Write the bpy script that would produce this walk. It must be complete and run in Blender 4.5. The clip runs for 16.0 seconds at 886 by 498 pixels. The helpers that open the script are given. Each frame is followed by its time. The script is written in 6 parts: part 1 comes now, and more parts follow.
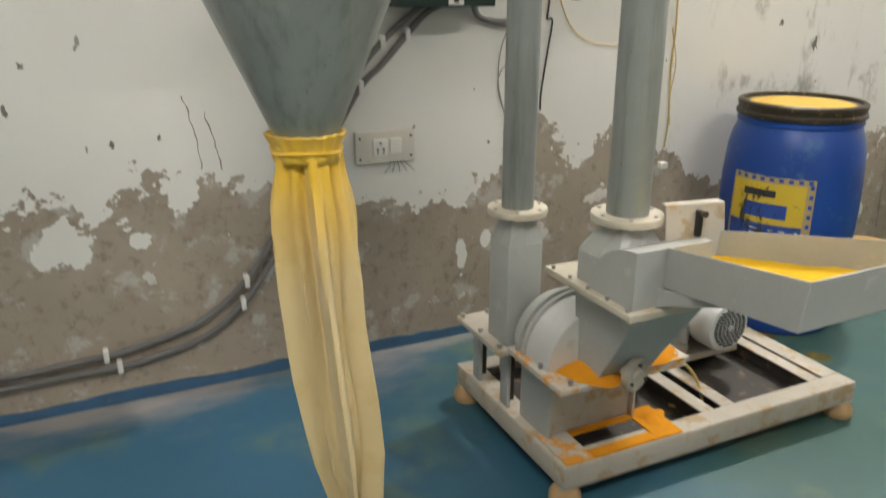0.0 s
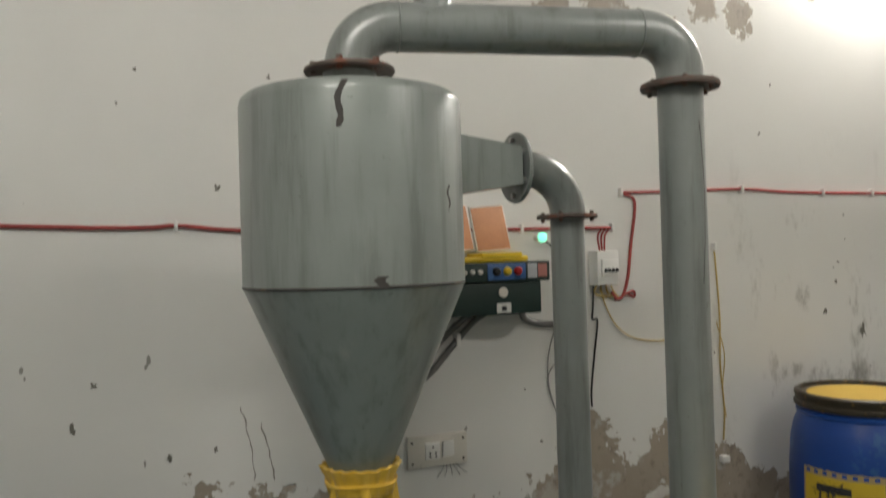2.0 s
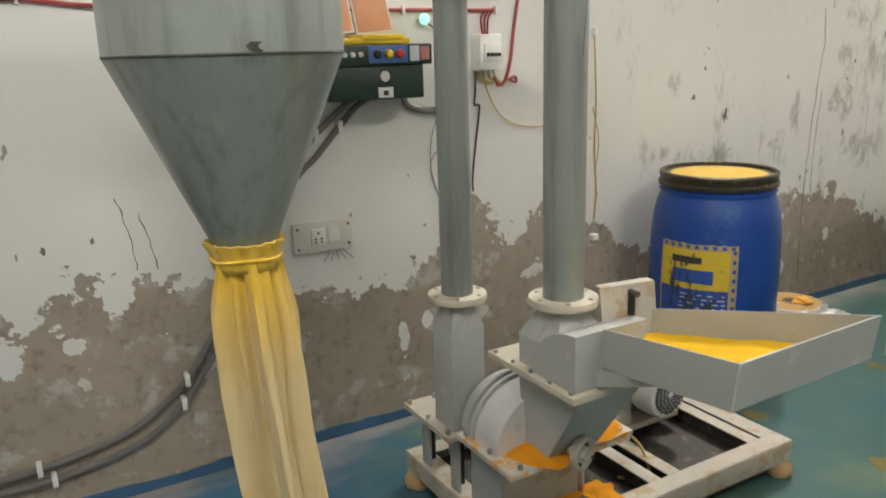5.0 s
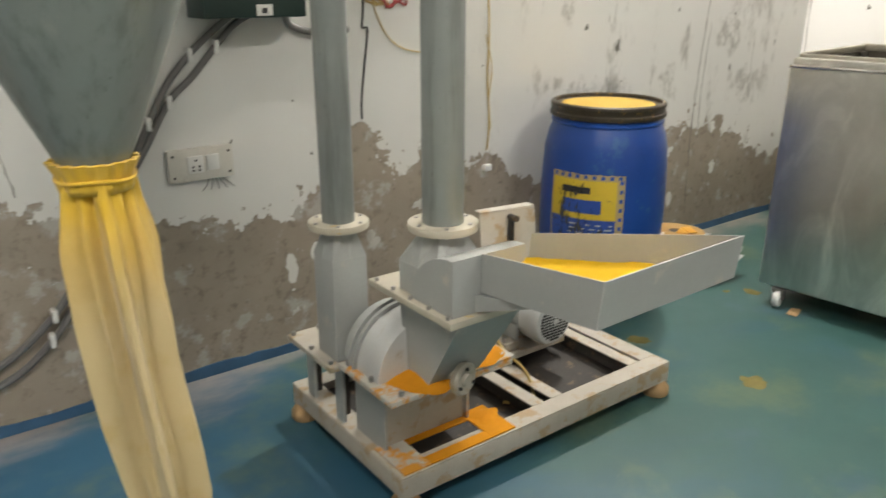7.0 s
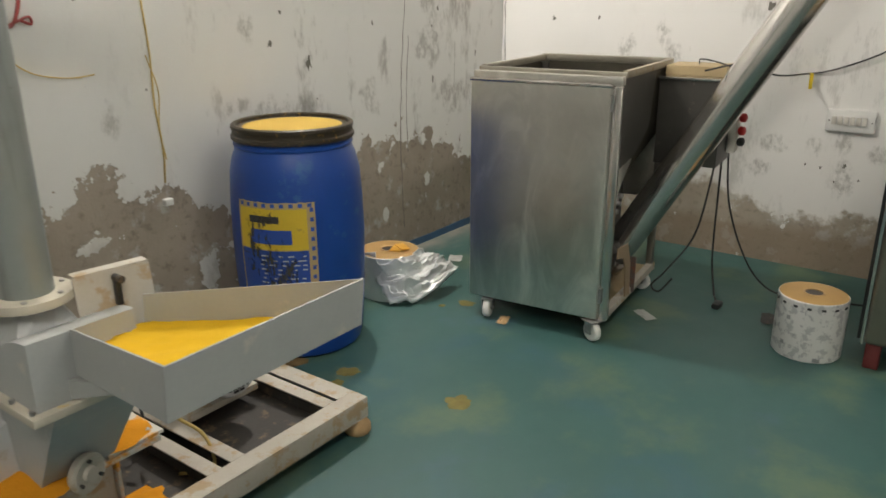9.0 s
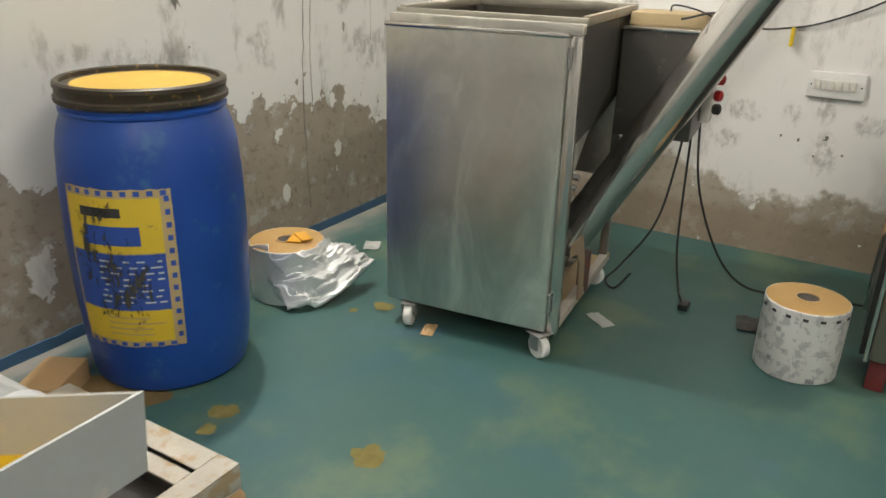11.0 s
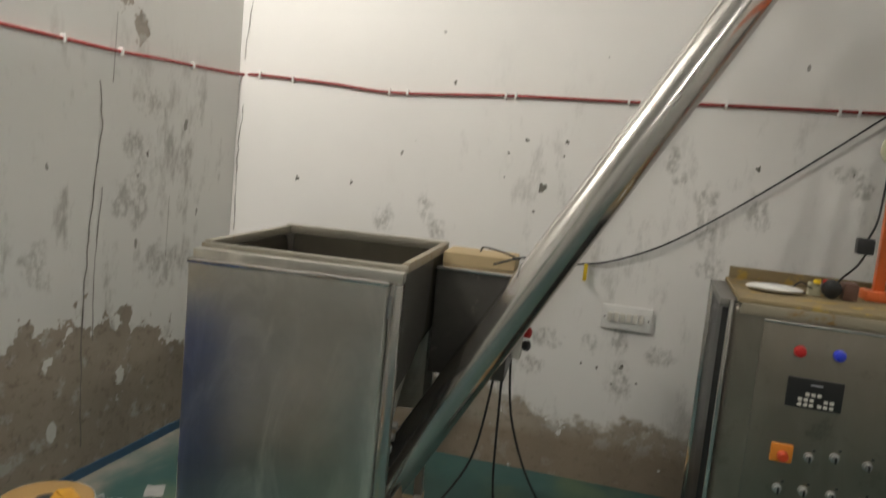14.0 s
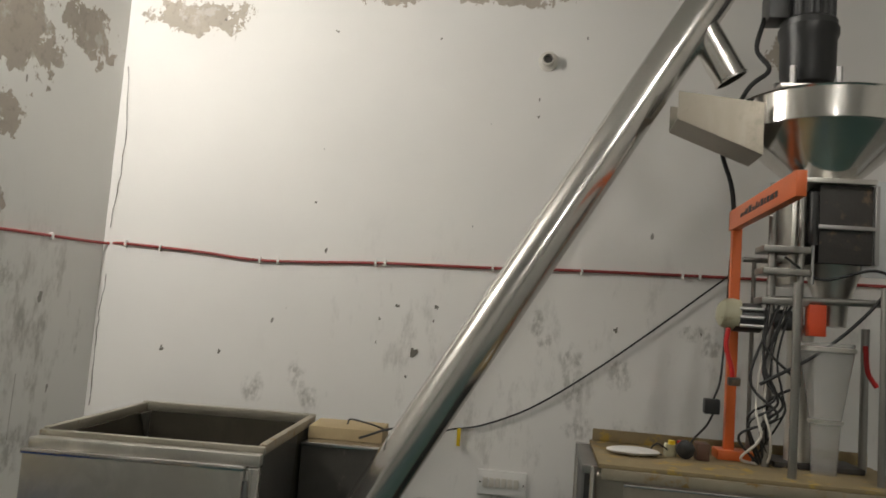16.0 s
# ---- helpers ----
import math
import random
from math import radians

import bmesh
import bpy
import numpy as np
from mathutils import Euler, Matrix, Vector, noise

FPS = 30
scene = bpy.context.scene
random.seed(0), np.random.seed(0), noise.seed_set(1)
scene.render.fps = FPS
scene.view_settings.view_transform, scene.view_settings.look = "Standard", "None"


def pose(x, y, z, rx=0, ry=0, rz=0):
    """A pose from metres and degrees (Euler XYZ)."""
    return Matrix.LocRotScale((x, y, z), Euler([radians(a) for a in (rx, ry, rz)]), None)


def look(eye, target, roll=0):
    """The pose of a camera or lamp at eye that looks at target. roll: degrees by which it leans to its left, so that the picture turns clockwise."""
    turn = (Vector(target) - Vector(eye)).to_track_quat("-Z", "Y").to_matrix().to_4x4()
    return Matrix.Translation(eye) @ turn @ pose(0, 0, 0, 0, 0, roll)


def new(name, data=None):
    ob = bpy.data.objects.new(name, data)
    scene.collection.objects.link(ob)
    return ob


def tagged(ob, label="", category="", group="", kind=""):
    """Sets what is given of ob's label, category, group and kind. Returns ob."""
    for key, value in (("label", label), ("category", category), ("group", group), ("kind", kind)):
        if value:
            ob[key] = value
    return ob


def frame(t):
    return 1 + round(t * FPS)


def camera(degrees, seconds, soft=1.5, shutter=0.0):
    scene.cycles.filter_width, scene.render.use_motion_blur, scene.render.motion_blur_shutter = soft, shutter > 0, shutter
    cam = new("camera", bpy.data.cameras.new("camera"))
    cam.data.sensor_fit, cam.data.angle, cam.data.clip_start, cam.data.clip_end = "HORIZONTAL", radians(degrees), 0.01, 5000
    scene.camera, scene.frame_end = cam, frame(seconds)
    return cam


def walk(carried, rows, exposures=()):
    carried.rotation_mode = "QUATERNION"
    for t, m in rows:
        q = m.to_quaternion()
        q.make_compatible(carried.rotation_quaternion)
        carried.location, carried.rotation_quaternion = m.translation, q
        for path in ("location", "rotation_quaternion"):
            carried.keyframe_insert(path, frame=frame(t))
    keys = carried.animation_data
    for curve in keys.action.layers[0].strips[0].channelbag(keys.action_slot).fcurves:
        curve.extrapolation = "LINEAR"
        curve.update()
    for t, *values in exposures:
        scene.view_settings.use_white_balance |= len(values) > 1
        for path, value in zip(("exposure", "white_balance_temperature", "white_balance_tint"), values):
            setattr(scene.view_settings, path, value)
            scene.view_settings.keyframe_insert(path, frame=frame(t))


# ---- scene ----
cam = camera(60.6, 16.0, shutter=0.5)
PATH = [
    (0, (0.131, 0.251, 1.49), (0.924, 1.962, 0.826), 0.1),
    (0.5, (0.132, 0.247, 1.531), (0.902, 2.024, 1.032), -1.6),
    (1, (0.132, 0.252, 1.569), (0.858, 2.081, 1.211), -2.0),
    (1.5, (0.128, 0.245, 1.611), (0.852, 2.102, 1.44), -2.0),
    (1.7, (0.129, 0.243, 1.62), (0.854, 2.104, 1.526), -2.0),
    (2, (0.121, 0.24, 1.639), (0.851, 2.102, 1.655), -1.7),
    (2.5, (0.112, 0.23, 1.654), (0.86, 2.077, 1.825), -1.7),
    (3, (0.111, 0.225, 1.667), (0.894, 2.06, 1.805), -1.1),
    (3.5, (0.123, 0.239, 1.655), (0.968, 2.049, 1.553), -1.5),
    (4, (0.126, 0.249, 1.636), (1.003, 2.025, 1.362), -1.5),
    (4.5, (0.129, 0.245, 1.605), (1.029, 1.984, 1.196), -1.3),
    (4.7, (0.122, 0.243, 1.584), (1.048, 1.958, 1.136), -1.5),
    (6.8, (0.206, 0.224, 1.539), (1.283, 1.764, 0.856), -0.5),
    (7, (0.221, 0.23, 1.516), (1.348, 1.745, 0.857), 0.0),
    (7.5, (0.267, 0.238, 1.545), (1.551, 1.63, 0.902), -0.1),
    (8, (0.403, 0.173, 1.554), (1.835, 1.415, 0.916), 0.1),
    (8.5, (0.554, 0.143, 1.551), (2.068, 1.298, 0.939), -0.5),
    (9, (0.675, 0.137, 1.533), (2.203, 1.258, 0.895), -0.2),
    (9.2, (0.735, 0.166, 1.517), (2.259, 1.277, 0.854), -0.2),
    (11.3, (1.405, 0.595, 1.413), (3.02, 1.508, 0.665), 2.2),
    (11.5, (1.436, 0.644, 1.442), (3.061, 1.537, 0.693), 2.7),
    (12, (1.465, 0.743, 1.467), (3.151, 1.623, 0.849), 2.6),
    (12.5, (1.481, 0.766, 1.494), (3.232, 1.596, 0.997), 3.2),
    (13, (1.498, 0.751, 1.512), (3.327, 1.429, 1.069), 5.0),
    (13.5, (1.513, 0.729, 1.525), (3.391, 1.291, 1.127), 5.8),
    (14, (1.506, 0.702, 1.566), (3.419, 1.232, 1.328), 5.5),
    (14.5, (1.506, 0.679, 1.597), (3.445, 1.153, 1.484), 5.4),
    (15, (1.511, 0.662, 1.615), (3.469, 1.072, 1.609), 4.8),
    (15.5, (1.512, 0.628, 1.634), (3.479, 0.969, 1.745), 4.6),
    (16, (1.505, 0.611, 1.644), (3.476, 0.896, 1.827), 4.3),
]
LAMP_GLOW, TUBE_GLOW, TUBE_DIM = 1650.0, 330.0, 205.0
EXPOSURES = [(0.0, 0.75), (0.8, 0.82), (1.5, 0.55), (2.2, -0.35), (3.5, -0.68), (4.2, 0.12), (4.7, 0.48), (6.8, 0.73), (9.2, 0.3), (11.3, 0.72), (12.0, 0.4), (12.5, 0.12), (14.0, -0.25), (14.5, -0.4), (16.0, -0.6)]
walk(cam, [(t, look(eye, target, roll)) for t, eye, target, roll in PATH], EXPOSURES)

# ---------------------------------------------------------------- world and lamps
world = bpy.data.worlds.new("world")
scene.world = world
world.use_nodes = True
world.node_tree.nodes["Background"].inputs[0].default_value = (0.5, 0.5, 0.5, 1)
world.node_tree.nodes["Background"].inputs[1].default_value = 0.02

ROOM_W, ROOM_E, ROOM_S, ROOM_N, ROOM_H = -2.4, 5.305, -2.6, 3.017, 3.75


# ---------------------------------------------------------------- small helpers
class Nodes:
    """A thin wrapper to write node trees in short lines."""

    def __init__(self, name):
        self.m = bpy.data.materials.new(name)
        self.m.use_nodes = True
        self.t = self.m.node_tree
        self.bsdf = self.t.nodes["Principled BSDF"]

    def put(self, socket, value):
        if hasattr(value, "is_output"):
            self.t.links.new(value, socket)
        else:
            socket.default_value = value

    def node(self, kind):
        return self.t.nodes.new(kind)

    def pos(self):
        return self.node("ShaderNodeNewGeometry").outputs["Position"]

    def obj(self):
        return self.node("ShaderNodeTexCoord").outputs["Object"]

    def rand(self):
        return self.node("ShaderNodeObjectInfo").outputs["Random"]

    def xyz(self, v):
        n = self.node("ShaderNodeSeparateXYZ")
        self.put(n.inputs[0], v)
        return n.outputs

    def scale(self, v, s, offset=(0, 0, 0)):
        n = self.node("ShaderNodeMapping")
        self.put(n.inputs[0], v)
        n.inputs["Scale"].default_value = s
        n.inputs["Location"].default_value = offset
        return n.outputs[0]

    def noise(self, v, scale, detail=4.0, rough=0.55, warp=0.0):
        n = self.node("ShaderNodeTexNoise")
        self.put(n.inputs["Vector"], v)
        n.inputs["Scale"].default_value = scale
        n.inputs["Detail"].default_value = detail
        n.inputs["Roughness"].default_value = rough
        n.inputs["Distortion"].default_value = warp
        return n.outputs["Fac"]

    def math(self, op, a, b=0.0, c=0.0, clamp=False):
        n = self.node("ShaderNodeMath")
        n.operation, n.use_clamp = op, clamp
        self.put(n.inputs[0], a)
        self.put(n.inputs[1], b)
        self.put(n.inputs[2], c)
        return n.outputs[0]

    def step(self, v, lo, hi):
        n = self.node("ShaderNodeMapRange")
        n.interpolation_type = "SMOOTHSTEP"
        self.put(n.inputs[0], v)
        n.inputs[1].default_value = lo
        n.inputs[2].default_value = hi
        return n.outputs[0]

    def ramp(self, v, stops, mode="LINEAR"):
        n = self.node("ShaderNodeValToRGB")
        n.color_ramp.interpolation = mode
        el = n.color_ramp.elements
        while len(el) < len(stops):
            el.new(0.5)
        for e, (p, c) in zip(el, stops):
            e.position = p
            e.color = (c, c, c, 1) if isinstance(c, (int, float)) else (*c, 1)
        self.put(n.inputs[0], v)
        return n.outputs[0]

    def mix(self, f, a, b, mode="MIX"):
        n = self.node("ShaderNodeMix")
        n.data_type, n.blend_type = "RGBA", mode
        self.put(n.inputs[0], f)
        self.put(n.inputs[6], (*a, 1) if isinstance(a, tuple) else a)
        self.put(n.inputs[7], (*b, 1) if isinstance(b, tuple) else b)
        return n.outputs[2]

    def patches(self, p, along, spots):
        """Distance to the nearest of some oval spots (place along the wall, height, half width, half height), 1 on their outlines."""
        near = None
        for a, z, w, h in spots:
            m = self.node("ShaderNodeMapping")
            self.put(m.inputs[0], p)
            sc, lo = [0, 0, 1 / h], [0, 0, -z / h]
            sc[along], lo[along] = 1 / w, -a / w
            m.inputs["Scale"].default_value, m.inputs["Location"].default_value = sc, lo
            d = self.node("ShaderNodeVectorMath")
            d.operation = "LENGTH"
            self.put(d.inputs[0], m.outputs[0])
            near = d.outputs["Value"] if near is None else self.math("MINIMUM", near, d.outputs["Value"])
        return near

    def bump(self, h, strength, dist=0.01):
        n = self.node("ShaderNodeBump")
        n.inputs["Strength"].default_value = strength
        n.inputs["Distance"].default_value = dist
        self.put(n.inputs["Height"], h)
        self.put(self.bsdf.inputs["Normal"], n.outputs[0])

    def done(self, colour, rough, metal=0.0, spec=0.5):
        b = self.bsdf.inputs
        self.put(b["Base Color"], (*colour, 1) if isinstance(colour, tuple) else colour)
        self.put(b["Roughness"], rough)
        self.put(b["Metallic"], metal)
        b["Specular IOR Level"].default_value = spec
        return self.m


def tone(c, k):
    return tuple(min(1.0, x * k) for x in c)


def plain(name, c, rough=0.5, metal=0.0, var=0.25, scale=7.0, bump=0.05, grain=90.0, spec=0.5, wear=None, amount=0.42):
    """A surface of one paint or stuff: cloudy variation, fine grain, and patches of another colour where it is worn or dusty."""
    n = Nodes(name)
    p = n.obj()
    big, fine = n.noise(p, scale, 5), n.noise(p, grain, 3)
    col = n.mix(big, tone(c, 1 - var), tone(c, 1 + var))
    col = n.mix(n.math("MULTIPLY", fine, 0.25), col, tone(c, 0.6))
    if wear:
        k = n.step(n.noise(p, scale * 1.7, 8, 0.65), 1 - amount - 0.05, 1 - amount + 0.07)
        col = n.mix(k, col, wear)
    r = n.math("ADD", rough - 0.08, n.math("MULTIPLY", big, 0.16), clamp=True)
    n.bump(n.math("ADD", fine, n.math("MULTIPLY", big, 0.6)), bump, 0.004)
    return n.done(col, r, metal, spec)


def box(bm, lo, hi, bevel=0.0, m=None, seg=2):
    lo, hi = Vector(lo), Vector(hi)
    t = Matrix.LocRotScale((lo + hi) / 2, None, hi - lo)
    vs = bmesh.ops.create_cube(bm, size=1, matrix=(m @ t if m else t))["verts"]
    if bevel > 0:
        es = list({e for v in vs for e in v.link_edges})
        bmesh.ops.bevel(bm, geom=es, offset=bevel, segments=seg, affect="EDGES", profile=0.6)
    return bm


def frame_of(d):
    d = Vector(d).normalized()
    a = Vector((0, 0, 1)) if abs(d.z) < 0.9 else Vector((1, 0, 0))
    u = d.cross(a).normalized()
    return u, d.cross(u).normalized()


def cyl(bm, a, b, r0, r1=None, seg=24, caps=True):
    a, b = Vector(a), Vector(b)
    r1 = r0 if r1 is None else r1
    u, v = frame_of(b - a)
    rings = []
    for p, r in ((a, r0), (b, r1)):
        rings.append([bm.verts.new(p + (u * math.cos(2 * math.pi * i / seg) + v * math.sin(2 * math.pi * i / seg)) * r) for i in range(seg)])
    for i in range(seg):
        j = (i + 1) % seg
        bm.faces.new((rings[0][i], rings[0][j], rings[1][j], rings[1][i]))
    if caps:
        bm.faces.new(rings[0][::-1])
        bm.faces.new(rings[1])
    return bm


def lathe(bm, profile, at=(0, 0, 0), axis=(0, 0, 1), seg=48, close=False, wave=None):
    """Turns (radius, height) pairs round the axis. wave(angle, height) multiplies the radius."""
    at, axis = Vector(at), Vector(axis).normalized()
    if abs(axis.z) > 0.99:
        u, v = Vector((1, 0, 0)), Vector((0, 1, 0))
    else:
        u, v = frame_of(axis)
    rings = []
    for r, h in profile:
        ring = []
        for i in range(seg):
            a = 2 * math.pi * i / seg
            k = wave(a, h) if wave else 1.0
            ring.append(bm.verts.new(at + axis * h + (u * math.cos(a) + v * math.sin(a)) * r * k))
        rings.append(ring)
    pairs = list(zip(rings, rings[1:]))
    if close:
        pairs.append((rings[-1], rings[0]))
    for a, b in pairs:
        for i in range(seg):
            j = (i + 1) % seg
            bm.faces.new((a[i], a[j], b[j], b[i]))
    if not close:
        if profile[0][0] > 1e-4:
            bm.faces.new(rings[0][::-1])
        if profile[-1][0] > 1e-4:
            bm.faces.new(rings[-1])
    bmesh.ops.remove_doubles(bm, verts=bm.verts, dist=1e-5)
    bmesh.ops.recalc_face_normals(bm, faces=bm.faces)
    return bm


def smooth_path(pts, n=6):
    """Catmull-Rom through the points."""
    pts = [Vector(p) for p in pts]
    if len(pts) < 3:
        return pts
    out = []
    ext = [pts[0] * 2 - pts[1]] + pts + [pts[-1] * 2 - pts[-2]]
    for i in range(1, len(ext) - 2):
        a, b, c, d = ext[i - 1:i + 3]
        for k in range(n):
            t = k / n
            out.append(0.5 * ((2 * b) + (c - a) * t + (2 * a - 5 * b + 4 * c - d) * t * t + (3 * b - a - 3 * c + d) * t ** 3))
    return out + [pts[-1]]


def tube(bm, pts, r, seg=10, caps=True):
    raw = [Vector(p) for p in pts]
    pts = [raw[0]] + [q for p, q in zip(raw, raw[1:]) if (q - p).length > 1e-5]
    rings = []
    u = None
    for i, p in enumerate(pts):
        d = (pts[min(i + 1, len(pts) - 1)] - pts[max(i - 1, 0)]).normalized()
        if u is None:
            u = frame_of(d)[0]
        u = (u - d * u.dot(d)).normalized()
        v = d.cross(u)
        rings.append([bm.verts.new(p + (u * math.cos(2 * math.pi * k / seg) + v * math.sin(2 * math.pi * k / seg)) * r) for k in range(seg)])
    for a, b in zip(rings, rings[1:]):
        for k in range(seg):
            j = (k + 1) % seg
            bm.faces.new((a[k], a[j], b[j], b[k]))
    if caps:
        bm.faces.new(rings[0][::-1])
        bm.faces.new(rings[-1])
    return bm


def prism(bm, outline, a, b):
    """Extrudes an outline (points in 3D) from offset a to offset b."""
    a, b = Vector(a), Vector(b)
    lo = [bm.verts.new(Vector(p) + a) for p in outline]
    hi = [bm.verts.new(Vector(p) + b) for p in outline]
    n = len(outline)
    for i in range(n):
        j = (i + 1) % n
        bm.faces.new((lo[i], lo[j], hi[j], hi[i]))
    bm.faces.new(lo[::-1])
    bm.faces.new(hi)
    bmesh.ops.recalc_face_normals(bm, faces=bm.faces)
    return bm


def loft(bm, rings, caps=True):
    vs = [[bm.verts.new(p) for p in ring] for ring in rings]
    n = len(vs[0])
    for a, b in zip(vs, vs[1:]):
        for i in range(n):
            j = (i + 1) % n
            bm.faces.new((a[i], a[j], b[j], b[i]))
    if caps:
        bm.faces.new(vs[0][::-1])
        bm.faces.new(vs[-1])
    bmesh.ops.recalc_face_normals(bm, faces=bm.faces)
    return bm


def part(name, bm, material, parent=None, label="", sharp=35, local=False):
    me = bpy.data.meshes.new(name)
    bm.normal_update()
    for f in bm.faces:
        f.smooth = True
    bm.to_mesh(me)
    bm.free()
    me.set_sharp_from_angle(angle=radians(sharp))
    me.materials.append(material)
    ob = new(name, me)
    if parent is not None:
        ob.parent = parent
        if not local and parent.parent is None:
            ob.matrix_parent_inverse = parent.matrix_basis.inverted()
    if label:
        ob["label"] = label
    return ob


def thing(name, label, category, at=(0, 0, 0), group="", kind=""):
    e = new(name)
    e.empty_display_size = 0.1
    e.location = at
    return tagged(e, label, category, group, kind)


def B():
    return bmesh.new()


# ---------------------------------------------------------------- materials
def wall_material(name, along, edge, peel, stain_from, paint, cement, tide=0.0, peeled=(), islands=(), smudges=(), ragged=1.0, soft=0.006, smeared=0.7):
    """Whitewashed plaster that has come off below an uneven line and in flakes near the ceiling.
    edge: (place along the wall, height of the line) pairs over -0.5 to 5.5 m."""
    n = Nodes(name)
    p = n.pos()
    o = n.xyz(p)
    x, z = o[along], o[2]
    u = n.math("DIVIDE", n.math("ADD", x, 0.5), 6.0)
    line = n.math("MULTIPLY", n.ramp(u, [((a + 0.5) / 6.0, h / 1.2) for a, h in edge]), 1.2)
    rag = n.math("MULTIPLY", n.math("SUBTRACT", n.noise(p, 5.0, 7, 0.62), 0.5), 0.62 * ragged)
    rag2 = n.math("MULTIPLY", n.math("SUBTRACT", n.noise(p, 19.0, 5, 0.6), 0.5), 0.28 * ragged)
    depth = n.math("SUBTRACT", n.math("ADD", n.math("ADD", line, rag), rag2), z)
    bare = n.step(depth, -soft, soft)
    ragged_edge = n.math("MULTIPLY", n.math("SUBTRACT", n.noise(p, 9.0, 8, 0.68), 0.5), 3.4)
    # islands of paint left on the bare plaster
    isl = n.step(n.noise(p, 6.5, 6, 0.6), 0.645, 0.655)
    near = n.step(depth, 0.75, 0.05)
    bare = n.math("SUBTRACT", bare, n.math("MULTIPLY", isl, near), clamp=True)
    if islands:
        left = n.step(n.math("ADD", n.math("SUBTRACT", 0.85, n.patches(p, along, islands)), n.math("MULTIPLY", ragged_edge, 0.8)), 0.0, 0.04)
        bare = n.math("SUBTRACT", bare, left, clamp=True)
    # flakes off near the ceiling
    top = n.math("ADD", n.math("MULTIPLY", n.math("SUBTRACT", n.noise(p, 3.1, 8, 0.66), 0.5), 2.4), n.math("SUBTRACT", z, peel))
    topk = n.math("MULTIPLY", n.step(top, 0.0, 0.012), n.step(n.noise(p, 11.0, 5, 0.6), 0.44, 0.46))
    off = n.math("MAXIMUM", bare, topk)
    if peeled:
        lost = n.step(n.math("ADD", n.math("SUBTRACT", 0.85, n.patches(p, along, peeled)), ragged_edge), 0.0, 0.04)
        off = n.math("MAXIMUM", off, n.math("MULTIPLY", lost, 0.85))
    # paint: cloudy, with grey smears, drips and small chips
    cloud = n.noise(p, 1.3, 4)
    pc = n.mix(cloud, tone(paint, 0.9), tone(paint, 1.06))
    stretched = n.scale(p, (5.5, 5.5, 2.2))
    smear = n.math("MULTIPLY", n.step(n.noise(stretched, 1.0, 8, 0.72), 0.53, 0.68), n.step(x, stain_from[0], stain_from[1]))
    smear = n.math("MULTIPLY", smear, n.step(z, 2.3, 1.5))
    pc = n.mix(n.math("MULTIPLY", smear, smeared), pc, (0.27, 0.255, 0.23))
    if smudges:
        k = n.step(n.math("ADD", n.math("SUBTRACT", 0.9, n.patches(p, along, smudges)), n.math("MULTIPLY", ragged_edge, 0.75)), -0.1, 0.5)
        k = n.math("MULTIPLY", k, n.step(n.noise(n.scale(p, (1, 1, 0.55)), 30.0, 6, 0.7), 0.38, 0.62))
        pc = n.mix(n.math("MULTIPLY", k, 0.55), pc, (0.2, 0.19, 0.165))
    chips = n.step(n.noise(n.scale(p, (1, 1, 0.6)), 13.0, 2, 0.5), 0.752, 0.765)
    pc = n.mix(n.math("MULTIPLY", chips, 0.85), pc, (0.2, 0.19, 0.17))
    cc = n.mix(n.noise(p, 3.2, 6, 0.6), tone(cement, 0.68), tone(cement, 1.3))
    cc = n.mix(n.step(n.noise(p, 26.0, 4), 0.5, 0.75), cc, tone(cement, 0.7))
    cc = n.mix(n.math("MULTIPLY", n.step(n.noise(p, 7.0, 6, 0.65), 0.55, 0.64), 0.5), cc, tone(paint, 0.75))
    if tide:
        band = n.step(n.math("ADD", z, n.math("MULTIPLY", rag, 0.5)), tide, tide - 0.1)
        cc = n.mix(n.math("MULTIPLY", band, 0.6), cc, (0.2, 0.145, 0.095))
    col = n.mix(off, pc, cc)
    grain = n.noise(p, 85.0, 4)
    h = n.math("ADD", n.math("MULTIPLY", off, -0.9), n.math("MULTIPLY", grain, n.math("ADD", 0.12, n.math("MULTIPLY", off, 0.35))))
    h = n.math("ADD", h, n.math("MULTIPLY", cloud, 0.6))
    n.bump(h, 0.55, 0.006)
    return n.done(col, n.math("ADD", 0.62, n.math("MULTIPLY", off, 0.3)), 0, 0.3)


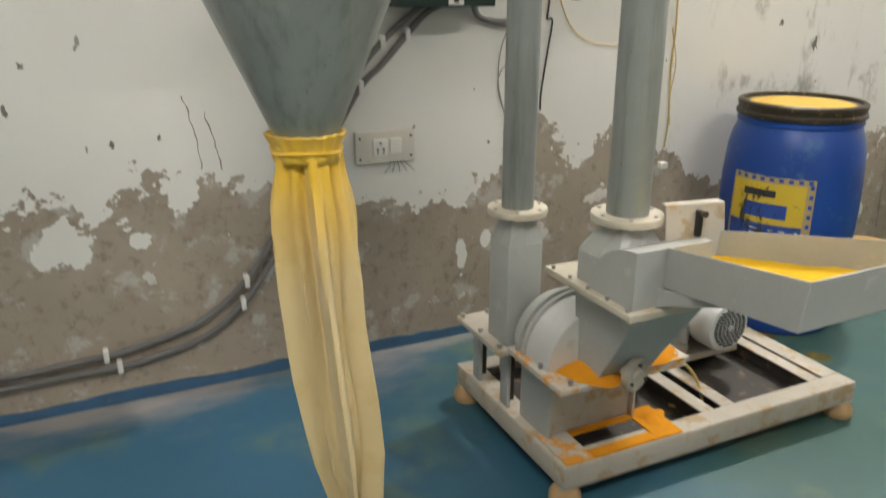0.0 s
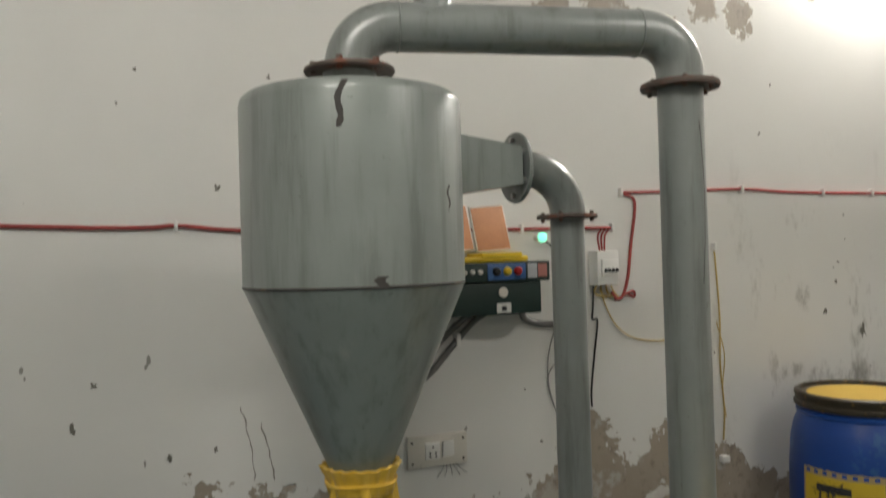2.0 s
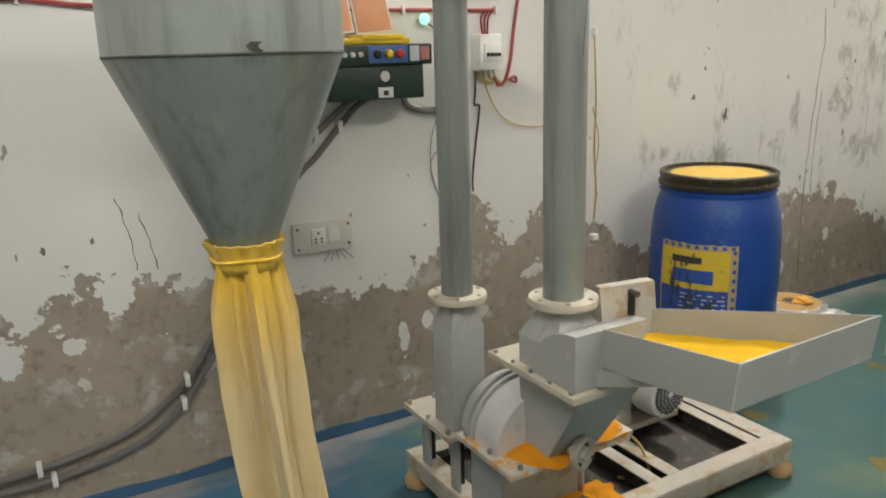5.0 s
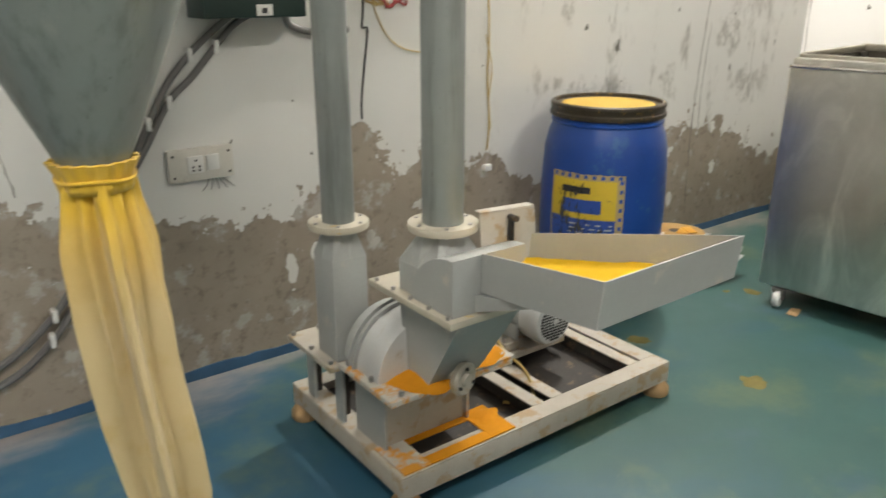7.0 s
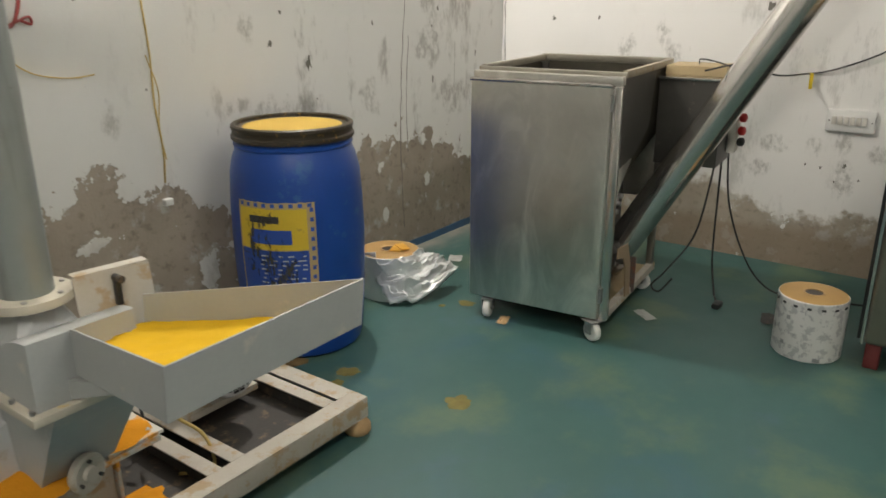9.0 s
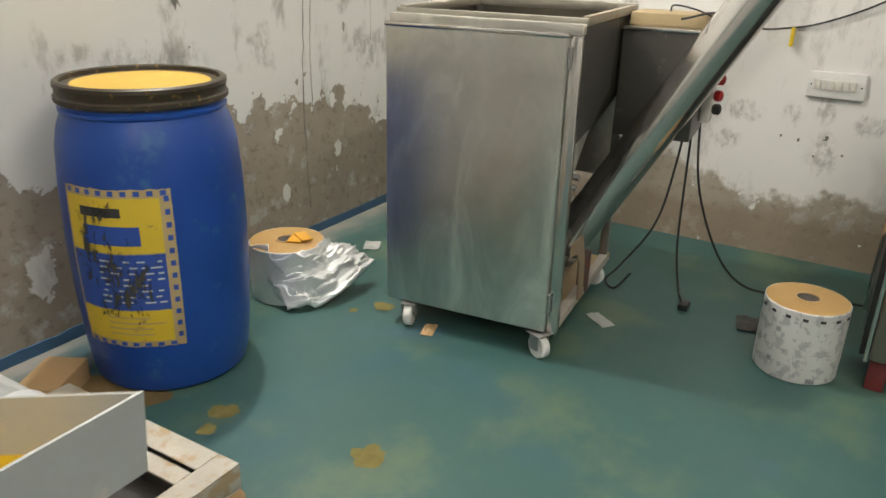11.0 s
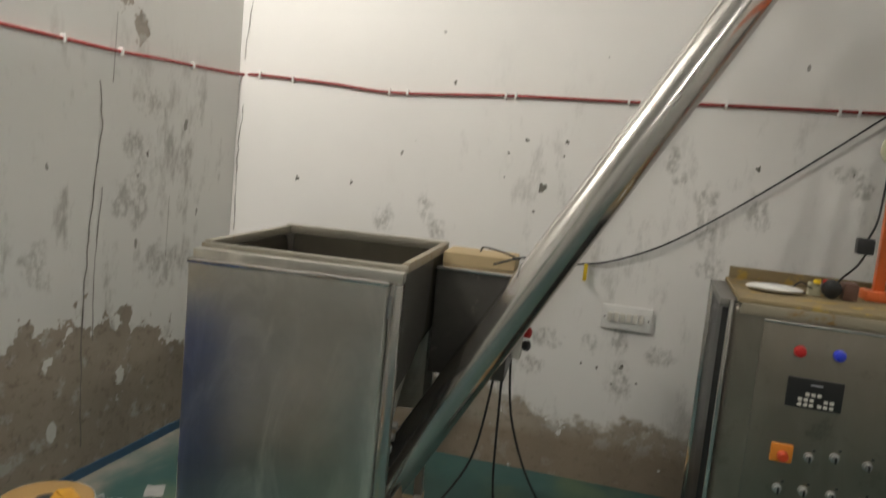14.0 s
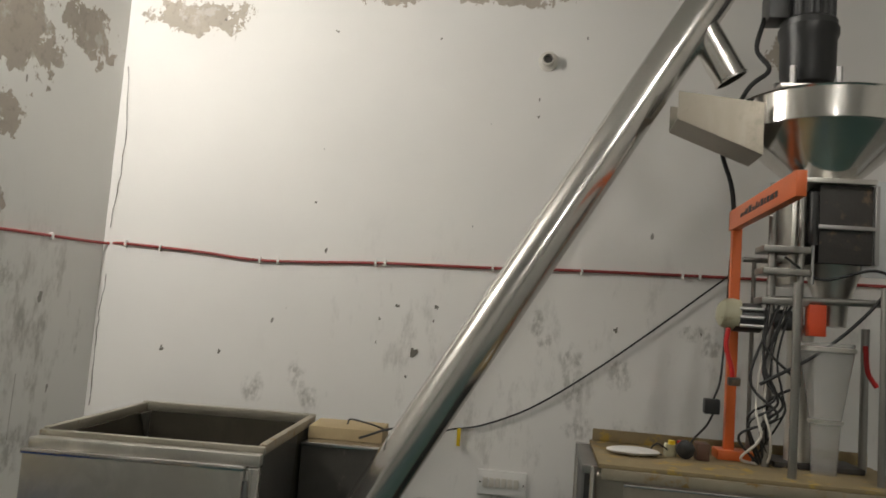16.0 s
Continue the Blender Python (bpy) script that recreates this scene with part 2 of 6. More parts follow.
WHITE = (0.67, 0.662, 0.635)
M_NORTH = wall_material("plaster_north", 0, [(-0.5, 0.84), (0.05, 0.76), (0.3, 0.84), (0.65, 0.79), (1.05, 0.72), (1.45, 0.62), (1.64, 0.74), (1.86, 0.97),
                        (2.03, 0.74), (2.24, 0.86), (2.42, 0.72), (2.68, 0.7), (2.9, 0.5), (3.6, 0.72), (4.0, 0.72), (4.45, 0.72), (4.95, 0.46)], 3.5, (2.0, 3.2), WHITE, (0.31, 0.265, 0.215),
                        peeled=[(-0.05, 2.78, 0.3, 0.09), (0.3, 2.76, 0.2, 0.07), (0.5, 2.7, 0.1, 0.08), (1.6, 2.8, 0.09, 0.07), (1.75, 2.66, 0.13, 0.06), (2.0, 2.72, 0.16, 0.12), (2.25, 2.62, 0.14, 0.06), (2.4, 2.98, 0.25, 0.14), (2.5, 2.82, 0.13, 0.14),
                                (2.73, 2.72, 0.09, 0.11), (3.18, 2.9, 0.07, 0.08), (1.4, 3.3, 0.9, 0.15), (3.9, 3.1, 0.4, 0.2), (4.45, 2.8, 0.35, 0.25), (4.95, 2.98, 0.25, 0.16), (4.48, 2.4, 0.1, 0.09), (4.35, 2.18, 0.08, 0.1), (4.47, 2.03, 0.06, 0.09)],
                        islands=[(-0.02, 0.63, 0.1, 0.1), (0.23, 0.625, 0.04, 0.04), (0.39, 0.77, 0.06, 0.08), (1.11, 0.73, 0.09, 0.07), (1.43, 0.74, 0.14, 0.06), (1.5, 0.37, 0.03, 0.1), (1.62, 0.44, 0.03, 0.05), (4.02, 0.27, 0.03, 0.05), (4.43, 0.42, 0.04, 0.06), (2.75, 0.3, 0.06, 0.1)],
                        smudges=[(3.07, 1.4, 0.06, 0.09), (3.0, 1.04, 0.09, 0.06), (3.45, 1.2, 0.05, 0.07), (4.5, 1.28, 0.12, 0.2), (4.56, 1.7, 0.12, 0.09), (4.47, 1.49, 0.13, 0.1), (4.4, 1.25, 0.14, 0.12), (2.35, 1.05, 0.05, 0.08), (3.9, 1.0, 0.08, 0.12), (4.7, 0.9, 0.2, 0.16), (3.3, 0.95, 0.3, 0.12)])
M_EAST = wall_material("plaster_east", 1, [(-0.5, 0.34), (0.6, 0.33), (0.8, 0.33), (1.1, 0.3), (1.3, 0.38), (1.5, 0.44), (3.0, 0.45)], 3.62, (2.3, 1.3), (0.73, 0.71, 0.68), (0.35, 0.3, 0.24), 0.27,
                       peeled=[(1.5, 3.34, 0.25, 0.06), (0.9, 3.33, 0.3, 0.05), (2.6, 3.2, 0.3, 0.12), (-0.48, 3.1, 0.12, 0.1), (2.1, 3.36, 0.2, 0.05)],
                       smudges=[(0.66, 1.66, 0.035, 0.09), (0.62, 1.57, 0.05, 0.04), (0.49, 1.5, 0.08, 0.07), (0.47, 1.36, 0.07, 0.14), (0.43, 1.16, 0.09, 0.06), (0.25, 1.46, 0.08, 0.12), (-0.1, 1.66, 0.1, 0.04), (-0.18, 1.6, 0.06, 0.06), (1.87, 1.3, 0.06, 0.1), (1.8, 1.18, 0.1, 0.07),
                                (2.1, 1.22, 0.08, 0.08), (0.8, 0.76, 0.05, 0.1), (0.78, 0.55, 0.07, 0.14), (0.6, 0.7, 0.09, 0.06), (1.15, 0.71, 0.12, 0.06), (0.95, 0.71, 0.07, 0.07), (1.24, 0.55, 0.11, 0.06), (0.2, 1.1, 0.12, 0.14)],
                       ragged=0.45, soft=0.03, smeared=0.4)
M_BARE = plain("limewash_plain", (0.48, 0.465, 0.44), 0.8, var=0.06, scale=1.5, bump=0.15, grain=60)
M_CEIL = plain("ceiling_paint", (0.42, 0.41, 0.39), 0.85, var=0.08, scale=1.1, bump=0.15)


def floor_material():
    n = Nodes("epoxy_floor")
    p = n.pos()
    o = n.xyz(p)
    big = n.noise(p, 0.9, 5, 0.6, 0.6)
    k = n.step(n.math("ADD", n.math("MULTIPLY", o[0], 0.22), n.math("MULTIPLY", n.math("SUBTRACT", big, 0.5), 1.7)), 0.1, 0.62)
    near = n.step(n.math("ADD", n.math("SUBTRACT", 2.1, o[1]), n.math("MULTIPLY", big, 0.8)), 0.1, 1.3)
    k = n.math("MAXIMUM", k, n.math("MULTIPLY", near, 0.75))
    col = n.mix(k, (0.027, 0.092, 0.155), (0.039, 0.098, 0.09))
    green = n.step(n.noise(p, 1.7, 6, 0.6), 0.5, 0.68)
    col = n.mix(n.math("MULTIPLY", green, 0.55), col, (0.13, 0.17, 0.085))
    blue = n.step(n.noise(n.scale(p, (1, 1, 1), (4, 7, 0)), 1.5, 5, 0.6), 0.6, 0.75)
    col = n.mix(n.math("MULTIPLY", blue, 0.75), col, (0.055, 0.105, 0.155))
    # dust swept against the north wall, scuffs everywhere
    dust = n.step(n.math("ADD", n.math("SUBTRACT", o[1], 2.99), n.math("MULTIPLY", n.noise(n.scale(p, (1, 2.2, 1)), 2.4, 6), 0.9)), 0.2, 0.58)
    col = n.mix(n.math("MULTIPLY", dust, 0.6), col, (0.4, 0.33, 0.28))
    scuff = n.step(n.noise(p, 24.0, 8, 0.75), 0.62, 0.8)
    col = n.mix(n.math("MULTIPLY", scuff, 0.25), col, (0.36, 0.36, 0.32))
    fine = n.noise(p, 120.0, 3)
    n.bump(n.math("ADD", n.math("MULTIPLY", n.noise(p, 7.0, 5), 1.0), n.math("MULTIPLY", fine, 0.12)), 0.12, 0.006)
    r = n.math("ADD", n.math("ADD", 0.3, n.math("MULTIPLY", n.noise(p, 3.5, 6), 0.3)), n.math("MULTIPLY", dust, 0.25))
    return n.done(col, r, 0, 0.45)


M_FLOOR = floor_material()
M_SKIRT = plain("skirting_blue_paint", (0.035, 0.1, 0.19), 0.55, var=0.35, scale=9, bump=0.2, wear=(0.3, 0.28, 0.25), amount=0.3)


def steel(name, c=(0.56, 0.55, 0.52), rough=0.28, brush=(1.5, 1.5, 60), cloudy=0.5, stain=0.5):
    """Stainless sheet with a brushed grain and greasy clouds that also paint blotchy reflections."""
    n = Nodes(name)
    p = n.obj()
    br = n.noise(n.scale(p, brush), 6.0, 4, 0.6)
    cl = n.noise(p, 3.2, 6, 0.62, 0.4)
    col = n.mix(cl, tone(c, 1 - 0.45 * cloudy), tone(c, 1.12))
    col = n.mix(n.math("MULTIPLY", n.step(n.noise(p, 7.0, 7, 0.7), 0.55, 0.72), stain), col, tone(c, 0.42))
    # Wipe marks, also painting bright upright streaks of reflection into the colour.
    wipe = n.step(n.noise(n.scale(p, (2.2, 2.2, 0.8)), 2.4, 5, 0.6, 1.2), 0.4, 0.8)
    col = n.mix(n.math("MULTIPLY", wipe, cloudy), col, tone(c, 1.45))
    r = n.math("ADD", n.math("ADD", n.math("ADD", rough - 0.12, n.math("MULTIPLY", cl, 0.16)), n.math("MULTIPLY", br, 0.08)), n.math("MULTIPLY", wipe, 0.14 * cloudy))
    n.bump(n.math("ADD", n.math("MULTIPLY", n.noise(p, 1.8, 2), 1.5), n.math("MULTIPLY", br, 0.006)), 0.03, 0.01)
    return n.done(col, r, 0.95)


M_STEEL = steel("stainless_sheet", (0.68, 0.66, 0.61), 0.31, cloudy=0.85, stain=0.16)
M_TUBE = steel("stainless_tube", (0.62, 0.6, 0.57), 0.16, (2, 2, 20), 0.2, 0.12)
M_DARKSTEEL = steel("stainless_inside", (0.3, 0.29, 0.27), 0.4)
M_PANEL = steel("stainless_panel", (0.29, 0.26, 0.215), 0.36, (30, 1.5, 1.5), 0.4)
def machine_paint(name, c, dark):
    """Glossy grey enamel with faint runs of grime down it and small rubbed spots."""
    n = Nodes(name)
    p = n.obj()
    run = n.noise(n.scale(p, (1, 1, 0.09)), 26.0, 6, 0.62)
    cloud = n.noise(p, 3.5, 6, 0.62, 0.5)
    col = n.mix(cloud, tone(c, 0.8), tone(c, 1.22))
    col = n.mix(n.math("MULTIPLY", n.step(run, 0.46, 0.72), 0.5), col, dark)
    col = n.mix(n.math("MULTIPLY", n.step(n.noise(p, 38.0, 6, 0.7), 0.63, 0.72), 0.6), col, dark)
    dust = n.step(n.noise(n.scale(p, (1, 1, 0.4), (3, 1, 7)), 9.0, 7, 0.7), 0.58, 0.8)
    col = n.mix(n.math("MULTIPLY", dust, 0.35), col, (0.42, 0.41, 0.36))
    n.bump(n.math("ADD", n.math("MULTIPLY", n.noise(p, 90.0, 3), 0.3), n.math("MULTIPLY", cloud, 1.2)), 0.06, 0.006)
    return n.done(col, n.math("ADD", n.math("ADD", 0.28, n.math("MULTIPLY", run, 0.14)), n.math("MULTIPLY", dust, 0.25)), 0.05, 0.5)


M_GREY = machine_paint("grey_enamel", (0.215, 0.238, 0.225), (0.1, 0.108, 0.1))
M_GREYPIPE = machine_paint("grey_pipe_enamel", (0.2, 0.218, 0.21), (0.085, 0.088, 0.08))
M_MACHINE = plain("grey_machine_paint", (0.375, 0.385, 0.372), 0.45, var=0.14, scale=6, bump=0.06, wear=(0.45, 0.43, 0.38), amount=0.36)
M_DUSTY = plain("dusty_frame_paint", (0.43, 0.395, 0.335), 0.65, var=0.2, scale=8, bump=0.15, wear=(0.36, 0.27, 0.16), amount=0.43)
M_POWDERED = plain("powdered_steel", (0.5, 0.48, 0.43), 0.7, var=0.2, scale=7, bump=0.2, wear=(0.58, 0.25, 0.02), amount=0.5)
M_FLANGE = plain("dusty_flange", (0.5, 0.46, 0.37), 0.6, var=0.2, scale=12, bump=0.15, wear=(0.55, 0.36, 0.09), amount=0.36)
M_RUST = plain("dark_rusty_steel", (0.1, 0.075, 0.062), 0.6, 0.2, var=0.35, scale=14, bump=0.15, wear=(0.16, 0.055, 0.03), amount=0.45)
# Grimy metal; also colours the sheets that stand for shade in the hopper.
M_DARK = plain("grime_and_shade_metal", (0.045, 0.04, 0.036), 0.6, 0.1, var=0.4, scale=10, bump=0.2, wear=(0.14, 0.1, 0.06), amount=0.4)
M_ZINC = plain("zinc_bolt", (0.42, 0.41, 0.4), 0.4, 0.9, var=0.2)
M_SHELL = plain("bare_aluminium_paint", (0.62, 0.63, 0.63), 0.36, 0.3, var=0.1, scale=6, bump=0.05, wear=(0.46, 0.43, 0.37), amount=0.33)
M_POWDER = plain("yellow_spice_powder", (0.68, 0.41, 0.02), 0.95, var=0.12, scale=16, bump=0.5, grain=200, spec=0.1)
M_ORANGEPOWDER = plain("orange_spice_powder", (0.58, 0.24, 0.015), 0.95, var=0.25, scale=12, bump=0.5, grain=160, spec=0.1)
M_BLUE = plain("blue_drum_plastic", (0.008, 0.055, 0.28), 0.36, var=0.22, scale=5, bump=0.05, wear=(0.03, 0.1, 0.27), amount=0.38)
M_BLACKRING = plain("blackened_clamp_ring", (0.045, 0.035, 0.022), 0.45, 0.3, var=0.4, scale=14, bump=0.2, wear=(0.28, 0.17, 0.04), amount=0.38)
M_LABELYELLOW = plain("label_yellow", (0.62, 0.44, 0.03), 0.5, var=0.12, scale=9, wear=(0.24, 0.17, 0.06), amount=0.36)
M_LABELBLUE = plain("label_blue", (0.02, 0.07, 0.33), 0.45, var=0.15, scale=9, wear=(0.025, 0.03, 0.07), amount=0.36)
M_LABELTAN = plain("label_tan", (0.42, 0.31, 0.15), 0.6, var=0.2, scale=20)
M_LABELWHITE = plain("label_print", (0.5, 0.52, 0.55), 0.6, var=0.3, scale=30)
M_INK = plain("label_ink", (0.03, 0.03, 0.035), 0.6, var=0.3, scale=25)
M_WHITEPL = plain("white_plastic", (0.72, 0.71, 0.68), 0.4, var=0.06, scale=9)
M_OLDWHITE = plain("yellowed_plastic", (0.62, 0.59, 0.53), 0.45, var=0.1, scale=9, wear=(0.4, 0.38, 0.33), amount=0.33)
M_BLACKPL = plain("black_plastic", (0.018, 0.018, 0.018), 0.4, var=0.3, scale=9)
M_GREENBOX = plain("dark_green_enamel", (0.012, 0.03, 0.025), 0.4, var=0.3, scale=8)
M_BLUEPLATE = plain("blue_plate", (0.05, 0.13, 0.33), 0.4, var=0.1)
M_RED = plain("red_plastic", (0.5, 0.02, 0.02), 0.35, var=0.1)
M_BLUEBTN = plain("blue_plastic", (0.02, 0.04, 0.5), 0.35, var=0.1)
M_YELLOWPL = plain("yellow_plastic", (0.72, 0.5, 0.02), 0.45, var=0.1)
M_REDWIRE = plain("red_cable_sheath", (0.28, 0.035, 0.03), 0.5, var=0.25, scale=12)
M_BLACKWIRE = plain("black_cable_sheath", (0.02, 0.02, 0.02), 0.5, var=0.3)
M_YELLOWWIRE = plain("yellow_wire_sheath", (0.5, 0.36, 0.12), 0.5, var=0.2)
M_GREYWIRE = plain("grey_thin_wire", (0.2, 0.2, 0.19), 0.5, var=0.2)
M_CONDUIT = plain("grey_flexible_conduit", (0.14, 0.135, 0.13), 0.5, var=0.15, scale=15)
M_WOOD = plain("orange_marbled_glaze", (0.46, 0.21, 0.1), 0.5, var=0.3, scale=10)
M_CARD = plain("brown_cardboard", (0.42, 0.27, 0.13), 0.8, var=0.14, scale=9, bump=0.12)
M_CORE = plain("roll_end_paper", (0.38, 0.23, 0.08), 0.7, var=0.15, scale=14, bump=0.15)
M_FOIL = plain("silver_foil_film", (0.78, 0.79, 0.79), 0.33, 0.55, var=0.1, scale=9, bump=0.3, grain=25)
M_ORANGE = plain("orange_enamel", (0.62, 0.13, 0.03), 0.4, var=0.12, scale=6, wear=(0.4, 0.1, 0.04), amount=0.32)
M_CREAM = plain("cream_enamel", (0.42, 0.4, 0.28), 0.45, var=0.15, scale=10, wear=(0.25, 0.22, 0.14), amount=0.4)
M_SLATE = plain("dark_slate_paint", (0.05, 0.05, 0.05), 0.4, 0.2, var=0.3, scale=8)


def cloth_material():
    n = Nodes("yellow_cotton_cloth")
    p = n.obj()
    z = n.xyz(p)[2]
    weave = n.noise(n.scale(p, (1, 1, 1)), 260.0, 2)
    dusted = n.step(n.math("ADD", z, n.math("MULTIPLY", n.noise(p, 4.0, 5), 0.4)), 0.95, 1.4)
    col = n.mix(dusted, (0.58, 0.46, 0.25), (0.66, 0.42, 0.04))
    col = n.mix(n.math("MULTIPLY", n.step(n.noise(p, 9.0, 6), 0.5, 0.7), 0.4), col, (0.5, 0.35, 0.12))
    n.bump(n.math("ADD", weave, n.math("MULTIPLY", n.noise(p, 18.0, 4), 2.0)), 0.25, 0.004)
    n.bsdf.inputs["Sheen Weight"].default_value = 0.2
    return n.done(col, 0.9, 0, 0.15)


M_CLOTH = cloth_material()
for glossy in (M_GREY, M_GREYPIPE):
    glossy.node_tree.nodes["Principled BSDF"].inputs["Coat Weight"].default_value = 0.35
    glossy.node_tree.nodes["Principled BSDF"].inputs["Coat Roughness"].default_value = 0.24


def film_material():
    n = Nodes("printed_silver_film")
    p = n.obj()
    o = n.xyz(p)
    ang = n.math("ARCTAN2", o[1], o[0])
    v = n.node("ShaderNodeCombineXYZ")
    n.put(v.inputs[0], n.math("MULTIPLY", ang, 3.2))
    n.put(v.inputs[1], n.math("MULTIPLY", o[2], 22.0))
    cell = n.node("ShaderNodeTexVoronoi")
    cell.distance = "CHEBYCHEV"
    n.put(cell.inputs["Vector"], v.outputs[0])
    cell.inputs["Scale"].default_value = 0.7
    k = n.step(n.noise(v.outputs[0], 1.3, 3, 0.6), 0.5, 0.6)
    col = n.mix(n.math("MULTIPLY", k, 0.7), (0.62, 0.61, 0.59), (0.33, 0.33, 0.34))
    col = n.mix(n.step(cell.outputs["Distance"], 0.18, 0.1), col, (0.25, 0.25, 0.26))
    return n.done(col, 0.42, 0.1)


M_FILM = film_material()


def glass_material():
    n = Nodes("clear_acrylic")
    n.bsdf.inputs["IOR"].default_value = 1.3
    p = n.obj()
    n.bsdf.inputs["Transmission Weight"].default_value = 0.8
    return n.done((0.88, 0.87, 0.85), n.math("ADD", 0.08, n.math("MULTIPLY", n.noise(p, 8.0, 4), 0.15)), 0, 0.5)


M_CLEAR = glass_material()


def glow(name, c, strength):
    n = Nodes(name)
    n.bsdf.inputs["Emission Color"].default_value = (*c, 1)
    n.bsdf.inputs["Emission Strength"].default_value = strength
    return n.done(c, 0.4)


M_LAMP = glow("lamp_glow", (1.0, 0.965, 0.9), LAMP_GLOW)
M_TUBELAMP = glow("tube_glow", (1.0, 0.96, 0.885), TUBE_GLOW)
M_TUBEDIM = glow("dim_tube_glow", (1.0, 0.96, 0.885), TUBE_DIM)
M_PILOT = glow("pilot_glow", (0.2, 1.0, 0.6), 1.5)


# ---------------------------------------------------------------- room
def slab(name, lo, hi, material, label):
    return tagged(part(name, box(B(), lo, hi), material), label, name.split("_")[0], kind="structure")


T = 0.23
slab("floor", (ROOM_W, ROOM_S, -0.15), (ROOM_E, ROOM_N, 0), M_FLOOR, "worn glossy blue and green painted concrete floor")
slab("wall_north", (ROOM_W - T, ROOM_N, -0.15), (ROOM_E + T, ROOM_N + T, ROOM_H), M_NORTH, "whitewashed plaster wall, peeled to bare cement below")
slab("wall_east", (ROOM_E, ROOM_S, -0.15), (ROOM_E + T, ROOM_N, ROOM_H), M_EAST, "whitewashed plaster wall with brown damp along its foot")
slab("wall_south", (ROOM_W - T, ROOM_S - T, -0.15), (ROOM_E + T, ROOM_S, ROOM_H), M_BARE, "plain whitewashed plaster wall")
slab("wall_west", (ROOM_W - T, ROOM_S, -0.15), (ROOM_W, ROOM_N, ROOM_H), M_BARE, "plain whitewashed plaster wall")
slab("ceiling", (ROOM_W - T, ROOM_S - T, ROOM_H), (ROOM_E + T, ROOM_N + T, ROOM_H + 0.15), M_CEIL, "plain whitewashed concrete ceiling")


def skirting():
    """A painted strip along the foot of the north wall, its upper edge uneven."""
    bm = B()
    n = 160
    lo, hi, lo2, hi2 = [], [], [], []
    for i in range(n + 1):
        x = ROOM_W + (ROOM_E - ROOM_W) * i / n
        h = 0.045 + 0.012 * noise.noise((x * 3, 0, 0)) + 0.008 * noise.noise((x * 14, 5, 0))
        lo.append(bm.verts.new((x, ROOM_N - 0.006, 0.001)))
        hi.append(bm.verts.new((x, ROOM_N - 0.005, h)))
        lo2.append(bm.verts.new((x, ROOM_N + 0.003, 0.001)))
        hi2.append(bm.verts.new((x, ROOM_N + 0.003, h + 0.002)))
    for i in range(n):
        bm.faces.new((lo[i], lo[i + 1], hi[i + 1], hi[i]))
        bm.faces.new((hi[i], hi[i + 1], hi2[i + 1], hi2[i]))
    tagged(part("baseboard", bm, M_SKIRT), "narrow chipped dark blue painted skirting strip", "baseboard", kind="structure")


skirting()


M_CRACK = plain("open_crack", (0.17, 0.155, 0.135), 0.95, var=0.4, scale=20)


def crack(wall, pts, width):
    """A jagged dark crack as a thin strip on the wall."""
    bm = B()
    rows = []
    for i, p in enumerate(smooth_path(pts, 8)):
        w = width * (0.35 + 0.9 * abs(noise.noise((p.x * 9, p.y * 9, p.z * 21))))
        dx = 0.012 * noise.noise((p.z * 17, p.x, p.y)) + 0.006 * noise.noise((p.z * 60, p.x, p.y))
        d = Vector((1, 0, 0)) if wall == "n" else Vector((0, 1, 0))
        c = p + d * dx
        rows.append((bm.verts.new(c - d * w), bm.verts.new(c + d * w)))
    for a, b in zip(rows, rows[1:]):
        bm.faces.new((a[0], a[1], b[1], b[0]))
    return tagged(part("crack", bm, M_CRACK), "thin jagged dark crack in the plaster", "crack", kind="structure")


NY, EX = ROOM_N - 0.0035, ROOM_E - 0.0035
crack("n", [(4.19, NY, 0.15), (4.17, NY, 0.7), (4.2, NY, 1.2), (4.24, NY, 1.55), (4.22, NY, 1.75)], 0.006)
crack("n", [(4.24, NY, 0.62), (4.23, NY, 0.95), (4.26, NY, 1.3)], 0.005)
crack("n", [(4.3, NY, 1.75), (4.31, NY, 2.05)], 0.003)
crack("n", [(0.46, NY, 0.86), (0.45, NY, 1.0), (0.42, NY, 1.12)], 0.003)
crack("n", [(0.53, NY, 0.85), (0.51, NY, 0.98), (0.49, NY, 1.06)], 0.003)
crack("n", [(4.72, NY, 0.95), (4.73, NY, 1.25)], 0.003)
crack("e", [(EX, ROOM_N - 0.03, 1.05), (EX, ROOM_N - 0.02, 1.5), (EX, ROOM_N - 0.035, 1.75)], 0.004)
crack("e", [(EX, ROOM_N - 0.03, 2.0), (EX, ROOM_N - 0.06, 2.4), (EX, ROOM_N - 0.03, 2.9)], 0.004)


def chip(wall, x, z, r, seed):
    """A spot where a chip has broken out of the plaster."""
    bm = B()
    vs = []
    for i in range(14):
        a = 2 * math.pi * i / 14
        k = 0.72 * r * (0.7 + 0.9 * noise.noise((math.cos(a) * 1.7, math.sin(a) * 1.7, seed * 3.7)))
        u, w = k * math.cos(a), k * 1.3 * math.sin(a)
        vs.append(bm.verts.new((x + u, NY, z + w) if wall == "n" else (EX, x - u, z + w)))
    bm.faces.new(vs)
    return tagged(part("plaster_chip", bm, M_CHIP), "dark chip broken out of the wall plaster", "chip", "chips in the plaster", kind="structure")


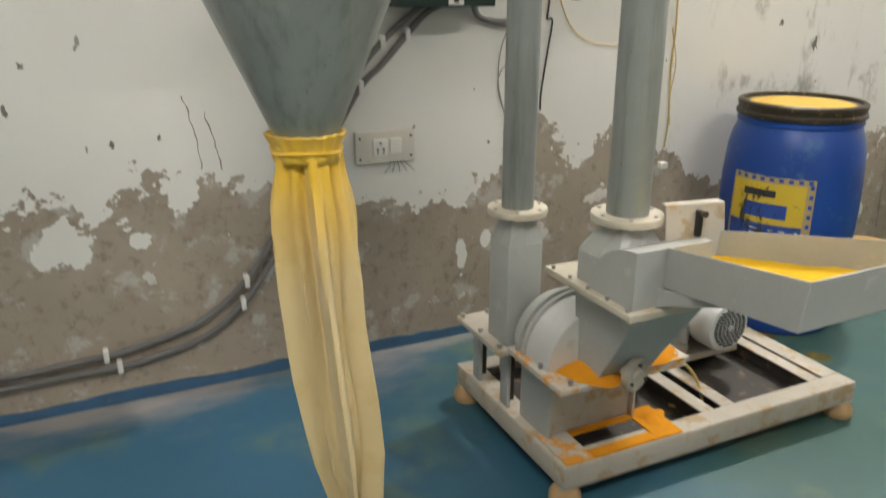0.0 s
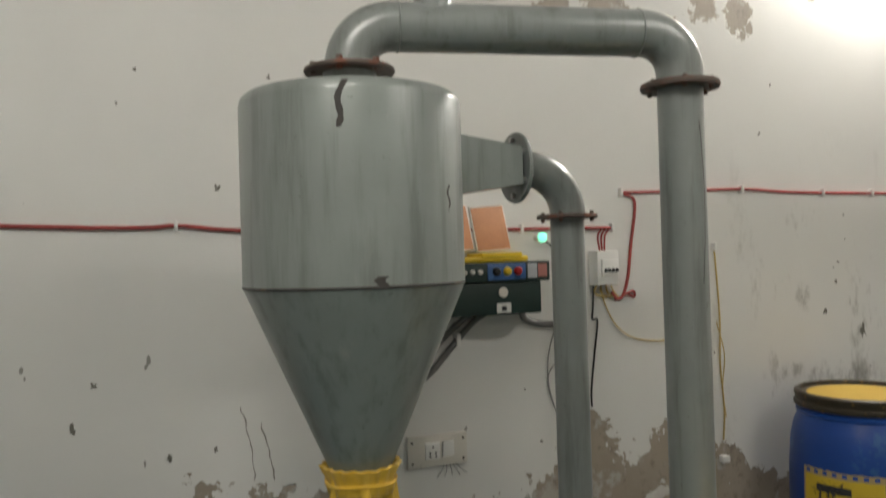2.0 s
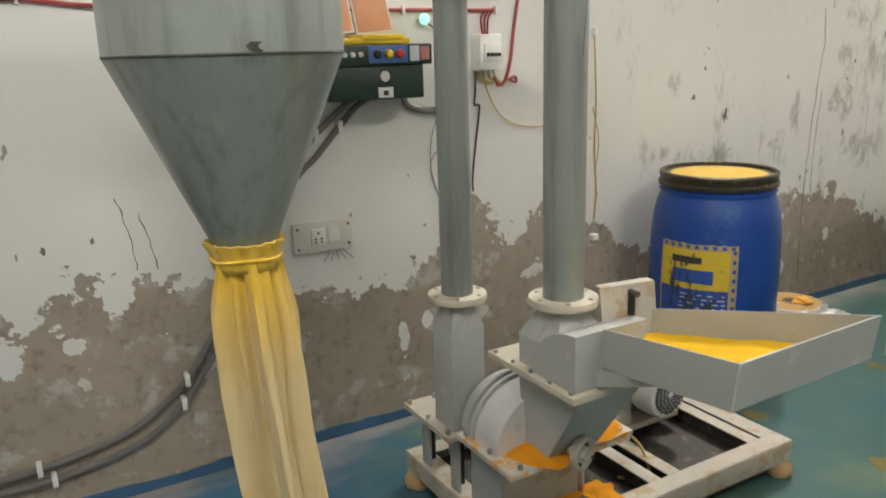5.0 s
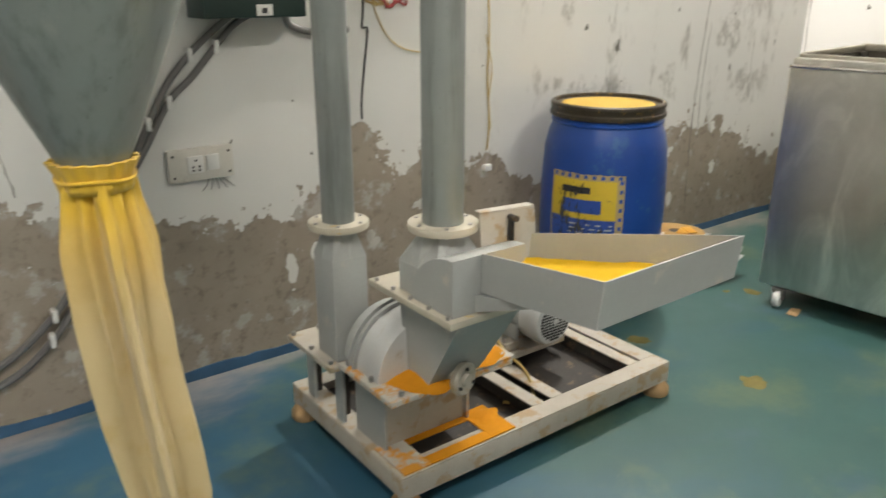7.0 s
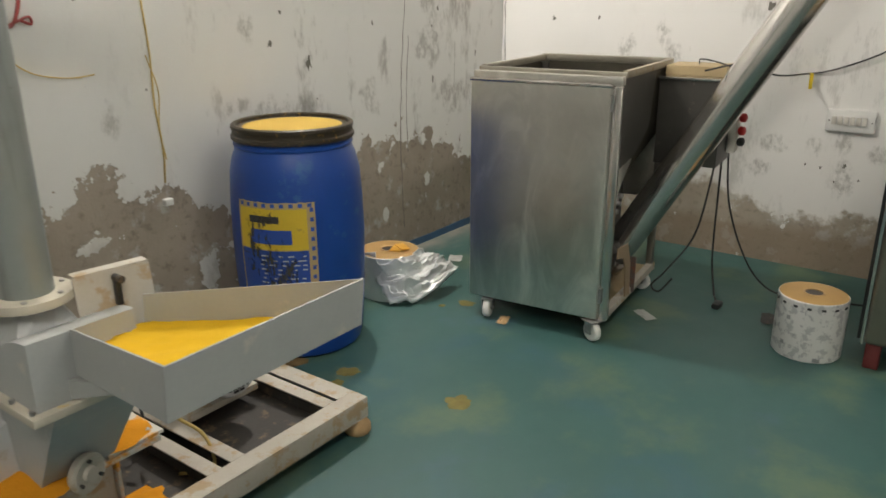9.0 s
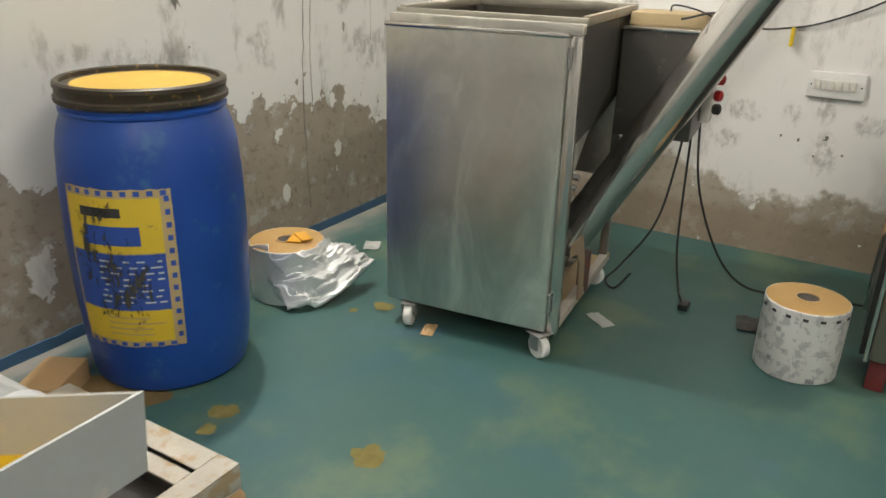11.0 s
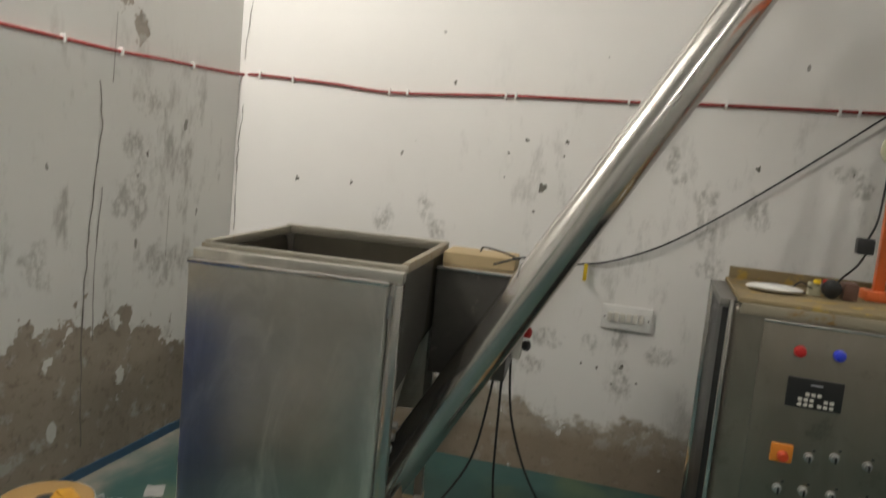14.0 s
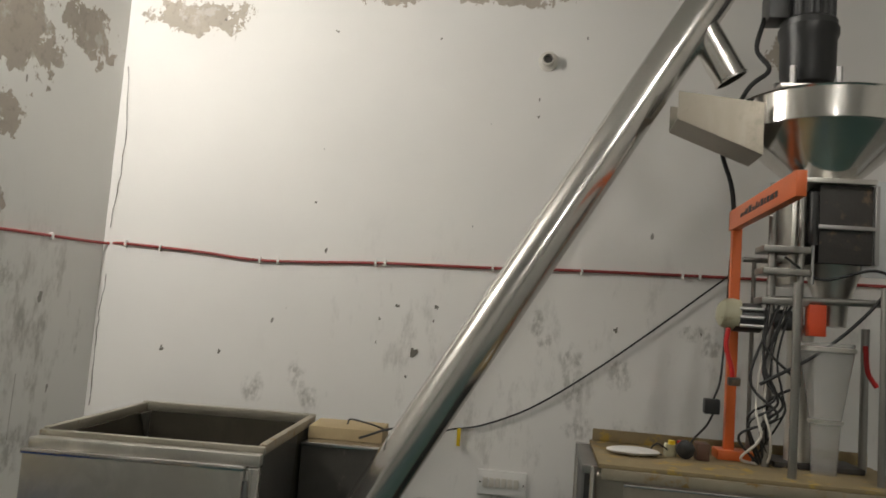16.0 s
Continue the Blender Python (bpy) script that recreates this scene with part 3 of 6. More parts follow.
M_CHIP = plain("chipped_plaster", (0.16, 0.15, 0.13), 0.9, var=0.3, scale=40, bump=0.4)
SPOTS = [(3.455, 1.205, 0.04), (3.2, 1.31, 0.028), (-0.05, 1.24, 0.018), (0.36, 1.9, 0.02), (0.18, 0.97, 0.014), (-0.12, 1.1, 0.02), (0.33, 0.98, 0.014),
         (1.55, 1.08, 0.008), (3.3, 1.55, 0.012), (3.28, 1.45, 0.014), (3.35, 1.66, 0.009), (2.9, 2.4, 0.012), (0.55, 2.3, 0.018), (0.1, 2.3, 0.012),
         (1.62, 0.86, 0.012), (3.5, 1.02, 0.012), (4.55, 1.45, 0.02), (2.52, 1.16, 0.012)]
for k, (x, z, r) in enumerate(SPOTS):
    chip("n", x, z, r, k)
ESPOTS = [(1.37, 1.69, 0.018), (1.17, 1.7, 0.018), (1.27, 1.47, 0.03), (1.46, 1.62, 0.012), (1.18, 1.63, 0.01), (1.47, 1.5, 0.009), (1.3, 1.34, 0.012),
          (0.28, 1.65, 0.018), (-0.12, 1.66, 0.012), (2.62, 1.38, 0.02), (2.3, 1.39, 0.014), (1.77, 1.95, 0.014), (0.78, 0.62, 0.016), (0.9, 0.6, 0.012),
          (0.7, 0.55, 0.012), (0.82, 0.53, 0.01), (0.98, 0.61, 0.01), (1.85, 2.2, 0.01), (0.72, 2.7, 0.012), (1.25, 3.1, 0.012), (2.45, 3.18, 0.014)]
for k, (y, z, r) in enumerate(ESPOTS):
    chip("e", y, z, r, k + 40)


# ---------------------------------------------------------------- lamps
def wall_bulb(at, lean=(0, -0.5, -1)):
    t = thing("wall_lamp", "lit white bulb in a wall holder, high on the plaster wall", "lamp", at)
    x, y, z = at
    part("holder", lathe(B(), [(0.045, 0), (0.045, 0.012), (0.025, 0.02), (0.022, 0.06)], at, lean), M_OLDWHITE, t)
    d = Vector(lean).normalized()
    part("bulb", lathe(B(), [(0.018, 0), (0.022, 0.02), (0.045, 0.06), (0.05, 0.085), (0.042, 0.115), (0.02, 0.132), (0, 0.136)], Vector(at) + d * 0.06, d), M_LAMP, t)


def tube_lamp(at, length, turn, light):
    t = thing("tube_lamp", "lit white tube lamp hanging under the ceiling", "lamp", at, "tube lamps")
    t.rotation_euler = (0, 0, radians(turn))
    h = length / 2
    part("batten", box(B(), (-h, -0.03, 0.02), (h, 0.03, 0.07), 0.008), M_WHITEPL, t, local=True)
    part("tube", cyl(B(), (-h + 0.02, 0, 0), (h - 0.02, 0, 0), 0.017, seg=14), light, t, local=True)
    for s in (-0.7, 0.7):
        part("hanger", cyl(B(), (s * h, 0, 0.07), (s * h, 0, ROOM_H - at[2]), 0.005, seg=8), M_ZINC, t, local=True)


wall_bulb((3.5, ROOM_N - 0.012, 3.44))
tube_lamp((2.4, -0.3, 3.45), 1.2, 0, M_TUBEDIM)
tube_lamp((-0.4, 0.05, 3.45), 1.2, 0, M_TUBELAMP)


def empty_holder(at):
    t = thing("lamp_holder", "empty round lamp holder on the plaster wall", "lamp holder", at)
    part("base", lathe(B(), [(0.05, 0), (0.05, 0.012), (0.032, 0.02), (0.03, 0.05), (0.024, 0.052), (0.022, 0.02), (0, 0.02)], at, (-1, 0, 0)), M_OLDWHITE, t)
    part("socket", cyl(B(), Vector(at) + Vector((-0.021, 0, 0)), Vector(at) + Vector((-0.035, 0, 0)), 0.02), M_DARK, t)


empty_holder((ROOM_E, 0.69, 2.99))


# ---------------------------------------------------------------- cables and fittings on the walls
def cable(name, pts, r, material, label, n=6, seg=8, category="cable"):
    return tagged(part(name, tube(B(), smooth_path(pts, n), r, seg), material), label, category)


def clip_on(p, wall, group="cable clips"):
    x, y, z = p
    bm = B()
    if wall == "n":
        box(bm, (x - 0.006, y - 0.014, z - 0.018), (x + 0.006, ROOM_N, z + 0.018), 0.003)
    else:
        box(bm, (x - 0.014, y - 0.006, z - 0.018), (ROOM_E, y + 0.006, z + 0.018), 0.003)
    return tagged(part("cable_clip", bm, M_WHITEPL), "small white plastic cable clip on the wall", "clip", group)


y0 = ROOM_N - 0.012
x0 = ROOM_E - 0.012
cable("red_cable", [(-2.3, y0, 1.8), (-0.8, y0, 1.785), (0.04, y0, 1.762), (0.22, y0, 1.767), (0.42, y0, 1.748), (0.8, y0, 1.742), (1.2, y0, 1.737), (1.55, y0, 1.735), (1.985, y0, 1.735)],
      0.0075, M_REDWIRE, "dull red cable clipped along the plaster wall")
cable("red_cable", [(2.035, y0, 1.886), (2.3, y0, 1.892), (2.7, y0, 1.904), (3.0, y0, 1.89), (3.53, y0, 1.886), (4.05, y0, 1.885), (4.33, y0, 1.886), (4.6, y0, 1.895), (5.0, y0, 1.905), (x0, ROOM_N - 0.02, 1.915),
      (x0, 2.88, 1.919), (x0, 2.45, 1.9), (x0, 2.09, 1.877), (x0, 1.46, 1.904), (x0, 0.9, 1.915), (x0, 0.46, 1.93), (x0, -0.42, 1.944), (x0, -1.6, 1.95)], 0.0075, M_REDWIRE, "dull red cable clipped round the corner of the plaster walls")
cable("red_cable", [(2.05, y0, 1.88), (2.1, y0, 1.86), (2.105, y0, 1.8), (2.08, y0, 1.66), (2.06, y0, 1.52), (2.03, y0, 1.44), (2.0, y0, 1.43), (1.975, y0, 1.46)], 0.007, M_REDWIRE, "red cable hanging down beside the breaker")
cable("red_cable", [(2.05, y0, 1.45), (2.09, y0, 1.435), (2.085, y0, 1.46), (2.03, y0, 1.44), (1.99, y0, 1.425)], 0.005, M_REDWIRE, "loop of thin red cable on the wall")
for dx in (0, 0.018, 0.036):
    cable("red_wire", [(1.975 - dx, y0, 1.735), (1.95 - dx, y0, 1.7), (1.945 - dx * 0.6, y0, 1.63)], 0.004, M_REDWIRE, "short red wire into the breaker")
for x, z in ((0.22, 1.767), (-0.4, 1.772), (1.55, 1.735), (1.985, 1.735), (2.035, 1.886), (2.7, 1.904), (3.2, 1.888), (3.53, 1.886), (4.0, 1.885), (4.33, 1.886), (4.85, 1.9)):
    clip_on((x, y0, z), "n")
for y, z in ((2.88, 1.919), (2.68, 1.908), (2.12, 1.878), (2.02, 1.88), (1.5, 1.902), (1.45, 1.904), (0.9, 1.915), (0.84, 1.917), (0.46, 1.93), (-0.02, 1.937), (-0.1, 1.938), (-0.5, 1.945)):
    clip_on((x0, y, z), "e")

# flexible conduits that run down to the floor
yc = ROOM_N - 0.022
CON1 = [(1.38, yc - 0.05, 1.42), (1.33, yc, 1.38), (1.25, yc, 1.305), (1.15, yc, 1.2), (1.06, yc, 1.12), (0.95, yc, 0.95), (0.8, yc, 0.74), (0.71, yc, 0.6), (0.58, yc, 0.42), (0.4, yc, 0.285), (0.22, yc, 0.235), (0.06, yc, 0.212), (-0.28, yc, 0.195), (-0.9, yc, 0.18), (-2.2, yc, 0.15)]
CON2 = [(1.31, yc - 0.05, 1.42), (1.26, yc, 1.37), (1.15, yc, 1.28), (1.06, yc, 1.18), (0.98, yc, 1.05), (0.86, yc, 0.82), (0.73, yc, 0.56), (0.62, yc, 0.4), (0.56, yc, 0.33), (0.45, yc, 0.24), (0.31, yc, 0.19), (0.1, yc, 0.16), (-0.22, yc, 0.155), (-0.9, yc, 0.13), (-2.2, yc, 0.1)]
for pts in (CON1, CON2):
    cable("flexible_conduit", pts, 0.013, M_CONDUIT, "dark grey flexible conduit clipped to the peeling wall", category="conduit")
    for p in (pts[2], pts[4], pts[8], pts[11]):
        bm = box(B(), (p[0] - 0.009, yc - 0.02, p[2] - 0.024), (p[0] + 0.009, ROOM_N, p[2] + 0.024), 0.004)
        tagged(part("saddle_clip", bm, M_WHITEPL), "white plastic saddle holding a grey conduit", "clip", "conduit saddles")
cable("flexible_conduit", [(1.5, yc - 0.06, 1.42), (1.55, yc, 1.37), (1.62, yc, 1.345), (1.72, yc, 1.34), (1.8, yc, 1.345)], 0.014, M_CONDUIT, "short dark conduit under the switch box", category="conduit")


def socket_plate():
    t = thing("switch_socket", "old white switch and socket plate on peeling plaster", "socket", (1.14, ROOM_N, 0.88))
    x, z = 1.032, 0.822
    part("plate", box(B(), (x, ROOM_N - 0.022, z), (x + 0.247, ROOM_N, z + 0.123), 0.006), M_OLDWHITE, t)
    part("socket_insert", box(B(), (x + 0.07, ROOM_N - 0.03, z + 0.03), (x + 0.13, ROOM_N - 0.02, z + 0.095), 0.004), M_WHITEPL, t)
    part("switch_insert", box(B(), (x + 0.14, ROOM_N - 0.03, z + 0.035), (x + 0.19, ROOM_N - 0.02, z + 0.095), 0.006), M_WHITEPL, t)
    for dx, dz in ((0.1, 0.078), (0.088, 0.055), (0.112, 0.055), (0.088, 0.042), (0.112, 0.042)):
        part("pin_hole", cyl(B(), (x + dx, ROOM_N - 0.0315, z + dz), (x + dx, ROOM_N - 0.029, z + dz), 0.0045, seg=10), M_BLACKPL, t)
    for dx in (0.018, 0.229):
        for dz in (0.02, 0.1):
            part("screw", cyl(B(), (x + dx, ROOM_N - 0.025, z + dz), (x + dx, ROOM_N - 0.021, z + dz), 0.005, seg=10), M_DARK, t)
    for k in range(5):
        xx = x + 0.15 + k * 0.012
        part("loose_wire", tube(B(), smooth_path([(xx, ROOM_N - 0.01, z + 0.002), (xx - 0.01 + 0.008 * k, ROOM_N - 0.015, z - 0.02), (xx - 0.03 + 0.02 * k, ROOM_N - 0.012, z - 0.045)], 4), 0.0017, 6), M_GREYWIRE, t)


socket_plate()


def wall_switches():
    t = thing("switch_board", "white wall switch board with a row of switches", "switch", (ROOM_E, 0.79, 0.87))
    part("plate", box(B(), (ROOM_E - 0.02, 0.665, 0.812), (ROOM_E, 0.905, 0.93), 0.006), M_WHITEPL, t)
    for k in range(6):
        y = 0.865 - k * 0.03
        part("switch", box(B(), (ROOM_E - 0.029, y - 0.012, 0.85), (ROOM_E - 0.019, y + 0.012, 0.895), 0.004), M_OLDWHITE, t)
    for y in (0.68, 0.89):
        part("screw", cyl(B(), (ROOM_E - 0.023, y, 0.87), (ROOM_E - 0.019, y, 0.87), 0.004, seg=8), M_DARK, t)


wall_switches()


def breaker():
    t = thing("circuit_breaker", "white circuit breaker box with red and yellow wires", "breaker", (1.925, ROOM_N, 1.56))
    part("case", box(B(), (1.872, ROOM_N - 0.07, 1.492), (1.978, ROOM_N, 1.638), 0.006), M_WHITEPL, t)
    part("front", box(B(), (1.888, ROOM_N - 0.082, 1.53), (1.966, ROOM_N - 0.068, 1.6), 0.003), M_WHITEPL, t)
    for k in range(4):
        part("lever", box(B(), (1.897 + k * 0.018, ROOM_N - 0.092, 1.548), (1.907 + k * 0.018, ROOM_N - 0.08, 1.562), 0.002), M_BLACKPL, t)


breaker()
for k in range(4):
    x = 1.89 + 0.022 * k
    cable("yellow_wire", [(x, y0 - 0.02, 1.495), (x + 0.01 * k, y0, 1.46), (1.95 + 0.02 * k, y0, 1.435)], 0.004, M_YELLOWWIRE, "short yellow wire below the breaker", 4, 6)
cable("yellow_wire", [(1.92, y0, 1.49), (1.94, y0, 1.41), (1.99, y0, 1.32), (2.07, y0, 1.26), (2.2, y0, 1.235), (2.3, y0, 1.24)], 0.003, M_YELLOWWIRE, "slack pale yellow wire on the wall", 6, 6)
cable("black_wire", [(1.885, y0, 1.49), (1.88, y0, 1.4), (1.875, y0, 1.35), (1.9, y0, 1.34), (1.88, y0, 1.2), (1.86, y0, 1.05), (1.86, y0, 0.98)], 0.004, M_BLACKWIRE, "thin dark wire hanging below the breaker", 6, 6)
cable("grey_wire", [(1.7, y0, 1.34), (1.66, y0, 1.22), (1.655, y0, 1.1), (1.68, y0, 1.0), (1.7, y0, 0.93)], 0.0022, M_GREYWIRE, "thin grey wire dangling on the wall", 6, 6)
cable("grey_wire", [(1.72, y0, 1.2), (1.66, y0, 1.14), (1.66, y0, 1.05), (1.72, y0, 0.9)], 0.0022, M_GREYWIRE, "thin grey wire dangling on the wall", 6, 6)
cable("yellow_wire", [(2.53, y0, 1.63), (2.54, y0, 1.5), (2.55, y0, 1.3), (2.545, y0, 1.1), (2.56, y0, 0.9), (2.55, y0, 0.76)], 0.004, M_YELLOWWIRE, "yellow wire hanging down the peeling wall", 6, 6)
cable("pale_wire", [(2.53, y0, 1.3), (2.57, y0, 1.15), (2.555, y0, 1.0), (2.57, y0, 0.86)], 0.0025, M_YELLOWWIRE, "thin pale wire hanging down the wall", 6, 6)
clip_on((2.53, y0, 1.64), "n")
bm = box(B(), (2.53, ROOM_N - 0.03, 0.66), (2.57, ROOM_N, 0.69), 0.004)
tagged(part("wire_connector", bm, M_WHITEPL), "small white wire connector at the end of a wire", "connector")
cable("indicator_wire", [(1.64, ROOM_N - 0.04, 1.69), (1.69, y0, 1.66), (1.72, y0, 1.62)], 0.003, M_BLACKWIRE, "short black wire of the indicator lamp", 4, 6)


def indicator():
    t = thing("indicator_lamp", "small glowing green indicator lamp on the wall", "indicator", (1.63, ROOM_N, 1.7))
    part("body", cyl(B(), (1.63, ROOM_N, 1.7), (1.63, ROOM_N - 0.04, 1.7), 0.018), M_WHITEPL, t)
    part("lens", lathe(B(), [(0.02, 0), (0.019, 0.008), (0.01, 0.014), (0, 0.016)], (1.63, ROOM_N - 0.04, 1.7), (0, -1, 0), 20), M_PILOT, t)


indicator()


def starter_box():
    t = thing("motor_starter", "dark green motor starter box with a blue switch plate", "switch box", (1.38, ROOM_N, 1.5))
    x, X, y = 1.155, 1.57, ROOM_N - 0.17
    part("lower_case", box(B(), (x + 0.012, y, 1.405), (X - 0.022, ROOM_N, 1.53), 0.006), M_GREENBOX, t)
    part("upper_case", box(B(), (x - 0.01, y - 0.012, 1.53), (X + 0.012, ROOM_N, 1.605), 0.006), M_GREENBOX, t)
    plate = part("switch_plate", box(B(), (1.315, y - 0.017, 1.538), (1.475, y - 0.01, 1.6), 0.003), M_BLUEPLATE, t)
    for xx, mt in ((1.35, M_BLACKPL), (1.395, M_YELLOWPL), (1.44, M_RED)):
        part("button", lathe(B(), [(0.016, 0), (0.016, 0.01), (0.012, 0.016), (0, 0.017)], (xx, y - 0.016, 1.57), (0, -1, 0), 18), mt, plate)
    for k in range(3):
        part("knob", lathe(B(), [(0.01, 0), (0.009, 0.012), (0, 0.014)], (1.22 + 0.032 * k, y - 0.011, 1.57), (0, -1, 0), 14), M_OLDWHITE, t)
    part("rating_sticker", box(B(), (1.485, y - 0.0145, 1.542), (1.525, y - 0.011, 1.598)), M_LABELWHITE, t)
    part("rating_sticker", box(B(), (1.53, y - 0.0145, 1.545), (1.568, y - 0.011, 1.595)), plain("red_white_sticker", (0.5, 0.2, 0.17), 0.5), t)
    part("badge", lathe(B(), [(0.02, 0), (0.018, 0.003), (0, 0.004)], (1.385, y, 1.49), (0, -1, 0), 20), M_OLDWHITE, t)
    tag = part("paper_tag", box(B(), (1.355, y - 0.003, 1.412), (1.415, y + 0.001, 1.45)), M_WHITEPL, t)
    part("tag_print", box(B(), (1.375, y - 0.0045, 1.42), (1.395, y - 0.002, 1.438)), M_INK, tag)
    return y


ys = starter_box()
t = thing("yellow_tray", "flat yellow plastic tray on the switch box", "tray", (1.37, ROOM_N - 0.1, 1.606))
part("rim", box(B(), (1.15, ROOM_N - 0.165, 1.606), (1.5, ROOM_N - 0.005, 1.628), 0.008), M_YELLOWPL, t)
part("lip", box(B(), (1.3, ROOM_N - 0.172, 1.622), (1.47, ROOM_N - 0.02, 1.642), 0.006), M_YELLOWPL, t)
for k, (xa, lean) in enumerate(((1.165, 0.03), (1.325, 0.05))):
    t = thing("tile_sample", "orange-brown marbled tile leaning against the wall", "tile", (xa + 0.07, ROOM_N - 0.05, 1.642), "tiles on the switch box")
    m = Matrix.Translation((xa, ROOM_N - 0.075, 1.644)) @ Matrix.Rotation(radians(-14), 4, "X") @ Matrix.Rotation(radians(-4), 4, "Y")
    part("face", box(B(), (0.006, 0, 0.006), (0.146, 0.008, 0.182), 0.001, m), M_WOOD, t)
    part("edge", box(B(), (0, 0.0025, 0), (0.152, 0.011, 0.188), 0.002, m), M_OLDWHITE, t, "pale edge")


# ---------------------------------------------------------------- cyclone with its pipes
CX, CY, CR = 0.572, 1.951, 0.254


def bolt_ring(parent, at, axis, r, n, material=None, size=0.008):
    at, axis = Vector(at), Vector(axis).normalized()
    u, v = frame_of(axis)
    for i in range(n):
        a = 2 * math.pi * (i + 0.5) / n
        c = at + (u * math.cos(a) + v * math.sin(a)) * r
        part("bolt", cyl(B(), c - axis * 0.016, c + axis * 0.014, size, seg=6), material or M_RUST, parent)


def cyclone():
    t = thing("cyclone_separator", "large grey painted steel cyclone with a conical base", "cyclone", (CX, CY, 1.1))
    part("cylinder", lathe(B(), [(CR, 1.578), (CR, 1.98), (CR - 0.004, 1.996), (CR - 0.014, 2.005), (0.06, 2.012)], (CX, CY, 0), seg=72), M_GREY, t)
    part("seam", lathe(B(), [(CR + 0.0003, 1.575), (CR + 0.0014, 1.578), (CR + 0.0003, 1.581)], (CX, CY, 0), seg=72), M_DARK, t)
    part("cone", lathe(B(), [(0.045, 1.1), (0.05, 1.12), (0.077, 1.168), (CR, 1.577)], (CX, CY, 0), seg=72), M_GREY, t)
    part("neck", cyl(B(), (CX, CY, 2.0), (CX, CY, 2.08), 0.062, seg=40), M_GREYPIPE, t)
    f = part("flange", lathe(B(), [(0.06, 2.066), (0.104, 2.066), (0.106, 2.07), (0.104, 2.076), (0.06, 2.076)], (CX, CY, 0), seg=48), M_RUST, t, "rusty flange")
    bolt_ring(f, (CX, CY, 2.075), (0, 0, 1), 0.085, 6)
    # paint runs and scars on the shell
    for a, z0, z1, w in ((-1.93, 1.90, 1.995, 0.007), (-0.9, 1.74, 1.79, 0.004), (-1.62, 1.575, 1.6, 0.012)):
        bm = B()
        rows = []
        for i in range(9):
            z = z0 + (z1 - z0) * i / 8
            aa = a + 0.02 * math.sin(i * 0.9) + (0.05 * (i / 8) ** 2 if w == 0.007 else 0)
            ww = w / CR * (0.6 + 0.5 * abs(math.sin(i * 1.7)))
            rows.append([bm.verts.new((CX + (CR + 0.001) * math.cos(aa + s * ww), CY + (CR + 0.001) * math.sin(aa + s * ww), z)) for s in (-1, 1)])
        for p, q in zip(rows, rows[1:]):
            bm.faces.new((p[0], p[1], q[1], q[0]))
        part("paint_run", bm, M_DARK, t)
    # tangential inlet: square to round along +x
    r0 = [(0.6, CY + 0.12, 1.80), (0.6, CY + 0.252, 1.80), (0.6, CY + 0.252, 1.955), (0.6, CY + 0.12, 1.955)]
    r1 = [(0.9, CY + 0.12, 1.80), (0.9, CY + 0.252, 1.80), (0.9, CY + 0.252, 1.955), (0.9, CY + 0.12, 1.955)]
    r2 = [(1.1, CY + 0.16, 1.83), (1.1, CY + 0.285, 1.83), (1.1, CY + 0.285, 1.935), (1.1, CY + 0.16, 1.935)]
    part("inlet_duct", loft(B(), [r0, r1, r2]), M_GREY, t)
    f = part("inlet_flange", lathe(B(), [(0.05, -0.006), (0.1, -0.006), (0.102, 0), (0.1, 0.006), (0.05, 0.006)], (1.115, CY + 0.235, 1.882), (1, 0, 0), 40), M_GREYPIPE, t)
    bolt_ring(f, (1.115, CY + 0.235, 1.882), (1, 0, 0), 0.08, 6, M_ZINC)


cyclone()


def arc(c, r, a0, a1, ex, ez, n=12):
    ex, ez, c = Vector(ex), Vector(ez), Vector(c)
    return [c + (ex * math.cos(radians(a0 + (a1 - a0) * i / n)) + ez * math.sin(radians(a0 + (a1 - a0) * i / n))) * r for i in range(n + 1)]


P1 = Vector((1.285, 2.195, 0))
P2 = Vector((1.385, 1.795, 0))


def flange(name, at, r_in, r, th, material, parent, bolts=6, bolt_mat=None, label=""):
    f = part(name, lathe(B(), [(r_in, -th / 2), (r - 0.002, -th / 2), (r, 0), (r - 0.002, th / 2), (r_in, th / 2)], at, (0, 0, 1), 44), material, parent, label)
    bolt_ring(f, at, (0, 0, 1), r * 0.82, bolts, bolt_mat, 0.006)
    return f


def riser_pipe():
    t = thing("riser_pipe", "grey steel riser pipe with an elbow into the cyclone", "pipe", (P1.x, P1.y, 0.83))
    part("pipe", cyl(B(), P1 + Vector((0, 0, 0.83)), P1 + Vector((0, 0, 1.742)), 0.05, seg=36), M_GREYPIPE, t)
    c = Vector((P1.x - 0.14, P1.y - 0.005, 1.742))
    part("elbow", tube(B(), [P1 + Vector((0, 0, 1.742))] + arc(c, 0.14, 0, 90, (1, 0, 0), (0, 0, 1)) + [c + Vector((-0.025, 0, 0.14))], 0.052, 28), M_GREYPIPE, t)
    flange("elbow_flange", P1 + Vector((0, 0, 1.742)), 0.045, 0.09, 0.012, M_RUST, t, 4, M_RUST, "dark flange with protruding bolts")
    flange("foot_flange", P1 + Vector((0, 0, 0.828)), 0.045, 0.094, 0.02, M_FLANGE, t, 6, M_ZINC, "flange dusted with yellow powder")


riser_pipe()


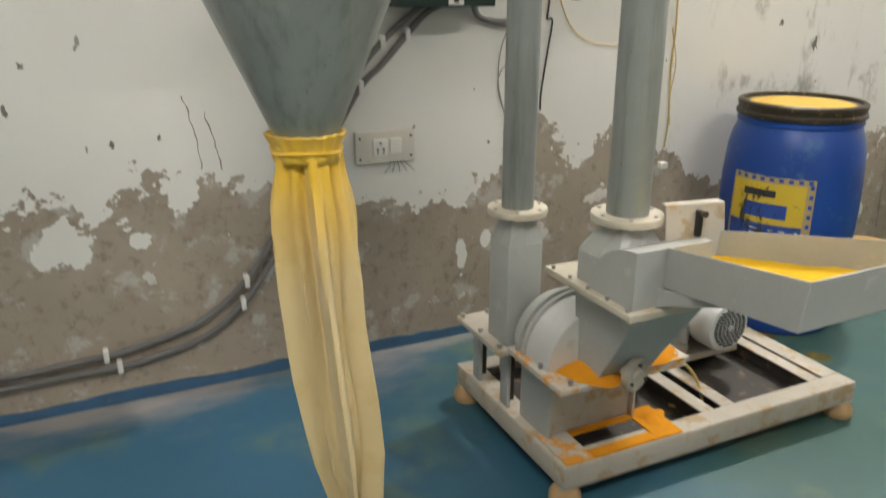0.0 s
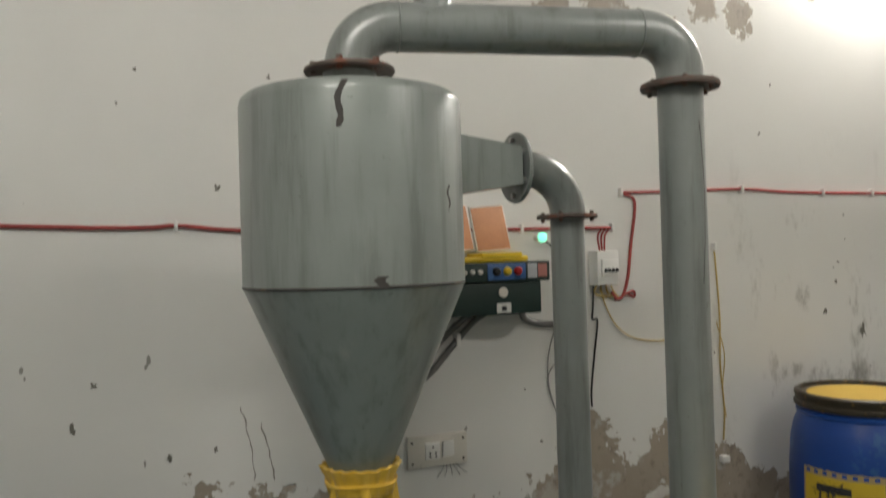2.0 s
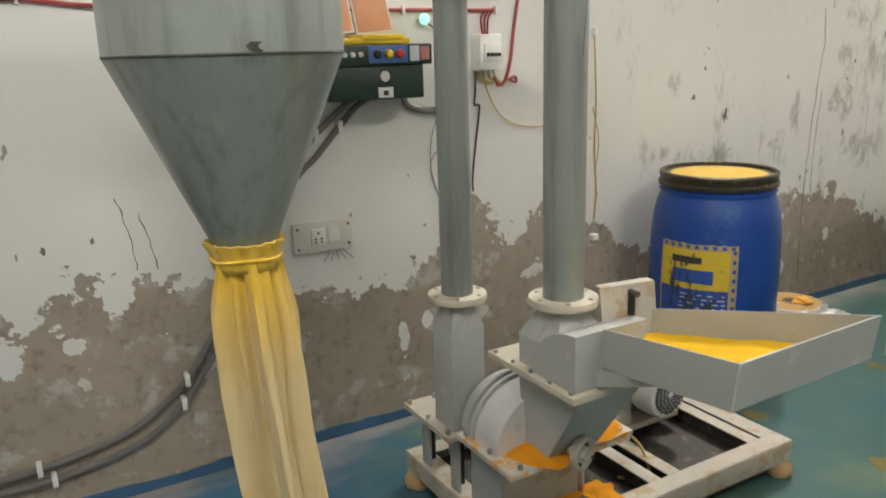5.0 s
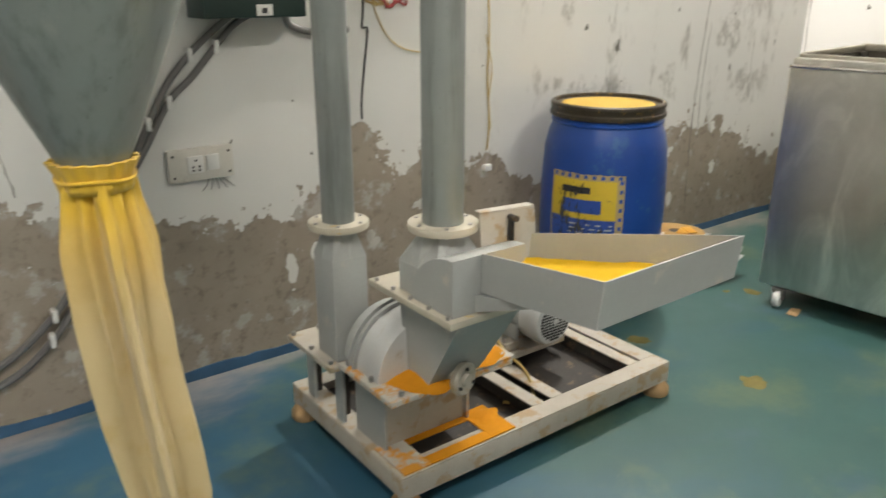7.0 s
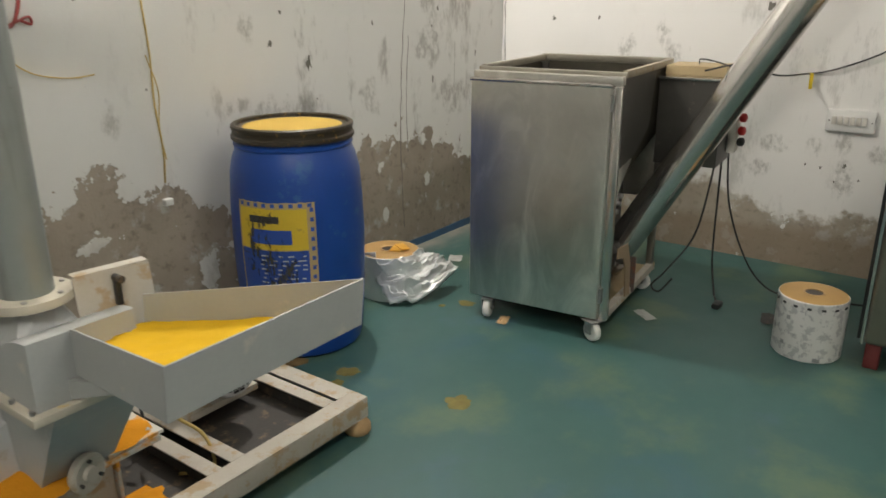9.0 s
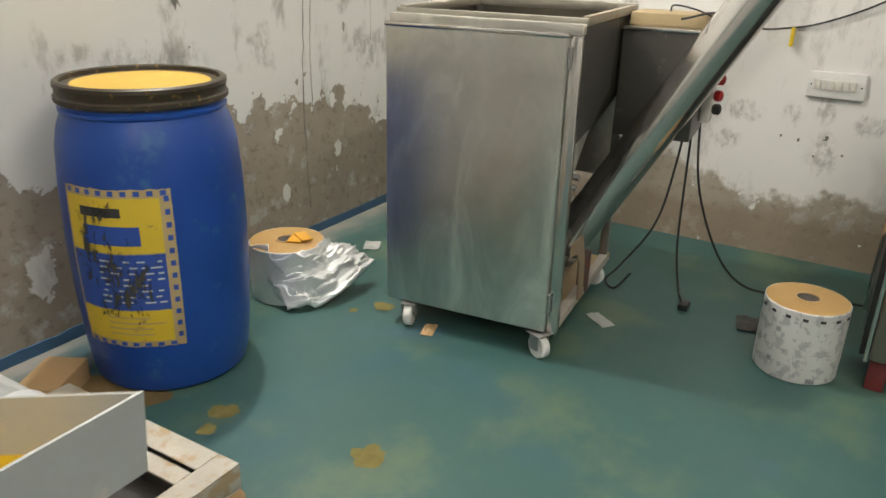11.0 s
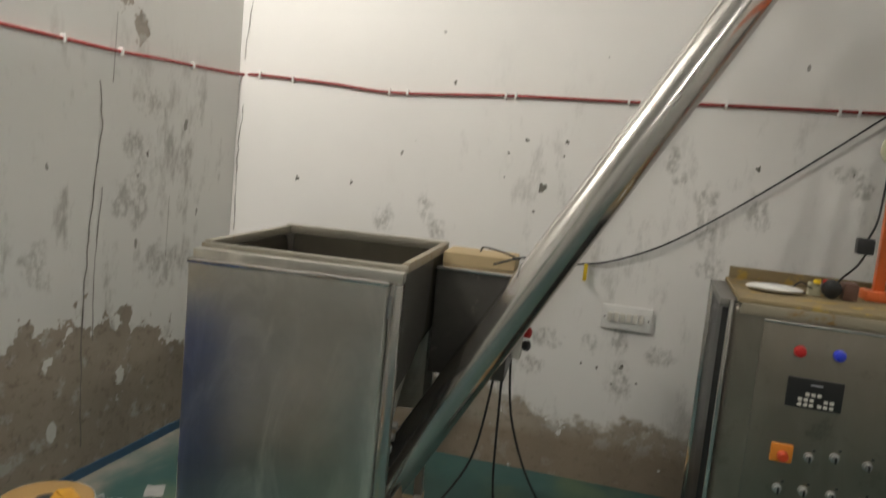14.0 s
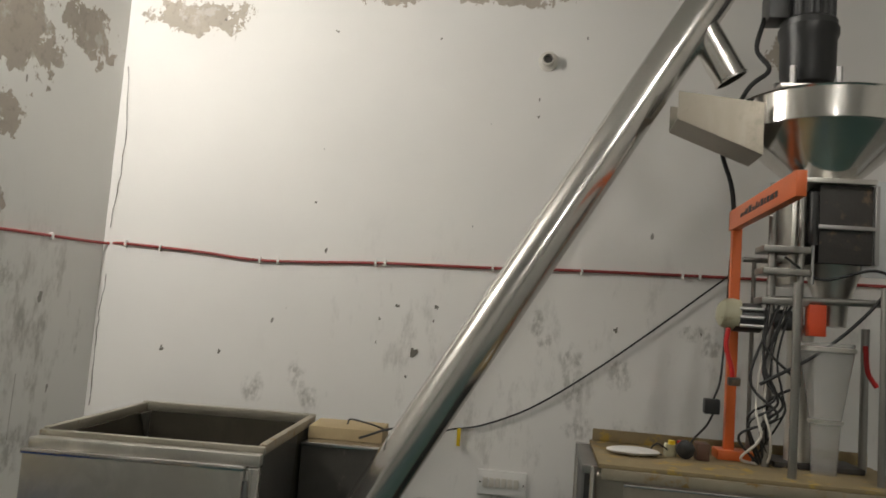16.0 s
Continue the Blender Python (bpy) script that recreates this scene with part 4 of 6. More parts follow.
def return_pipe():
    t = thing("return_pipe", "grey steel pipe arching from the cyclone top to the mill", "pipe", (P2.x, P2.y, 0.91))
    top = Vector((CX, CY, 2.178))
    d = Vector((P2.x - CX, P2.y - CY, 0)).normalized()
    r = 0.1
    end = Vector((P2.x, P2.y, 2.178))
    pts = [Vector((CX, CY, 2.078))] + arc(top + d * r - Vector((0, 0, r)), r, 180, 90, d, (0, 0, 1)) + arc(end - d * r - Vector((0, 0, r)), r, 90, 0, d, (0, 0, 1))
    pts.append(Vector((P2.x, P2.y, 2.05)))
    part("arch", tube(B(), pts, 0.058, 32), M_GREYPIPE, t)
    part("downpipe", cyl(B(), (P2.x, P2.y, 0.915), (P2.x, P2.y, 2.046), 0.0565, seg=40), M_GREYPIPE, t)
    for s in (0.115, (end - top).length - 0.115):
        c = top + d * s
        part("weld_ring", lathe(B(), [(0.057, -0.004), (0.0605, 0), (0.057, 0.004)], c, d, 32), M_GREYPIPE, t)
    s = top + d * 0.2
    part("stub", lathe(B(), [(0.045, 0.02), (0.045, 0.145), (0.054, 0.147), (0.054, 0.152), (0.041, 0.153), (0.041, 0.06)], s, (0, 0, 1), 36), M_GREYPIPE, t)
    part("stub_flange", lathe(B(), [(0.046, 0.146), (0.062, 0.146), (0.063, 0.15), (0.062, 0.154), (0.046, 0.154)], s, (0, 0, 1), 36), M_RUST, t, "thin rusty rim")
    flange("top_flange", Vector((P2.x, P2.y, 2.046)), 0.05, 0.098, 0.014, M_RUST, t, 6, M_RUST, "dark bolted flange")
    flange("foot_flange", Vector((P2.x, P2.y, 0.905)), 0.05, 0.097, 0.02, M_FLANGE, t, 6, M_ZINC, "flange dusted with yellow powder")
    bm = B()
    rows = []
    for i in range(20):
        z = 1.55 + 0.4 * i / 19
        a = -1.45 + 0.25 * math.sin(i * 0.16) + 0.03 * noise.noise((i * 0.7, 0, 0))
        rows.append([bm.verts.new((P2.x + 0.0573 * math.cos(a + k), P2.y + 0.0573 * math.sin(a + k), z)) for k in (-0.02, 0.02)])
    for p, q in zip(rows, rows[1:]):
        bm.faces.new((p[0], p[1], q[1], q[0]))
    part("scratch", bm, M_DARK, t)


return_pipe()


def dust_bag():
    """A cloth sock tied under the cone, gathered into folds and swung a little to one side."""
    t = thing("dust_bag", "long yellow cotton dust sock tied under the cyclone", "bag", (CX + 0.06, CY, 0.02))
    bm = B()
    seg, rows = 96, 60
    rings = []
    for j in range(rows + 1):
        s = j / rows
        z = 1.155 - 1.13 * s
        body = 0.067 + 0.011 * min(1, s * 7) - 0.02 * max(0, s - 0.45) / 0.55 - 0.026 * max(0, s - 0.75) / 0.25
        cx = CX + 0.073 * s ** 1.4
        cy = CY - 0.05 * s ** 1.5
        ring = []
        for i in range(seg):
            a = 2 * math.pi * i / seg
            deep = min(1.0, 0.3 + s * 4)
            f = 0.2 * (0.6 - abs(math.sin(2.5 * a + 0.65 + 0.5 * s))) + 0.14 * (0.6 - abs(math.sin(5.5 * a + 0.35 - 0.7 * s))) + 0.05 * noise.noise((math.cos(a) * 2.2, math.sin(a) * 2.2, s * 3.5))
            f += 0.16 * noise.noise((math.cos(a) * 1.3, math.sin(a) * 1.3, s * 2.1 + 7)) * s
            f += 0.05 * math.sin(22 * a) * max(0, 1 - s * 9)
            r = body * (1 + 3.7 * deep * f)
            ring.append(bm.verts.new((cx + r * math.cos(a), cy + r * math.sin(a) * (1 - 0.25 * s), z)))
        rings.append(ring)
    for a, b in zip(rings, rings[1:]):
        for i in range(seg):
            j = (i + 1) % seg
            bm.faces.new((a[i], b[i], b[j], a[j]))
    bm.faces.new(rings[-1])
    part("sock", bm, M_CLOTH, t, sharp=80)
    part("collar", lathe(B(), [(0.074, 1.1), (0.078, 1.118), (0.0775, 1.126), (0.079, 1.138), (0.085, 1.152), (0.091, 1.166), (0.084, 1.168), (0.074, 1.15)], (CX, CY, 0), seg=90,
         wave=lambda a, h: 1 + (0.02 + 1.2 * max(0, h - 1.135)) * math.sin(17 * a + h * 12) + 0.02 * math.sin(7 * a)), M_CLOTH, t, "gathered collar stained bright yellow", sharp=80)
    part("tie_cord", tube(B(), [Vector((CX + 0.081 * math.cos(i * 0.314), CY + 0.081 * math.sin(i * 0.314), 1.128 + 0.003 * math.sin(i))) for i in range(21)], 0.004, 8), M_CLOTH, t)


dust_bag()


# ---------------------------------------------------------------- grinding mill
def mill():
    t = thing("spice_mill", "grey pulveriser mill on a dusty steel base frame, caked with spice", "mill", (1.88, 2.18, 0))
    x0, x1, ya, yb, z = 1.248, 2.49, 1.812, 2.535, 0.14

    def rail(lo, hi, mt=M_DUSTY, name="rail"):
        return part(name, box(B(), lo, hi, 0.004), mt, t)

    h = 0.075
    for y, s in ((ya, 1), (yb, -1)):
        rail((x0, min(y, y + s * 0.075), z - 0.007), (x1, max(y, y + s * 0.075), z))
        rail((x0, min(y, y + s * 0.007), z - h), (x1, max(y, y + s * 0.007), z - 0.0075))
        rail((x0, min(y, y + s * 0.03), z - h - 0.006), (x1, max(y, y + s * 0.03), z - h - 0.0005))
    for x, s in ((x0, 1), (x1, -1)):
        rail((min(x, x + s * 0.08), ya + 0.0755, z - 0.0066), (max(x, x + s * 0.08), yb - 0.0755, z - 0.0004))
        rail((min(x, x + s * 0.007), ya + 0.0075, z - h), (max(x, x + s * 0.007), yb - 0.0075, z - 0.008))
    for xx in (1.84, 1.93, 2.34):
        rail((xx, ya + 0.0755, z - 0.008), (xx + 0.055, yb - 0.0755, z - 0.0005), name="cross_bar")
        rail((xx + 0.022, ya + 0.0755, z - 0.07), (xx + 0.03, yb - 0.0755, z - 0.0085), M_DARK, "cross_web")
    part("drip_pan", box(B(), (x0 + 0.01, ya + 0.01, 0.06), (x1 - 0.01, yb - 0.01, 0.068)), M_DARK, t, "grimy dark pan")
    for xx, yy in ((x0 + 0.03, ya + 0.03), (x1 - 0.03, ya + 0.03), (x0 + 0.03, yb - 0.03), (x1 - 0.03, yb - 0.03)):
        part("rubber_foot", lathe(B(), [(0.045, 0), (0.05, 0.008), (0.05, 0.03), (0.038, 0.048), (0.03, 0.06)], (xx, yy, 0), seg=24), M_CARD, t, "brown rubber foot")
    # front left corner plate with its opening, thick with orange powder
    a, b = (1.262, 1.818), (1.70, 1.99)
    for lo, hi in (((a[0], a[1]), (1.36, b[1])), ((1.6, a[1]), b), ((1.3605, a[1]), (1.5995, 1.86)), ((1.3605, 1.945), (1.5995, b[1]))):
        part("corner_plate", box(B(), (*lo, z + 0.0005), (*hi, z + 0.007), 0.002), M_ORANGEPOWDER if lo[0] > 1.3 else M_POWDERED, t)
    part("orange_mound", lathe(B(), [(0.05, 0), (0.036, 0.006), (0.02, 0.011), (0, 0.012)], (1.66, 1.93, z + 0.007), seg=22, wave=lambda a, h: 1 + 0.25 * math.sin(3 * a + 1) + 0.12 * math.sin(7 * a)), M_ORANGEPOWDER, t)
    # pedestal box
    part("pedestal_side", box(B(), (1.282, 1.955, z), (1.292, 2.13, 0.4), 0.002), M_MACHINE, t)
    part("pedestal", box(B(), (1.294, 1.972, z), (1.6, 2.12, 0.4), 0.004), M_DUSTY, t)
    part("pedestal_side", box(B(), (1.602, 1.955, z), (1.612, 2.13, 0.4), 0.002), M_POWDERED, t)
    # casing plates
    part("casing_plate", box(B(), (1.205, 1.79, 0.402), (1.65, 2.09, 0.42), 0.003), M_POWDERED, t)
    part("upper_plate", box(B(), (1.5, 1.79, 0.421), (1.66, 1.99, 0.432), 0.003), M_POWDERED, t)
    for bx, by in ((1.225, 2.06), (1.225, 1.93), (1.25, 1.81), (1.42, 1.81), (1.53, 1.81), (1.63, 1.82), (1.63, 1.95)):
        part("bolt", cyl(B(), (bx, by, 0.41), (bx, by, 0.436), 0.008, seg=6), M_ZINC, t)
    part("orange_mound", lathe(B(), [(0.1, 0), (0.07, 0.012), (0.03, 0.024), (0, 0.027)], (1.36, 1.86, 0.42), seg=24, wave=lambda a, h: 1 + 0.1 * math.sin(3 * a) + 0.04 * math.sin(7 * a + 1)), M_ORANGEPOWDER, t, "heap of orange powder")
    part("orange_mound", lathe(B(), [(0.08, 0), (0.05, 0.01), (0.02, 0.018), (0, 0.02)], (1.57, 1.86, 0.432), seg=24, wave=lambda a, h: 1 + 0.1 * math.sin(3 * a + 2) + 0.04 * math.sin(7 * a)), M_ORANGEPOWDER, t, "heap of orange powder")
    # half round grinding chamber with its flange rings; axis along y
    cx, cz, r = 1.4, 0.42, 0.17

    def half(r, y0, y1, mt, name):
        outline = [(cx - r * math.cos(math.pi * i / 28), 0, cz + r * math.sin(math.pi * i / 28)) for i in range(29)]
        return part(name, prism(B(), outline, (0, y0, 0), (0, y1, 0)), mt, t)

    half(r, 1.9, 2.02, M_SHELL, "chamber")
    half(r + 0.012, 2.022, 2.034, M_MACHINE, "chamber_ring")
    half(r - 0.012, 2.036, 2.05, M_SHELL, "chamber_band")
    half(r + 0.012, 2.052, 2.066, M_MACHINE, "chamber_ring")
    half(r - 0.015, 2.068, 2.12, M_MACHINE, "chamber_back")
    # discharge duct under the riser, on its own plate and legs
    w = 0.06
    px, py = P1.x, P1.y
    part("duct", box(B(), (px - w, py - w, 0.395), (px + w, py + w, 0.73), 0.003), M_MACHINE, t)
    sq = [Vector((px + w * c, py + w * s, 0.73)) for c, s in ((1, 1), (0, 1), (-1, 1), (-1, 0), (-1, -1), (0, -1), (1, -1), (1, 0))]
    rd = [Vector((px + 0.046 * math.cos(a), py + 0.046 * math.sin(a), 0.82)) for a in [radians(45 + 45 * i) for i in range(8)]]
    part("duct_transition", loft(B(), [sq, rd]), M_MACHINE, t, sharp=8)
    part("duct_plate", box(B(), (1.19, 2.115, 0.375), (1.4, 2.42, 0.394), 0.003), M_DUSTY, t)
    for bx, by in ((1.205, 2.14), (1.205, 2.27), (1.205, 2.4), (1.3, 2.4)):
        part("bolt", cyl(B(), (bx, by, 0.39), (bx, by, 0.408), 0.008, seg=6), M_ZINC, t)
    for bx, by in ((1.262, 2.18), (1.262, 2.38), (1.37, 2.38)):
        part("leg", box(B(), (bx, by, z), (bx + 0.012, by + 0.05, 0.375), 0.002), M_MACHINE, t)
        part("leg", box(B(), (bx + 0.0125, by + 0.04, z), (bx + 0.05, by + 0.05, 0.375), 0.002), M_DARK, t)
    # feed chute between the chamber and the feed hood
    top = [(1.325, 1.635, 0.69), (1.545, 1.635, 0.69), (1.545, 1.925, 0.69), (1.325, 1.925, 0.69)]
    low = [(1.335, 1.80, 0.425), (1.52, 1.80, 0.425), (1.52, 1.91, 0.425), (1.335, 1.91, 0.425)]
    part("chute", loft(B(), [low, top]), M_MACHINE, t)
    band = part("chute_flange", box(B(), (1.268, 1.605, 0.692), (1.57, 2.0, 0.712), 0.003), M_FLANGE, t)
    for k in range(5):
        part("bolt", cyl(B(), (1.279, 1.63 + k * 0.085, 0.7), (1.279, 1.63 + k * 0.085, 0.722), 0.006, seg=6), M_ZINC, band)
    # hood: square box up to the round flange, and a quarter-round feed throat
    hx = (1.298, 1.472)
    hy = (1.708, 1.882)
    part("hood", box(B(), (hx[0], hy[0], 0.712), (hx[1], hy[1], 0.8), 0.003), M_MACHINE, t)
    c8 = ((1, 1), (0, 1), (-1, 1), (-1, 0), (-1, -1), (0, -1), (1, -1), (1, 0))
    sq = [Vector(((hx[0] + hx[1]) / 2 + 0.087 * a, (hy[0] + hy[1]) / 2 + 0.087 * b, 0.8)) for a, b in c8]
    rd = [Vector((P2.x + 0.055 * math.cos(a), P2.y + 0.055 * math.sin(a), 0.896)) for a in [radians(45 + 45 * i) for i in range(8)]]
    part("hood_transition", loft(B(), [sq, rd]), M_MACHINE, t, sharp=8)
    cy, r = 1.625, 0.185
    outline = [(0, cy, 0.713)] + [(0, cy + r * math.cos(math.pi / 2 * i / 14), 0.713 + (r - 0.03) * math.sin(math.pi / 2 * i / 14)) for i in range(15)]
    part("feed_throat", prism(B(), outline, (1.288, 0, 0), (1.53, 0, 0)), M_MACHINE, t)
    # handwheel and bearing in front
    wheel = part("handwheel", lathe(B(), [(0, -0.012), (0.046, -0.012), (0.05, -0.004), (0.05, 0.008), (0.042, 0.013), (0.03, 0.009), (0.02, 0.009), (0.018, 0.02), (0, 0.02)], (1.42, 1.745, 0.448), (0.25, -1, 0), 32), M_DUSTY, t)
    u, v = frame_of((0.25, -1, 0))
    for k in range(3):
        a = 2 * math.pi * k / 3 + 0.5
        c = Vector((1.42, 1.745, 0.448)) + (u * math.cos(a) + v * math.sin(a)) * 0.034 + Vector((0.25, -1, 0)).normalized() * 0.008
        part("bolt", cyl(B(), c, c + Vector((0.25, -1, 0)) * 0.01, 0.005, seg=6), M_DARK, wheel)
    part("shaft", cyl(B(), (1.42, 1.75, 0.448), (1.405, 1.9, 0.45), 0.02), M_POWDERED, t)
    # motor along y, its slotted fan cover to the front, its foot on two rails
    mx, mz, mf = 2.148, 0.297, 2.1
    part("motor_body", lathe(B(), [(0.05, 0.36), (0.085, 0.352), (0.09, 0.34), (0.09, 0.1), (0.08, 0.09)], (mx, mf, mz), (0, 1, 0), 72,
         wave=lambda a, h: 1.06 if math.sin(18 * a) > 0 else 0.97), M_MACHINE, t)
    part("motor_shaft", cyl(B(), (mx, mf + 0.35, mz), (mx, mf + 0.41, mz), 0.016, seg=16), M_ZINC, t)
    cover = part("fan_cover", lathe(B(), [(0.0, 0.0), (0.078, 0.002), (0.09, 0.006), (0.099, 0.02), (0.101, 0.04), (0.101, 0.1), (0.094, 0.104)], (mx, mf, mz), (0, 1, 0), 48), M_SHELL, t, "pale dusty fan cover")
    for k in range(-6, 7):
        half_w = math.sqrt(max(0, 0.076 ** 2 - (k * 0.012) ** 2))
        count = max(1, int(half_w / 0.009))
        for q in range(count):
            xa = mx - half_w + 2 * half_w * q / count + 0.003
            part("slot", box(B(), (xa, mf - 0.002, mz + k * 0.012 - 0.0035), (xa + 2 * half_w / count - 0.006, mf + 0.0055, mz + k * 0.012 + 0.0035)), M_BLACKPL, cover)
    part("hub", lathe(B(), [(0.012, -0.004), (0.012, 0.004), (0.004, 0.005)], (mx, mf, mz), (0, 1, 0), 16), M_SHELL, cover)
    for sx in (-1, 1):
        part("motor_foot", box(B(), (min(mx + sx * 0.07, mx + sx * 0.145), mf + 0.12, z + 0.0135), (max(mx + sx * 0.07, mx + sx * 0.145), mf + 0.32, z + 0.05), 0.006), M_DUSTY, t)
        part("foot_bolt", cyl(B(), (mx + sx * 0.125, mf + 0.15, z + 0.04), (mx + sx * 0.125, mf + 0.15, z + 0.066), 0.009, seg=6), M_ZINC, t)
        part("foot_web", box(B(), (mx + sx * 0.075 - 0.008, mf + 0.13, z + 0.05), (mx + sx * 0.075 + 0.008, mf + 0.31, mz - 0.04), 0.003), M_MACHINE, t)
    part("motor_bed", box(B(), (mx - 0.16, mf + 0.1, z - 0.012), (mx + 0.16, yb - 0.076, z + 0.013), 0.003), M_DUSTY, t)
    part("terminal_box", box(B(), (mx - 0.17, mf + 0.14, mz - 0.02), (mx - 0.085, mf + 0.25, mz + 0.07), 0.006), M_SHELL, t)
    part("motor_lead", tube(B(), smooth_path([(mx - 0.17, mf + 0.18, mz), (mx - 0.24, mf + 0.1, mz + 0.03), (mx - 0.27, mf + 0.0, mz - 0.03), (mx - 0.2, mf - 0.06, z + 0.03), (mx - 0.22, mf - 0.12, 0.08), (mx - 0.3, mf - 0.05, 0.075)], 6), 0.006, 8), M_YELLOWWIRE, t)
    part("motor_lead", tube(B(), smooth_path([(mx - 0.17, mf + 0.2, mz + 0.01), (mx - 0.28, mf + 0.16, mz + 0.02), (mx - 0.34, mf + 0.05, z + 0.06), (mx - 0.4, mf + 0.1, z + 0.01), (mx - 0.5, mf + 0.2, 0.09)], 6), 0.005, 8), M_BLACKWIRE, t)


mill()


def feed_tray():
    """A fan-shaped sheet-metal tray that slopes down into the throat of the mill."""
    t = thing("feed_tray", "grey sheet metal feed tray half full of yellow powder", "tray", (1.5, 1.4, 0.85))
    M, F, R, L = Vector((1.39, 1.665, 0.862)), Vector((1.285, 1.135, 0.972)), Vector((1.775, 1.15, 0.968)), Vector((1.565, 1.635, 0.888))
    D = Vector((0, 0.012, -0.108))

    def wall(a, b, da, db, name, mt=M_MACHINE):
        inn = ((M + F + R + L) / 4 - (a + b) / 2)
        inn.z = 0
        inn = inn.normalized() * 0.004
        return part(name, loft(B(), [[a, a + inn, a + inn + da, a + da], [b, b + inn, b + inn + db, b + db]]), mt, t)

    wall(M, F, D, D, "side_wall")
    wall(F, R, D, D, "front_wall")
    wall(R, L, D, D, "side_wall")
    c = (M + F + R + L) / 4
    bot = [p + D * 0.97 + (c - p) * 0.012 for p in (M, F, R, L)]
    part("bottom", loft(B(), [bot, [p + Vector((0, 0, 0.003)) for p in bot]]), M_MACHINE, t)
    # powder: a sloping bed with an uneven top
    bm = B()
    n = 26
    g = [[None] * (n + 1) for _ in range(n + 1)]
    for i in range(n + 1):
        for j in range(n + 1):
            s, q = i / n, j / n
            p = (M.lerp(L, s)).lerp(F.lerp(R, s), q) + (c - (M.lerp(L, s)).lerp(F.lerp(R, s), q)) * 0.02
            fill = 0.62 + 0.22 * (1 - s) - 0.15 * q * s
            p = p + D * (1 - 0.55 * fill) + Vector((0, 0, 0.012 * noise.noise((s * 4, q * 4, 3)) + 0.004 * noise.noise((s * 15, q * 15, 3))))
            g[i][j] = bm.verts.new(p)
    for i in range(n):
        for j in range(n):
            bm.faces.new((g[i][j], g[i + 1][j], g[i + 1][j + 1], g[i][j + 1]))
    part("powder", bm, M_POWDER, t, "bed of bright yellow powder", sharp=80)
    # gate plate across the narrow end with a slot
    a, b = Vector((1.45, 1.7, 0.79)), Vector((1.62, 1.67, 0.79))
    up = Vector((0, 0.02, 0.15))
    part("gate", loft(B(), [[a, a + Vector((0, 0.004, 0)), a + up + Vector((0, 0.004, 0)), a + up], [b, b + Vector((0, 0.004, 0)), b + up + Vector((0, 0.004, 0)), b + up]]), M_DUSTY, t, "upright dusty gate plate")
    part("gate_lip", box(B(), (a.x, a.y + 0.018, 0.9405), (b.x, a.y + 0.05, 0.944), 0.001, Matrix.Translation(a) @ Matrix.Rotation(radians(-8.5), 4, "Z") @ Matrix.Translation(-a)), M_DUSTY, t)
    s = a.lerp(b, 0.5)
    part("slot", box(B(), (s.x - 0.006, s.y - 0.005, 0.86), (s.x + 0.006, s.y + 0.012, 0.93), 0.002), M_BLACKPL, t)
    part("wing_bolt", cyl(B(), (s.x, s.y - 0.02, 0.925), (s.x, s.y + 0.01, 0.925), 0.009, seg=10), M_DARK, t)
    # supports down to the chute flange
    part("bracket", loft(B(), [[Vector((1.36, 1.63, 0.713)), Vector((1.372, 1.63, 0.713)), Vector((1.372, 1.63, 0.76)), Vector((1.36, 1.63, 0.76))],
                               [Vector((1.37, 1.4, 0.80)), Vector((1.382, 1.4, 0.80)), Vector((1.382, 1.4, 0.812)), Vector((1.37, 1.4, 0.812))]]), M_MACHINE, t)


feed_tray()


# ---------------------------------------------------------------- drum
DX, DY = 2.94, 2.605


